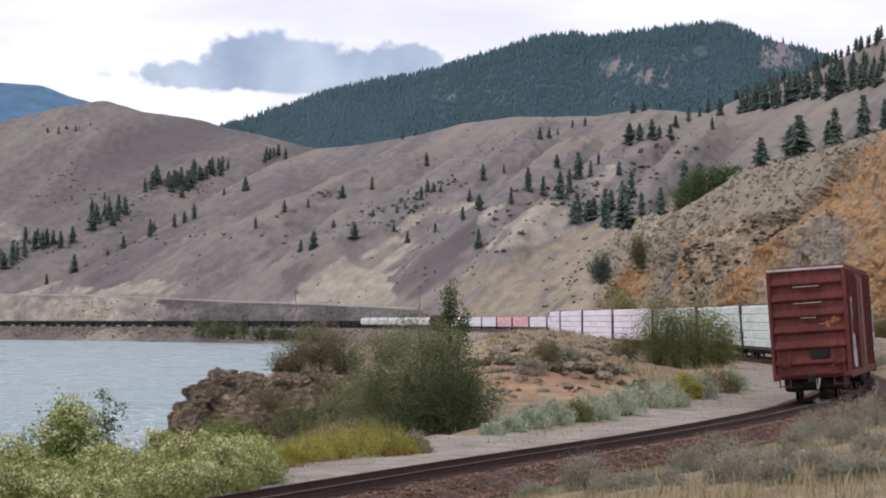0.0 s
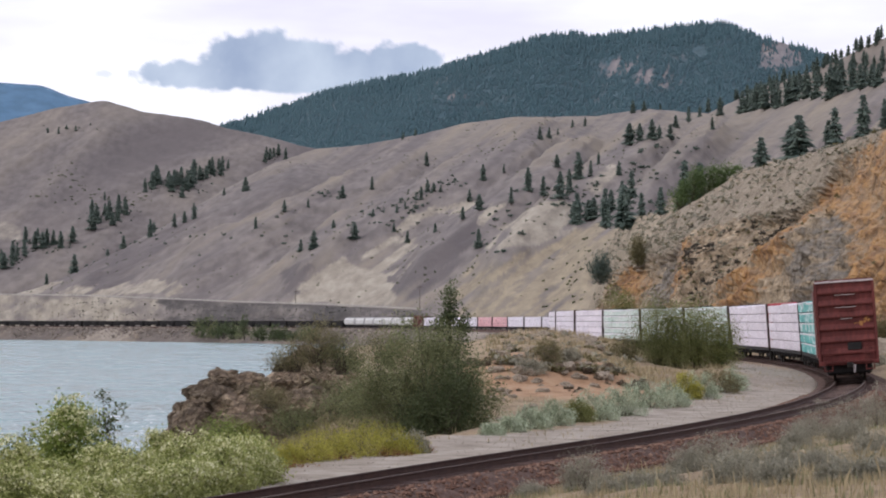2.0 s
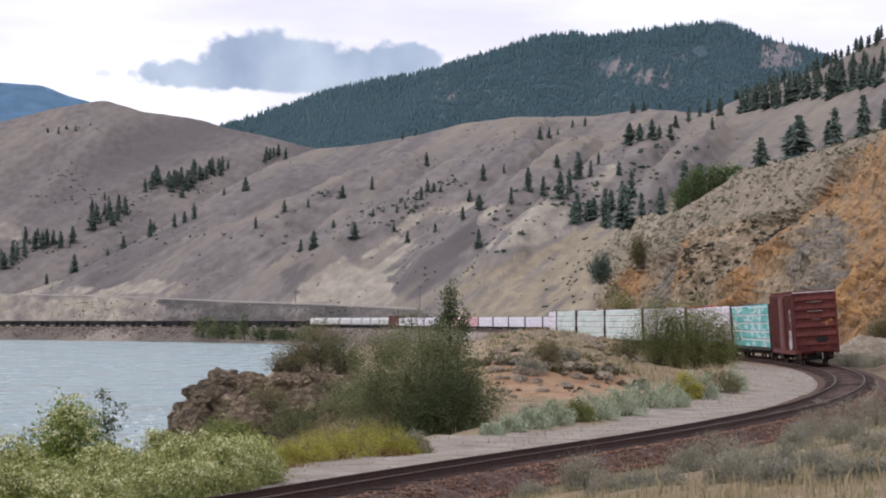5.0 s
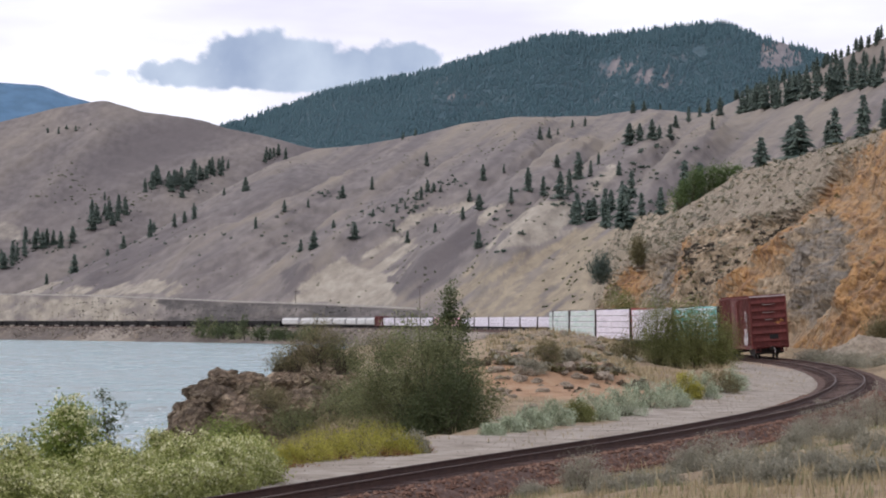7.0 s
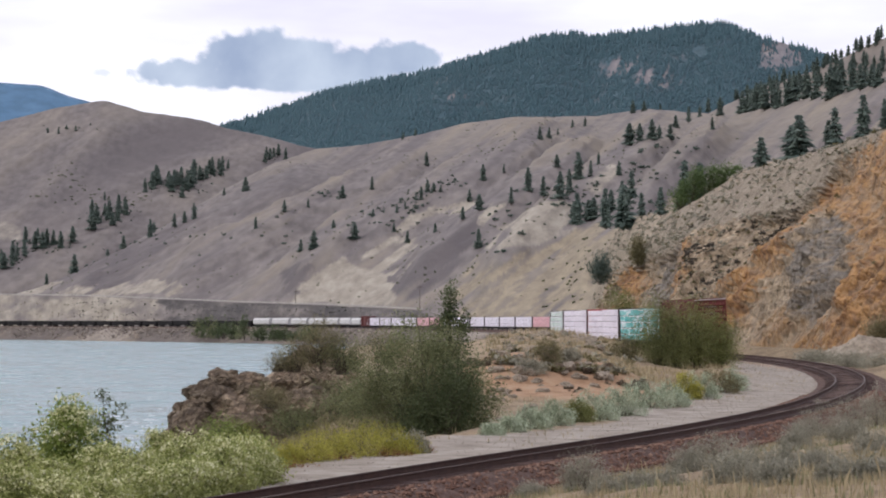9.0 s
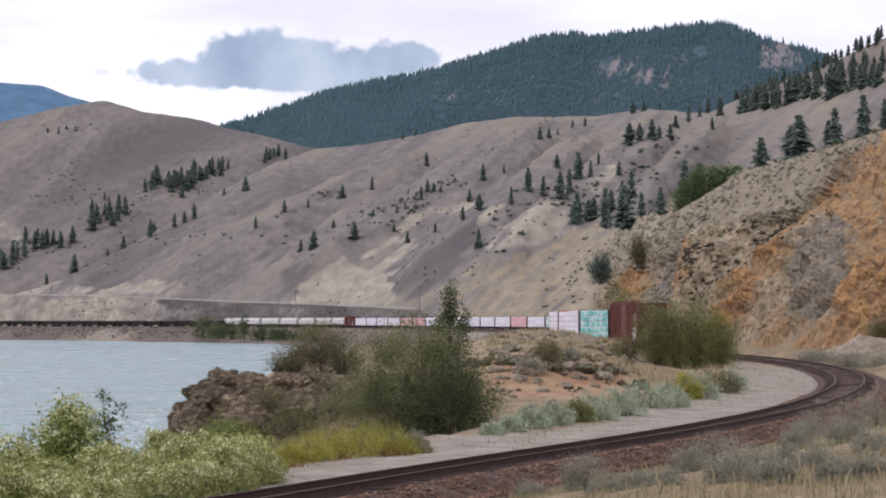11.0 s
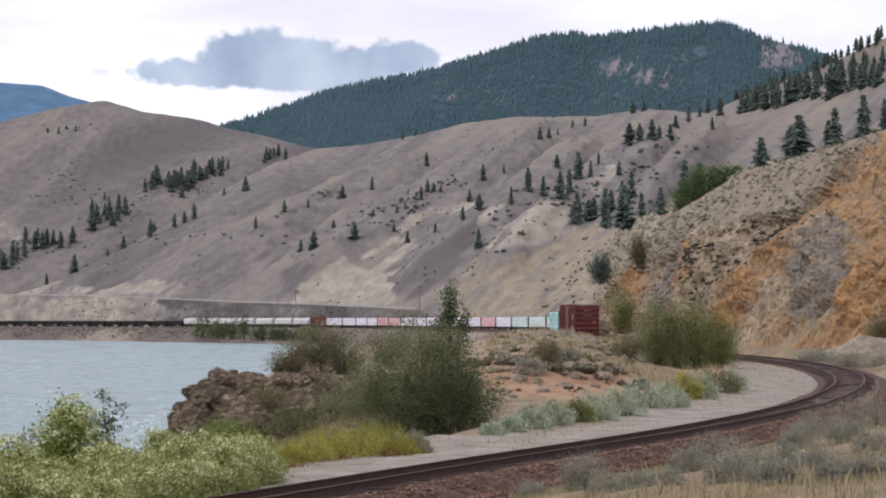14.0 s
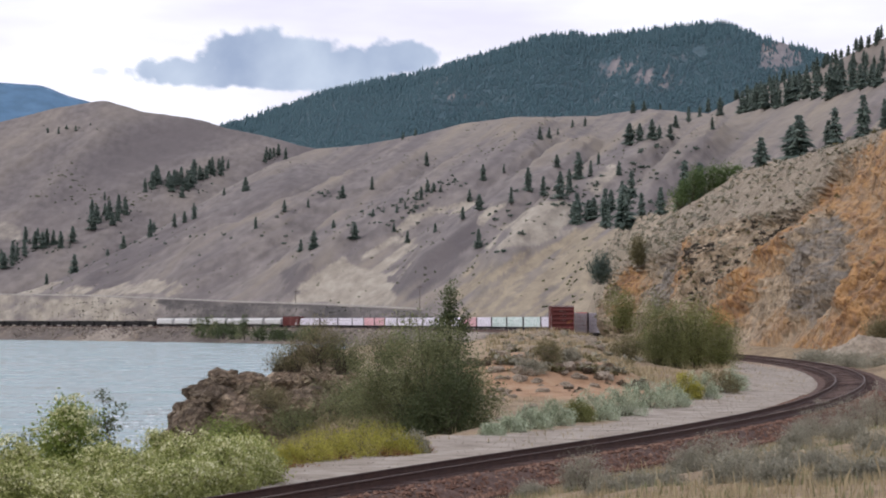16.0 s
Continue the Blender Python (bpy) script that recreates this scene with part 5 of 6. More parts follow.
def forest():
    """Thousands of small dark conifers on the far mountain."""
    pts = np.concatenate([strew(FOREST, 36000, 0.3, 1.0, 21, 70.0, keep=-0.8), strew(FOREST, 1300, 0.93, 1.0, 22, 200.0, keep=-2)])
    rng = np.random.default_rng(5)
    pts = pts[rng.uniform(size=len(pts)) > 0.78 * forest_bare(pts[:, 0], pts[:, 1], pts[:, 2])]
    n = len(pts)
    h, w = rng.uniform(2.6, 7.0, n), rng.uniform(1.3, 2.4, n)
    ridge = pts[:, 1] > 3430
    h, w = h + ridge * rng.uniform(1, 6, n), w + 0.4 * ridge
    an = rng.uniform(0, 6.28, n)
    ring = np.stack([np.stack([np.cos(an + k * 1.2566), np.sin(an + k * 1.2566)], 1) for k in range(5)], 1)
    V = np.empty((n, 12, 3))
    for t, (zb, zt, ww) in enumerate(((0.05, 0.68, 1.0), (0.42, 1.0, 0.62))):
        V[:, t * 6:t * 6 + 5, :2] = pts[:, None, :2] + ring * (w * ww)[:, None, None]
        V[:, t * 6:t * 6 + 5, 2] = (pts[:, 2] + h * zb)[:, None]
        V[:, t * 6 + 5, :2] = pts[:, :2]
        V[:, t * 6 + 5, 2] = pts[:, 2] + h * zt
    tri = np.array([(t * 6 + k, t * 6 + (k + 1) % 5, t * 6 + 5) for t in range(2) for k in range(5)])
    F = (tri[None] + (np.arange(n) * 12)[:, None, None]).reshape(-1, 3)
    me = bpy.data.meshes.new("far_woods")
    me.vertices.add(n * 12)
    me.vertices.foreach_set("co", V.ravel())
    me.loops.add(F.size)
    me.loops.foreach_set("vertex_index", F.ravel())
    me.polygons.add(len(F))
    me.polygons.foreach_set("loop_start", np.arange(len(F)) * 3)
    me.update(calc_edges=True)
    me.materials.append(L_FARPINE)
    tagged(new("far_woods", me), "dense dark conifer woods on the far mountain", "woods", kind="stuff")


forest()
_p = np.concatenate([strew(HILL, 500, 0.05, 0.98, 31, 120.0, keep=0.12), strew(HILL, 420, 0.05, 0.7, 32, 90.0, 700, 1250, keep=0.0)])
lumps("hillside_shrubs", _p, np.random.default_rng(1).uniform(0.5, 1.3, len(_p)), L_DARKGREEN, "small dark shrubs dotted over the dry hillside", "shrubs")
_p = strew(LEFT_HILL, 420, 0.1, 0.95, 33, 160.0, keep=0.2)
lumps("hill_shrubs", _p, np.random.default_rng(2).uniform(0.8, 2.2, len(_p)), L_DARKGREEN, "small dark shrubs dotted over the rounded hill", "shrubs")
_p = strew(SHELF, 1500, 0.3, 1.0, 34, 20.0, 1050, 1700, keep=-0.3)
lumps("slope_sagebrush", _p, np.random.default_rng(3).uniform(0.35, 0.95, len(_p)), L_GREYSAGE, "grey sagebrush covering the slope above the cut", "sagebrush")


def thicket(name, sheet, spots, label):
    """Dense dark scrub in the folds of a slope."""
    rng = np.random.default_rng(41)
    pts = []
    for u, r, ru, rr, k in spots:
        pts += [sheet_point(sheet, u + rng.normal() * ru, r + rng.normal() * rr) for _ in range(k)]
    lumps(name, pts, rng.uniform(0.8, 2.4, len(pts)), L_PINE, label, "scrub", flat=1.0)


thicket("fold_scrub", LEFT_HILL, ((318, 328, 28, 10, 60), (375, 306, 16, 6, 30), (195, 380, 26, 9, 50), (490, 282, 14, 4, 14), (70, 436, 40, 8, 50), (15, 462, 16, 8, 24), (215, 372, 12, 5, 16), (120, 226, 26, 5, 12)), "dense dark scrub in the fold of the rounded hill")
thicket("slope_scrub", HILL, ((735, 356, 22, 12, 30), (575, 346, 20, 5, 20), (1010, 345, 40, 14, 40), (1080, 370, 45, 10, 46), (1130, 305, 30, 8, 22), (870, 400, 40, 30, 20), (660, 390, 40, 14, 22), (1180, 262, 50, 10, 20), (440, 400, 60, 20, 16), (240, 415, 50, 14, 22), (800, 325, 14, 5, 14)), "dark scrub scattered on the dry hillside")


def cliff_brush():
    X, Y, Z = CLIFF
    rng = np.random.default_rng(9)
    U, R = 784 + FOCAL * X / Y, HORIZON - (Z - CAM_Z) / Y * FOCAL
    U[:, -4:] = -1e4
    band = area(U, R, [(1205, 470), (1240, 390), (1330, 385), (1420, 350), (1425, 385), (1340, 450), (1290, 480), (1260, 545), (1225, 545)], 14)
    shelf = area(U, R, [(1060, 475), (1190, 385), (1330, 296), (1450, 258), (1568, 215), (1560, 250), (1470, 295), (1430, 340), (1385, 385), (1260, 400), (1205, 430), (1100, 480)], 8)
    den = fbm(U, R, 30, 3, 4.0)

    def pick(weight, k):
        w = np.clip(weight, 0, None).ravel() * (U.ravel() > 1040) * (U.ravel() < 1640)
        j = rng.choice(w.size, k, p=w / w.sum())
        return np.stack([X.ravel()[j], Y.ravel()[j], Z.ravel()[j]], 1) + rng.normal(size=(k, 3)) * 0.15

    lumps("dark_brush", pick(band * (den > 0.05), 170), rng.uniform(0.25, 0.8, 170), L_DARKBRUSH, "dark dry brush in a band across the rock slope", "brush")
    lumps("cliff_sagebrush", pick(shelf * (den + 0.5) + 0.25 * band, 950), rng.uniform(0.2, 0.52, 950), L_GREYSAGE, "grey sagebrush covering the shelf of the rock slope", "sagebrush")
    lumps("cliff_brush", pick(0.05 + 0.35 * shelf + band * 0.6 + (U < 1250) * 0.2, 480), rng.uniform(0.2, 0.55, 480), L_OLIVE, "brown dry brush clinging to the rock slope", "brush")


cliff_brush()


# ---- rocks ----
def rock_mesh(seed):
    """Angular block: a ball cut by random planes, with a rough skin."""
    rng = np.random.default_rng(seed + 60)
    pl = rng.normal(size=(17, 3))
    pl /= np.linalg.norm(pl, axis=1)[:, None]
    hh = rng.uniform(0.62, 0.98, 17)
    bm = bmesh.new()
    bmesh.ops.create_icosphere(bm, subdivisions=4, radius=1.0)
    o = Vector((seed * 3.7, seed * 1.3, 0))
    for v in bm.verts:
        p = v.co.normalized()
        dt = pl @ np.array(p)
        k = min(1.15, float(np.min(np.where(dt > 0.05, hh / np.maximum(dt, 0.05), 9))))
        rough = noise.ridged_multi_fractal(p * 1.7 + o, 0.9, 2.1, 5, 1.0, 2.0) - 1.1
        block = noise.cell(p * 2.6 + o) * 0.14
        v.co = p * (k + rough * 0.085 + block)
    me = bpy.data.meshes.new("boulder")
    bm.to_mesh(me)
    bm.free()
    me.materials.append(M_ROCK)
    return me


ROCKS = [rock_mesh(i) for i in range(6)]
PALE_ROCKS = [m.copy() for m in ROCKS]
for _m in PALE_ROCKS:
    _m.materials[0] = M_PILE


def boulder(x, y, z, sx, sy, sz, label="weathered brown boulder on the bank", group="boulders of the outcrop"):
    ob = new("boulder", (PALE_ROCKS if "pale" in label else ROCKS)[int(RNG.integers(6))])
    ob.matrix_basis = Matrix.Translation((x, y, z)) @ Matrix.Rotation(float(RNG.uniform(0, 6.28)), 4, "Z") @ Matrix.Diagonal((sx, sy, sz, 1))
    return tagged(ob, label, "rock", group)


def outcrop():
    """Rocky point above the river: a stack of boulders stepping down to the water."""
    k = 100 / FOCAL
    for u, r, w, h in ((405, 676, 30, 22), (360, 700, 26, 26), (440, 690, 36, 26), (385, 715, 40, 30), (335, 735, 26, 28), (420, 730, 44, 34), (470, 700, 40, 30), (500, 720, 44, 36), (352, 765, 36, 34), (400, 770, 44, 36), (320, 775, 24, 30),
                       (450, 760, 46, 40), (510, 690, 34, 30), (545, 670, 36, 32), (570, 640, 30, 26), (540, 640, 26, 24), (590, 660, 34, 30), (330, 800, 40, 30), (390, 810, 50, 34), (560, 720, 44, 34), (610, 690, 40, 34)):
        d = 100 + (r - 720) * -0.06 + RNG.uniform(-1.5, 1.5)
        boulder(d * bearing(u), d, height_at(r, d), w * k * 1.25, w * k * 1.4, h * k * 1.2)
        for _ in range(5):
            a, b, c = RNG.uniform(-1, 1), RNG.uniform(-0.9, 0.4), RNG.uniform(0.16, 0.4)
            boulder((d - 1.2) * bearing(u + a * w * 1.1), d - w * k * 1.1 * (1 - 0.5 * abs(a)) + 0.3, height_at(r - b * h, d), c * 1.4, c, c * 0.9)
    for i in range(90):
        x, y = float(RNG.uniform(0.5, 10.5)), float(RNG.normal(117.5, 1.0) if i % 3 else RNG.uniform(109, 113))
        z = float(ground_height(np.array([x]), np.array([y]))[0][0])
        q = float(RNG.uniform(0.08, 0.3) if i % 3 else RNG.uniform(0.05, 0.14))
        boulder(x, y, z + q * 0.15, q * 1.4, q, q * 0.8, "brown rock along the red cut bank", "rocks on the cut bank")
    for i in range(46):
        u, r = RNG.uniform(870, 1080), RNG.uniform(585, 700)
        x, y = ground_point(u, r)
        z = float(ground_height(np.array([x]), np.array([y]))[0][0])
        s = float(RNG.uniform(0.12, 0.5))
        boulder(x, y, z + s * 0.1, s * 1.2, s, s * 0.75, "pale brown rock lying on the stony mound", "rocks on the mound")


outcrop()


def gravel_pile():
    g = np.linspace(-1, 1, 60)
    X, Y = np.meshgrid(g * 4.4, g * 3.6, indexing="ij")
    r = np.hypot(X / 4.4, Y / 3.6)
    Z = 2.2 * np.clip(1 - r, 0, 1) ** 0.85 + fbm(X, Y, 1.0, 5, 2.0) * 0.38 * np.clip((1 - r) * 4, 0, 1) + 0.6 * bump2(X, Y, 2.4, 0.5, 1.6, 1.6) - 4.0 * np.clip(r - 0.88, 0, 1)
    x, y = 36.2, 200.0
    ob = grid_ob("gravel_pile", X, Y, Z, M_PILE, (), "heap of grey crushed stone beside the track", flip=False)
    ob["kind"] = "thing"
    del ob["kind"]
    ob["category"] = "stone heap"
    ob.location = (x, y, -0.3)


gravel_pile()


# ---- shrubs along the line ----
def near_shrubs():
    x, y = 80 * bearing(745), 80.0
    k = 80 / FOCAL
    shrub("willow_shrub", "large spreading grey-green willow shrub beside the gravel track", x, y, [(0, 0, 110 * k, 115 * k, 90 * k, 105 * k), (-70 * k, 0, 75 * k, 75 * k, 60 * k, 70 * k), (85 * k, 0, 70 * k, 55 * k, 55 * k, 75 * k), (35 * k, 0, 160 * k, 50 * k, 40 * k, 50 * k), (55 * k, 0, 45 * k, 90 * k, 60 * k, 50 * k)],
          L_WILLOW, 52000, 0.08, spread=0.2, shell=0.42, stems=40, stem_r=0.035, per=22)
    shrub("dark_shrub", "dense dark green shrub in front of the willow", x + 45 * k, y - 1.5, [(0, 0, 55 * k, 66 * k, 50 * k, 62 * k), (-40 * k, 0, 35 * k, 50 * k, 45 * k, 45 * k), (20 * k, 0, 100 * k, 40 * k, 36 * k, 44 * k)], L_DARKGREEN, 15000, 0.08, spread=0.2, shell=0.5, stems=24)
    shrub("poplar_sapling", "upright dark green sapling rising out of the willow", x + 50 * k, y + 0.6, [(0, 0, 225 * k, 16 * k, 16 * k, 62 * k), (-20 * k, 0, 205 * k, 12 * k, 12 * k, 42 * k), (26 * k, 0, 200 * k, 13 * k, 12 * k, 48 * k)], L_DARKGREEN, 2600, 0.10, spread=0.13, shell=0.8, stems=8, stem_r=0.03, up=0.4)
    for u, base, w, h, n, m, lab in ((1168, 674, 54, 128, 15000, L_VERGE, "dense dark green shrub on the gravel verge"), (1232, 668, 58, 122, 17000, L_GREENOLIVE, "tall grey-green shrub on the gravel verge"), (1198, 676, 56, 96, 9000, L_VERGE, "grey-green shrub filling the thicket on the verge"), (1276, 655, 38, 92, 11000, L_GREENOLIVE, "olive shrub at the curve of the track"), (1110, 672, 28, 45, 4000, L_OLIVE, "low olive shrub on the stony bank")):
        d = 152.0
        k = d / FOCAL
        shrub("verge_shrub", lab, d * bearing(u), d, [(0, 0, h * k * 0.5, w * k, w * k * 0.8, h * k * 0.5), (-w * k * 0.4, 0, h * k * 0.3, w * k * 0.7, w * k * 0.6, h * k * 0.32), (w * k * 0.35, 0, h * k * 0.62, w * k * 0.5, w * k * 0.5, h * k * 0.36), (-w * k * 0.15, 0, h * k * 0.82, w * k * 0.3, w * k * 0.3, h * k * 0.26), (0, -0.3, h * k * 0.24, w * k * 0.95, w * k * 0.7, h * k * 0.3)], m, n, 0.10, spread=0.3, shell=0.6, stems=16)
    # brushy olive shrubs on the outcrop
    for u, base, w, h, m, n in ((560, 640, 48, 80, L_OLIVE, 3200), (520, 655, 36, 50, L_OLIVE, 1800), (605, 660, 44, 70, L_WILLOW, 3000), (680, 640, 40, 60, L_OLIVE, 2600), (490, 655, 22, 30, L_OLIVE, 900), (430, 800, 46, 52, L_GREENOLIVE, 2600), (520, 775, 60, 62, L_WILLOW, 3600), (600, 755, 60, 90, L_WILLOW, 3800), (395, 795, 44, 62, L_GREEN, 2400), (640, 745, 50, 70, L_OLIVE, 2600), (475, 720, 36, 46, L_OLIVE, 1600)):
        d = 92.0 if base > 700 else 98.0
        k = d / FOCAL
        shrub("bank_shrub", "brushy shrub among the rocks of the river bank", d * bearing(u), d, [(0, 0, h * k * 0.5, w * k, w * k, h * k * 0.5), (w * k * 0.5, 0, h * k * 0.35, w * k * 0.6, w * k * 0.6, h * k * 0.4)], m, int(n * 1.7), 0.07, spread=0.16, stems=14, z=height_at(base, d), group="shrubs on the bank")
    # yellow rabbitbrush
    for u, base, w, h in ((435, 835, 36, 58), (470, 838, 30, 40), (545, 818, 50, 48), (590, 812, 46, 50), (640, 806, 56, 58), (690, 803, 46, 46), (725, 802, 28, 28), (510, 822, 30, 34)):
        x, y = ground_point(u, base)
        k = y / FOCAL
        shrub("rabbitbrush", "bright yellow flowering rabbitbrush on the gravel edge", x, y + 0.4, [(0, 0, h * k * 0.5, w * k * 0.8, w * k * 0.75, h * k * 0.66), (w * k * 0.5, 0, h * k * 0.3, w * k * 0.6, w * k * 0.6, h * k * 0.42)], L_YELLOW, 4600, 0.055, spread=0.1, shell=0.35, stems=16, stem_r=0.012, up=0.5, aspect=0.35, group="rabbitbrush beside the track")
    for u, base, w, h in ((590, 814, 36, 16), (700, 806, 40, 18), (745, 800, 30, 16), (520, 826, 34, 16)):
        x, y = ground_point(u, base)
        k = y / FOCAL
        shrub("dry_shrub", "low rusty dry shrub under the rabbitbrush", x, y, [(0, 0, h * k * 0.4, w * k, w * k * 0.6, h * k * 0.5)], L_REDDRY, 700, 0.05, spread=0.08, stems=10, stem_r=0.01)
    # silver sagebrush row
    for u, base, w, h, m in ((905, 756, 26, 26, L_SAGE), (940, 752, 34, 36, L_SAGE), (980, 744, 36, 40, L_SAGE), (1050, 735, 44, 46, L_SAGE), (1024, 738, 26, 36, L_GREENOLIVE), (1100, 728, 44, 46, L_SAGE), (1145, 716, 50, 48, L_SAGE), (1185, 712, 36, 40, L_SAGE), (1215, 700, 26, 40, L_YELLOW), (1240, 700, 36, 40, L_SAGE), (1275, 690, 36, 38, L_OLIVE), (1300, 684, 24, 34, L_SAGE), (870, 764, 20, 20, L_SAGE), (735, 790, 22, 34, L_GREYSAGE), (700, 790, 20, 30, L_GREYSAGE), (970, 640, 24, 42, L_OLIVE), (940, 664, 26, 26, L_GREYSAGE), (1010, 640, 18, 20, L_GREYSAGE)):
        x, y = ground_point(u, base + (9 if base > 680 else 0))
        k = 1.12 * y / FOCAL
        shrub("sagebrush", "rounded silvery sagebrush beside the gravel road", x, y, [(-w * k * 0.15, 0, h * k * 0.45, w * k * 0.72, w * k * 0.6, h * k * 0.62), (w * k * 0.55, -0.1, h * k * 0.3, w * k * 0.42, w * k * 0.5, h * k * 0.42)], m, 5200, 0.075, spread=0.07, shell=0.3, stems=12, stem_r=0.012, up=0.55, aspect=0.35, group="sagebrush beside the road")
    # cream flowering shrubs by the river
    rng = np.random.default_rng(77)
    for i in range(44):
        u = -40 + (i % 22) * 23.5 + rng.uniform(-10, 10)
        base = 872 - 24 * (i % 3) + rng.uniform(-5, 5) if i < 22 else 912 + rng.uniform(-14, 14)
        base = min(base, 950 - max(0, u - 100) * 0.27)
        x, y = ground_point(u, base)
        k = y / FOCAL
        w, h = rng.uniform(26, 50), rng.uniform(40, 92)
        shrub("flowering_shrub", "pale green shrub covered with cream flower heads", x, y, [(0, 0, h * k * 0.45, w * k, w * k, h * k * 0.5), (w * k * 0.5, 0, h * k * 0.35, w * k * 0.6, w * k * 0.6, h * k * 0.45)], L_FLOWERLEAF, 3600, 0.08, spread=0.12, per=34, flowers=(L_CREAM, 0.75, 0.055), stems=12, stem_r=0.012, group="flowering shrubs on the bank")
    d = 52.0
    k = d / FOCAL
    shrub("small_tree", "small bushy green tree with cream blossom on top", d * bearing(122), d, [(0, 0, 75 * k, 62 * k, 55 * k, 55 * k), (5 * k, 0, 110 * k, 42 * k, 40 * k, 36 * k), (-30 * k, 0, 50 * k, 45 * k, 40 * k, 40 * k), (10 * k, 0, 30 * k, 60 * k, 50 * k, 40 * k)], L_GREEN, 8200, 0.085, "tree", flowers=(L_CREAM, 0.3, 0.055), spread=0.13, shell=0.4, z=height_at(846, d), stems=4)
    shrub("sapling", "thin open sapling with sparse dark leaves", d * bearing(188), d + 0.5, [(0, 0, 90 * k, 34 * k, 20 * k, 60 * k), (-10 * k, 0, 145 * k, 16 * k, 12 * k, 20 * k), (20 * k, 0, 120 * k, 24 * k, 12 * k, 14 * k)], L_DARKGREEN, 420, 0.09, "tree", spread=0.06, per=9, shell=0.8, z=height_at(836, d), stems=4, stem_r=0.012)
    shrub("sapling", "thin open sapling with sparse dark leaves", d * bearing(35), d + 0.3, [(0, 0, 40 * k, 30 * k, 20 * k, 34 * k)], L_DARKGREEN, 260, 0.08, "tree", spread=0.06, per=9, shell=0.8, z=height_at(830, d), stems=2, stem_r=0.012)
    # grey sagebrush on the camera's side of the track
    for u, base, w, h in ((1035, 868, 52, 58), (1075, 872, 40, 36), (1460, 775, 60, 56), (1520, 765, 60, 60), (1560, 760, 50, 66), (1430, 785, 44, 40), (1410, 800, 40, 36), (1500, 790, 50, 40), (1270, 830, 70, 52), (1330, 842, 60, 50), (1220, 842, 44, 40), (1390, 836, 50, 42), (870, 880, 40, 30), (1300, 870, 60, 50), (1550, 800, 50, 40), (1180, 862, 40, 34), (1370, 868, 46, 40), (1450, 830, 44, 36), (1490, 858, 50, 40), (1545, 850, 44, 38), (1130, 880, 40, 30), (940, 880, 34, 24)):
        x, y = ground_point(u, base)
        k = y / FOCAL
        w, h = w * 0.8, h * 1.3
        shrub("sagebrush", "grey twiggy sagebrush on the dry grass bank", x, y, [(0, 0, h * k * 0.4, w * k, w * k * 0.8, h * k * 0.55), (-w * k * 0.5, 0, h * k * 0.3, w * k * 0.6, w * k * 0.6, h * k * 0.45)], L_GREYSAGE, 6000, 0.05, spread=0.06, shell=0.35, stems=16, stem_r=0.008, up=0.6, aspect=0.25, group="sagebrush on the grass bank")
    # dark shrubs at the foot of the rock cut
    for u, r, w, h, m, d in ((1098, 590, 27, 84, L_GREENOLIVE, 331), (1555, 612, 30, 50, L_OLIVE, 205), (1500, 648, 40, 20, L_GREYSAGE, 186), (1440, 640, 36, 16, L_GREYSAGE, 192), (1560, 654, 40, 24, L_GREYSAGE, 182), (1130, 470, 14, 50, L_OLIVE, 356), (1062, 503, 20, 58, L_PINE, 360)):
        k = d / FOCAL
        shrub("slope_shrub", "dark dry shrub at the foot of the rock slope", d * bearing(u), d, [(0, 0, h * k * 0.5, w * k, w * k, h * k * 0.5), (w * k * 0.3, 0, h * k * 0.3, w * k * 0.7, w * k * 0.7, h * k * 0.35)], m, 6500, d * 0.00066, spread=0.3, stems=8, z=height_at(r, d), group="shrubs below the rock cut")
    # green bushes on the far river point
    for i in range(26):
        u = 352 + i * 8.2 + rng.uniform(-4, 4)
        if i in (6, 11, 12, 15, 18, 21, 22):
            continue
        d = float(np.interp(u, [350, 470, 560], [1165, 1085, 1040]))
        k = d / FOCAL
        h, w = rng.uniform(20, 44) if u < 450 else rng.uniform(16, 32), rng.uniform(9, 17)
        shrub("riverside_bush", "dark green bush on the far river bank", d * bearing(u), d, [(0, 0, h * k * 0.5, w * k, w * k, h * k * 0.5)], L_DARKGREEN if i % 3 else L_WILLOW, 640, 0.8, spread=0.7, stems=4, stem_r=0.08, z=height_at(float(np.interp(u, [350, 470, 560], [598, 604, 604])), d), group="bushes on the far bank")


near_shrubs()


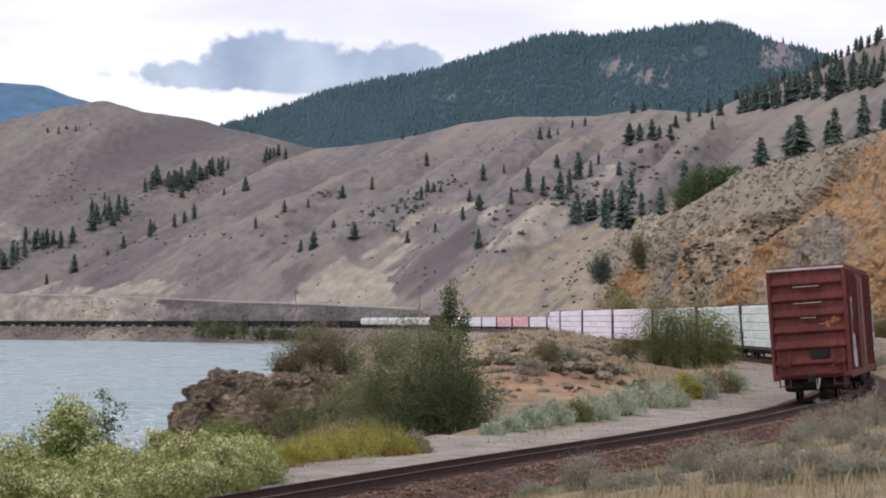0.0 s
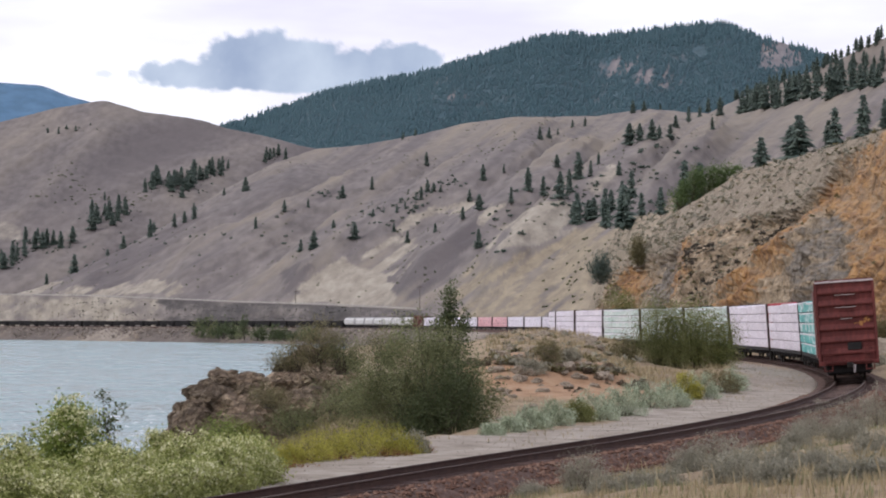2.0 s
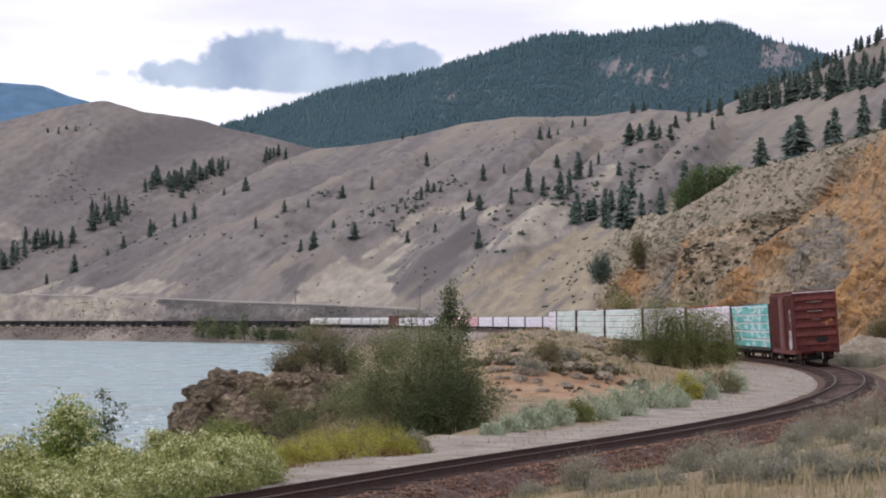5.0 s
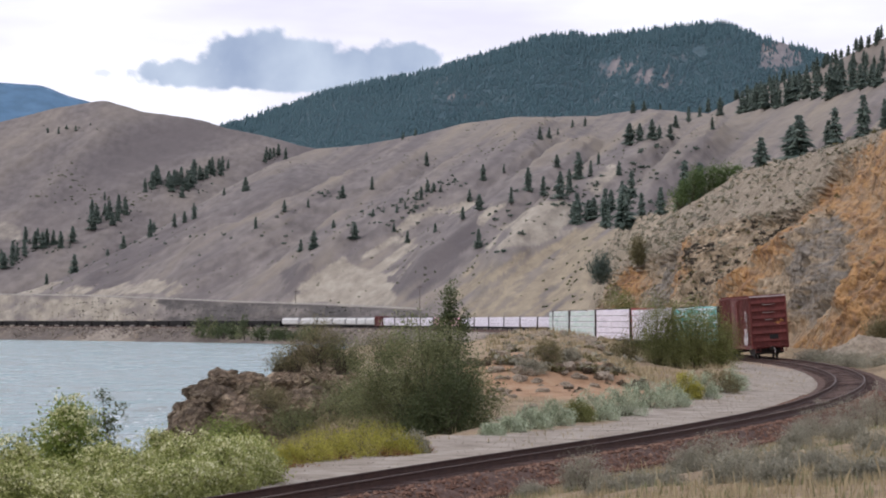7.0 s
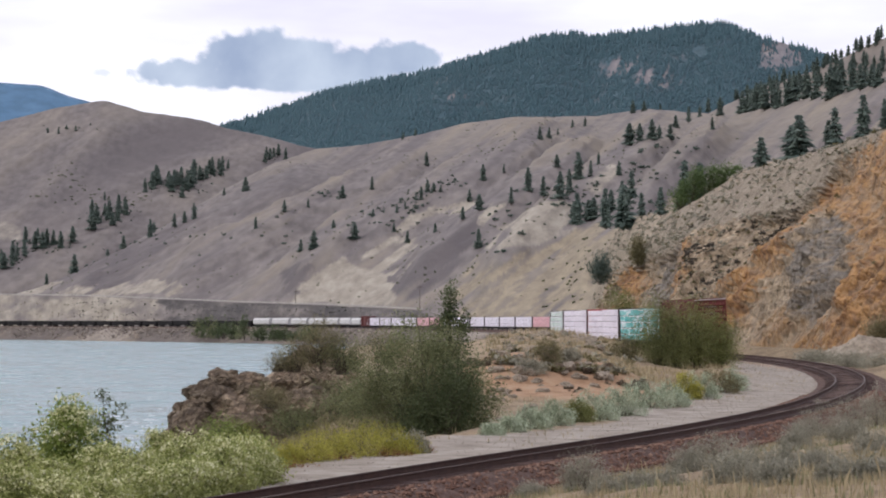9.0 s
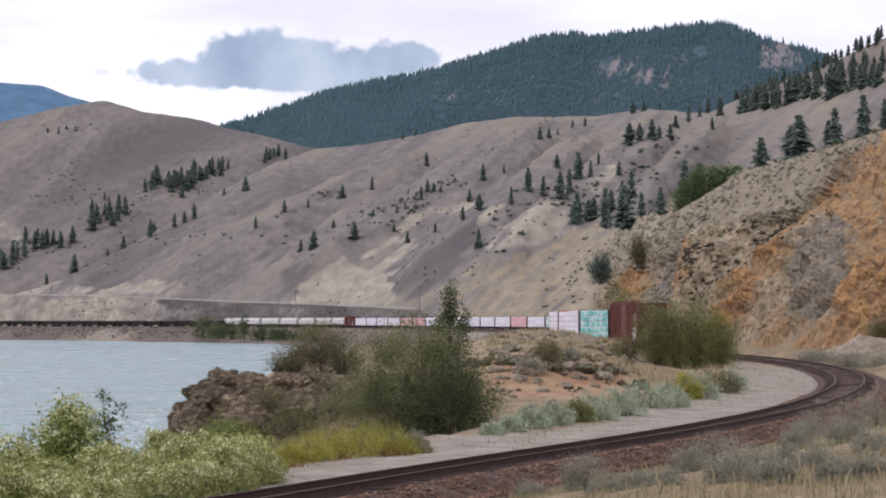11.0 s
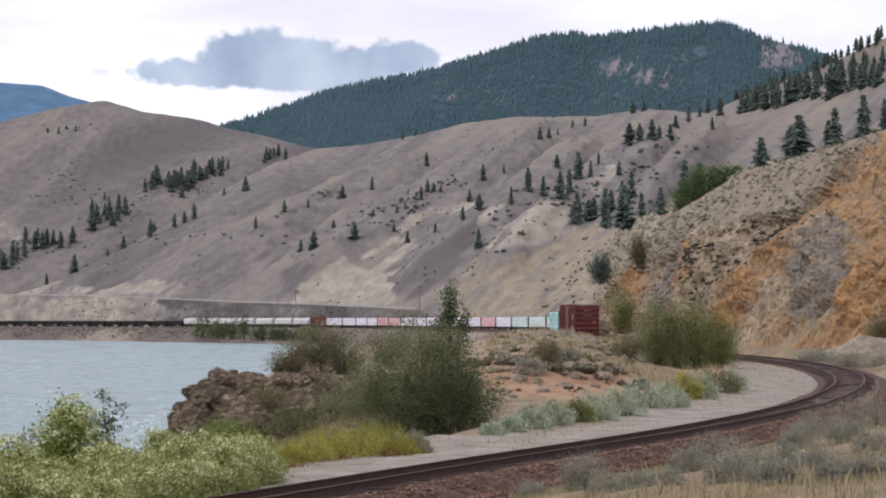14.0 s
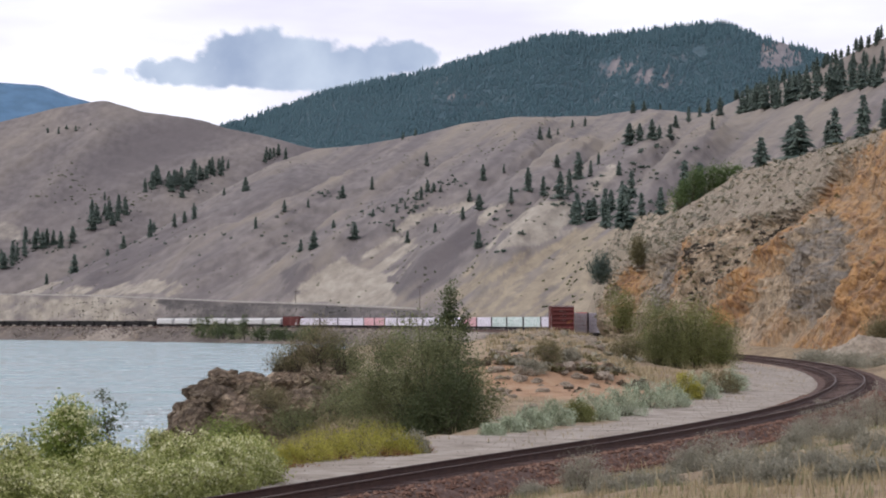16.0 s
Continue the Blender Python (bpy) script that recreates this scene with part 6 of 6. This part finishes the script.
# ---- grass ----
def blades(name, x, y, z, h, material, label, lean=0.35, w=0.012):
    n = len(x)
    rng = np.random.default_rng(n)
    an, tilt = rng.uniform(0, 6.28, n), rng.uniform(0, lean, n) * h
    dx, dy = np.cos(an), np.sin(an)
    V = np.empty((n, 4, 3))
    ww = w * rng.uniform(0.6, 1.4, n)
    V[:, 0] = np.stack([x - dy * ww, y + dx * ww, z], 1)
    V[:, 1] = np.stack([x + dy * ww, y - dx * ww, z], 1)
    V[:, 2] = np.stack([x + dx * tilt * 0.4 + dy * ww * 0.7, y + dy * tilt * 0.4 - dx * ww * 0.7, z + h * 0.6], 1)
    V[:, 3] = np.stack([x + dx * tilt, y + dy * tilt, z + h], 1)
    me = bpy.data.meshes.new(name)
    me.vertices.add(n * 4)
    me.vertices.foreach_set("co", V.ravel())
    F = (np.array([(0, 1, 2), (0, 2, 3)])[None] + (np.arange(n) * 4)[:, None, None]).reshape(-1, 3)
    me.loops.add(F.size)
    me.loops.foreach_set("vertex_index", F.ravel())
    me.polygons.add(len(F))
    me.polygons.foreach_set("loop_start", np.arange(len(F)) * 3)
    me.update(calc_edges=True)
    me.materials.append(material)
    return tagged(new(name, me), label, "grass", kind="stuff")


def grow_grass(name, u0, u1, d0, d1, count, h0, h1, seed, material, label, nmin=None, nmax=None, clump=2.0, keep=-0.1, w=0.012, smax=1e9):
    rng = np.random.default_rng(seed)
    d = np.sqrt(rng.uniform(d0 ** 2, d1 ** 2, count * 3))
    x = d * bearing(rng.uniform(u0, u1, count * 3))
    s, n = line_offset(x, d)
    ok = (s < smax)
    if nmin is not None:
        ok &= (n > nmin) & (n < nmax)
    den = fbm(x, d, clump, 2, seed * 1.7)
    ok &= den > keep
    x, d = x[ok][:count], d[ok][:count]
    z = ground_height(x, d)[0] - 0.03
    blades(name, x, d, z, rng.uniform(h0, h1, len(x)), material, label, w=w)


grow_grass("dry_grass", 780, 1700, 23, 95, 36000, 0.05, 0.21, 4, L_GRASS, "tall dry straw-coloured grass on the near bank", -40, -2.6, w=0.0045)
grow_grass("green_weeds", 780, 1650, 23, 70, 7000, 0.05, 0.2, 14, L_WILLOW, "olive green weeds among the dry grass", -40, -2.8, clump=1.5, keep=0.1, w=0.008)
grow_grass("dry_stalks", 1050, 1620, 24, 45, 150, 0.25, 0.5, 5, L_GRASS, "tall single dry grass stalks on the near bank", -40, -3.5, keep=-1, w=0.006)
grow_grass("mound_grass", 860, 1330, 116, 330, 17000, 0.12, 0.5, 6, L_GRASS, "tufts of dry tan grass on the stony mound", 6.5, 40, clump=4.0, keep=-0.05, w=0.03)
grow_grass("verge_grass", 380, 1420, 45, 180, 7000, 0.1, 0.35, 7, L_GRASS, "dry grass tufts along the gravel road", 6.0, 16, clump=2.5, keep=0.15, w=0.016)
grow_grass("road_tufts", 860, 1480, 50, 215, 5200, 0.06, 0.24, 17, L_GRASS, "sparse dry grass tufts on the gravel road", 2.4, 6.5, clump=2.2, keep=0.24, w=0.012)
grow_grass("bank_grass", -60, 760, 40, 110, 14000, 0.15, 0.5, 8, L_OLIVE, "olive grass and weeds on the river bank", 11, 40, clump=3.0, keep=-0.2, w=0.016)


def mound_clutter():
    """Low brush and stones strewn over the mound."""
    rng = np.random.default_rng(19)
    brush, dry = [], []
    for i in range(330):
        x, y = ground_point(rng.uniform(868, 1130), rng.uniform(582, 668))
        z = float(ground_height(np.array([x]), np.array([y]))[0][0])
        (brush if i % 2 else dry).append((x, y, z))
    lumps("mound_brush", brush, rng.uniform(0.15, 0.55, len(brush)), L_GREYSAGE, "low grey brush on the stony mound", "brush")
    lumps("mound_weeds", dry, rng.uniform(0.15, 0.5, len(dry)), L_OLIVE, "dry olive weeds on the stony mound", "weeds")
    for i in range(70):
        x, y = ground_point(rng.uniform(870, 1060), rng.uniform(590, 745) if i % 2 else rng.uniform(585, 640))
        z = float(ground_height(np.array([x]), np.array([y]))[0][0])
        if line_offset(np.array([x]), np.array([y]))[1][0] < 9:
            continue
        q = float(rng.uniform(0.08, 0.32))
        boulder(x, y, z + q * 0.1, q * 1.3, q, q * 0.75, "pale brown rock lying on the stony mound", "rocks on the mound")


mound_clutter()


# ---- ballast stones along the near shoulder ----
def ballast_stones():
    rng = np.random.default_rng(3)
    n = 9000
    s, off = rng.uniform(-22, 60, n), np.where(rng.uniform(size=n) < 0.7, rng.uniform(-2.9, -1.35, n), rng.uniform(1.4, 2.8, n))
    x, y, h, c = on_line(s)
    lat = off
    top = np.interp(np.abs(off), [0, 1.72, 2.35, 2.9], [-0.18, -0.2, -0.5, -0.5])
    X, Y, Z = x - np.sin(h) * lat, y + np.cos(h) * lat, top - off * np.sin(c) + 0.75 * np.sin(c) + 0.02
    k = rng.uniform(0.025, 0.06, n)
    base = np.array([(1, 0, 0), (-1, 0, 0), (0, 1, 0), (0, -1, 0), (0, 0, 0.8), (0, 0, -0.8)], float)
    V = base[None] * k[:, None, None] * rng.uniform(0.6, 1.3, (n, 6, 3)) + np.stack([X, Y, Z], -1)[:, None, :]
    tri = np.array([(0, 2, 4), (2, 1, 4), (1, 3, 4), (3, 0, 4), (2, 0, 5), (1, 2, 5), (3, 1, 5), (0, 3, 5)])
    F = (tri[None] + (np.arange(n) * 6)[:, None, None]).reshape(-1, 3)
    me = bpy.data.meshes.new("ballast_stones")
    me.from_pydata(V.reshape(-1, 3).tolist(), [], F.tolist())
    me.materials.append(L_STONE)
    tagged(new("ballast_stones", me), "loose brown ballast stones beside the rails", "stones", kind="stuff")


L_STONE = leaf_mat("loose_ballast_stone", (0.075, 0.038, 0.027), (0.15, 0.082, 0.058), (0.27, 0.175, 0.13), rough=0.9, trans=0)
ballast_stones()


def road_stones():
    """Loose pale stones on the gravel road between the track and the brush."""
    rng = np.random.default_rng(8)
    n = 4200
    st, off = rng.uniform(-15, 200, n), rng.uniform(1.6, 8.0, n)
    x, y, h, _ = on_line(st)
    X, Y = x - np.sin(h) * off, y + np.cos(h) * off
    Z = ground_height(X, Y)[0] + 0.01
    k = rng.uniform(0.008, 0.028, n) * (1 + st / 150)
    base = np.array([(1, 0, 0), (-1, 0, 0), (0, 1, 0), (0, -1, 0), (0, 0, 0.8), (0, 0, -0.8)], float)
    V = base[None] * k[:, None, None] * rng.uniform(0.6, 1.3, (n, 6, 3)) + np.stack([X, Y, Z], -1)[:, None, :]
    tri = np.array([(0, 2, 4), (2, 1, 4), (1, 3, 4), (3, 0, 4), (2, 0, 5), (1, 2, 5), (3, 1, 5), (0, 3, 5)])
    F = (tri[None] + (np.arange(n) * 6)[:, None, None]).reshape(-1, 3)
    me = bpy.data.meshes.new("road_stones")
    me.from_pydata(V.reshape(-1, 3).tolist(), [], F.tolist())
    me.materials.append(L_PALESTONE)
    tagged(new("road_stones", me), "loose pale stones on the gravel road", "stones", kind="stuff")


L_PALESTONE = leaf_mat("loose_road_stone", (0.22, 0.19, 0.155), (0.32, 0.28, 0.235), (0.45, 0.40, 0.34), rough=0.9, trans=0)
road_stones()


# ---- the road across the slope, poles, river foam ----
L_EMBANK = leaf_mat("embankment_scrub_leaves", (0.045, 0.05, 0.042), (0.09, 0.092, 0.078), (0.18, 0.17, 0.14))
L_RIPRAP = leaf_mat("river_bank_stone", (0.075, 0.065, 0.06), (0.19, 0.16, 0.135), (0.36, 0.31, 0.25), rough=0.9, trans=0)


def shore_stones():
    """Broken stone on the far bank between the track and the river."""
    rng = np.random.default_rng(31)
    n = 5200
    st, off = rng.uniform(900, 1750, n), rng.uniform(4, 22, n)
    x, y, h, _ = on_line(st)
    X, Y = x - np.sin(h) * off, y + np.cos(h) * off
    Z = ground_height(X, Y, detail=False)[0]
    k = rng.uniform(0.25, 0.9, n) ** 1.5
    base = np.array([(1, 0, 0), (-1, 0, 0), (0, 1, 0), (0, -1, 0), (0, 0, 0.8), (0, 0, -0.8)], float)
    V = base[None] * k[:, None, None] * rng.uniform(0.6, 1.5, (n, 6, 3)) + np.stack([X, Y, Z], -1)[:, None, :]
    tri = np.array([(0, 2, 4), (2, 1, 4), (1, 3, 4), (3, 0, 4), (2, 0, 5), (1, 2, 5), (3, 1, 5), (0, 3, 5)])
    F = (tri[None] + (np.arange(n) * 6)[:, None, None]).reshape(-1, 3)
    me = bpy.data.meshes.new("shore_stones")
    me.from_pydata(V.reshape(-1, 3).tolist(), [], F.tolist())
    me.materials.append(L_RIPRAP)
    tagged(new("shore_stones", me), "broken brown stone on the far river bank", "stones", kind="stuff")


shore_stones()


def far_road():
    u = np.linspace(-120, 748, 160)
    row = np.interp(u, [-120, 0, 150, 300, 420, 560, 650, 748], [519, 520, 522, 528, 533, 537, 541, 546])
    d = np.interp(u, [-120, 0, 263, 420, 560, 748], [1500, 1432, 1300, 1222, 1150, 1010])
    z = height_at(row, d)
    X, Z = d * bearing(u), z
    V = np.concatenate([np.stack([X, d, z], 1), np.stack([X * (1 + 5 / d), d + 5, z + 0.1], 1), np.stack([X, d - 0.3, z - 0.55], 1)])
    n = len(u)
    F = [(i, i + 1, n + i + 1, n + i) for i in range(n - 1)] + [(2 * n + i, 2 * n + i + 1, i + 1, i) for i in range(n - 1)]
    ob = mesh_ob("road", V, F, mat("pale_road_edge", [(0.3, (0.26, 0.24, 0.215)), (0.7, (0.36, 0.335, 0.30))], 0.3, bump=0.2))
    tagged(ob, "pale gravel road benched across the hillside", "road", kind="structure")
    # fill slope from the road down to the railway
    dn = np.interp(u, [-120, 0, 263, 420, 560, 748], [1465, 1398, 1266, 1192, 1122, 985])
    t = np.linspace(0, 1, 14)[None, :]
    D = d[:, None] * (1 - t) + dn[:, None] * t - 0.35
    Z = (z - 0.9)[:, None] * (1 - t) + (-0.9) * t + fbm(X[:, None] + 0 * t, t * 40 + 0 * X[:, None], 12, 5, 4.4, ridged=True) * 2.6 * np.sin(t * math.pi)
    XX = D * bearing(u)[:, None]
    rag = fbm(XX, D * 0 + Z * 3, 18, 4, 1.9)
    dark = 0.8 * step(255, 320, u[:, None] + 45 * rag) - 0.15 + 0.4 * rag
    bare = 0.62 * (1 - step(270, 305, u[:, None] + 30 * rag)) + 0.7 * rag
    grid_ob("embankment", XX, D, Z, M_HILL, [("dark", dark), ("bare", bare)], "dark stony road embankment above the far track", flip=True)
    rng = np.random.default_rng(23)
    i, j = rng.integers(45, 159, 620), rng.integers(1, 13, 620)
    lumps("embankment_scrub", np.stack([XX[i, j], D[i, j], Z[i, j]], 1), rng.uniform(0.3, 1.0, 620), L_EMBANK, "low dark scrub on the stony road embankment", "scrub")
    i, j = rng.integers(20, 62, 90), rng.integers(3, 13, 90)
    lumps("bank_scrub", np.stack([XX[i, j], D[i, j], Z[i, j]], 1), rng.uniform(0.3, 0.9, 90), L_OLIVE, "dry brush on the pale cut bank", "scrub")


far_road()


def power_pole(u, row, px, d):
    k = d / FOCAL
    h = px * k
    ob = empty("utility_pole")
    ob.location = (d * bearing(u), d, height_at(row, d))
    tagged(ob, "weathered wooden utility pole beside the road", "utility pole", "utility poles along the road")
    bm = bmesh.new()
    cyl(bm, (0, 0, h / 2), 0.15, h, "Z", 8, 0.1)
    part("pole", bm, M_BARK, ob)
    bm = bmesh.new()
    box(bm, -1.2, 1.2, -0.08, 0.08, h - 0.9, h - 0.7)
    part("crossarm", bm, M_BARK, ob)


for _u, _r, _p, _d in ((743, 547, 42, 980), (523, 537, 24, 1120)):
    power_pole(_u, _r, _p, _d)


def stake():
    """Thin leaning wooden stake on the ballast edge."""
    x, y = ground_point(1162, 806)
    z = float(ground_height(np.array([x]), np.array([y]))[0][0])
    h = 46 * y / FOCAL
    ob = new("marker_stake", tubes_mesh("marker_stake", [(np.array([(0, 0, -0.1), (0.04, 0, h * 0.4), (0.09, 0.01, h * 0.75), (0.13, 0.01, h)]), 0.028)], 0.03, M_BARK))
    ob.location = (x, y, z)
    tagged(ob, "thin leaning brown wooden stake beside the ballast", "stake")


stake()


def foam():
    rng = np.random.default_rng(12)
    vs, fs = [], []
    for i in range(44):
        if i < 32:
            u, row = rng.normal(262, 34), rng.normal(758, 16)
        else:
            u, row = rng.uniform(-20, 330), rng.uniform(690, 800)
        d = (CAM_Z - WATER_Z) * FOCAL / max(row - HORIZON, 60)
        x, w, l = d * bearing(u), rng.uniform(0.15, 0.7), rng.uniform(0.1, 0.35)
        o = len(vs)
        for k in range(7):
            a = k * 6.283 / 7
            r = rng.uniform(0.6, 1.2)
            vs.append((x + math.cos(a) * w * r, d + math.sin(a) * l * r, WATER_Z + 0.02))
        vs.append((x, d, WATER_Z + rng.uniform(0.06, 0.16)))
        fs += [(o + k, o + (k + 1) % 7, o + 7) for k in range(7)]
    ob = mesh_ob("river_foam", vs, fs, mat("white_foam", [(0.3, (0.5, 0.56, 0.58)), (0.7, (0.68, 0.72, 0.74))], 2.0, bump=0.1))
    tagged(ob, "small white wave crests on the river", "foam", kind="stuff")


foam()


# ---- cloud ----
def build_cloud():
    """One bank of grey-blue cumulus far behind the mountains, drifting slowly."""
    d = 4850.0
    us, rs = np.linspace(130, 860, 220), np.linspace(20, 260, 90)
    U, R = np.meshgrid(us, rs, indexing="ij")
    puffs = [(330, 130, 80, 20), (470, 120, 110, 34), (590, 128, 80, 26), (425, 97, 58, 34), (480, 84, 28, 32), (540, 105, 70, 34), (610, 122, 80, 34), (700, 108, 58, 30), (735, 105, 40, 28), (560, 148, 150, 14), (400, 140, 130, 18), (640, 150, 90, 22)]
    cover = np.full(U.shape, -1.0)
    wob = fbm(U, R * 1.2, 26, 6, 3.3) * 0.62 + fbm(U, R, 130, 3, 1.3) * 0.2
    for a, b, ra, rb in puffs:
        cover = np.maximum(cover, 1.2 - np.hypot((U - a) / ra, (R - b) / rb))
    cover = np.clip((cover + wob * 0.5 + 0.04) * 3.0, 0, 1)
    wisp = np.clip((0.55 - np.hypot((U - 180) / 50, (R - 131) / 12) + wob) * 0.9, 0, 0.4)
    cover = np.maximum(cover, wisp)
    m = bpy.data.materials.new("grey_blue_cloud")
    m.use_nodes = True
    n, l = m.node_tree.nodes, m.node_tree.links
    n.clear()
    out, mix, tr, em = n.new("ShaderNodeOutputMaterial"), n.new("ShaderNodeMixShader"), n.new("ShaderNodeBsdfTransparent"), n.new("ShaderNodeEmission")
    at, tc, no, ra = n.new("ShaderNodeAttribute"), n.new("ShaderNodeTexCoord"), n.new("ShaderNodeTexNoise"), n.new("ShaderNodeValToRGB")
    at.attribute_name = "cover"
    no.inputs["Scale"].default_value, no.inputs["Detail"].default_value = 0.006, 5.0
    ra.color_ramp.elements[0].position, ra.color_ramp.elements[0].color = 0.3, (0.37, 0.455, 0.64, 1)
    ra.color_ramp.elements[1].position, ra.color_ramp.elements[1].color = 0.7, (0.60, 0.69, 0.85, 1)
    l.new(tc.outputs["Object"], no.inputs["Vector"])
    l.new(no.outputs["Fac"], ra.inputs["Fac"])
    l.new(ra.outputs["Color"], em.inputs["Color"])
    l.new(at.outputs["Fac"], mix.inputs["Fac"])
    l.new(tr.outputs["BSDF"], mix.inputs[1])
    l.new(em.outputs["Emission"], mix.inputs[2])
    l.new(mix.outputs["Shader"], out.inputs["Surface"])
    ob = grid_ob("cloud", d * bearing(U), np.full(U.shape, d), height_at(R, d), m, [("cover", cover)], "grey-blue cumulus cloud bank above the mountains")
    return ob


CLOUD = build_cloud()


# ---- moves of the train and the cloud ----
SPEED, REAR = 14.475, 43.95


def car_pose(s, length):
    a, b = s + length * 0.15, s + length * 0.85
    xa, ya, _, ca = on_line(a)
    xb, yb, _, cb = on_line(b)
    c = (ca + cb) / 2
    return pose((xa + xb) / 2, (ya + yb) / 2, 0.75 * math.sin(c), -math.degrees(c), 0, math.degrees(math.atan2(yb - ya, xb - xa)))


def motions():
    for car, offset, length in TRAIN:
        times = [i * 0.5 for i in range(33)] if offset < 420 else [i * 1.0 for i in range(17)]
        walk(car, [(t, car_pose(REAR + offset + SPEED * t, length)) for t in times])
    walk(RIVER, [(0.0, pose(0, 0, 0)), (8.0, pose(2.0, -9.0, 0)), (16.0, pose(4.0, -18.0, 0))])
    walk(CLOUD, [(0.0, pose(0, 0, 0)), (8.0, pose(-4.5, 0, 3.0)), (16.0, pose(-9.0, 0, 6.0))])


motions()
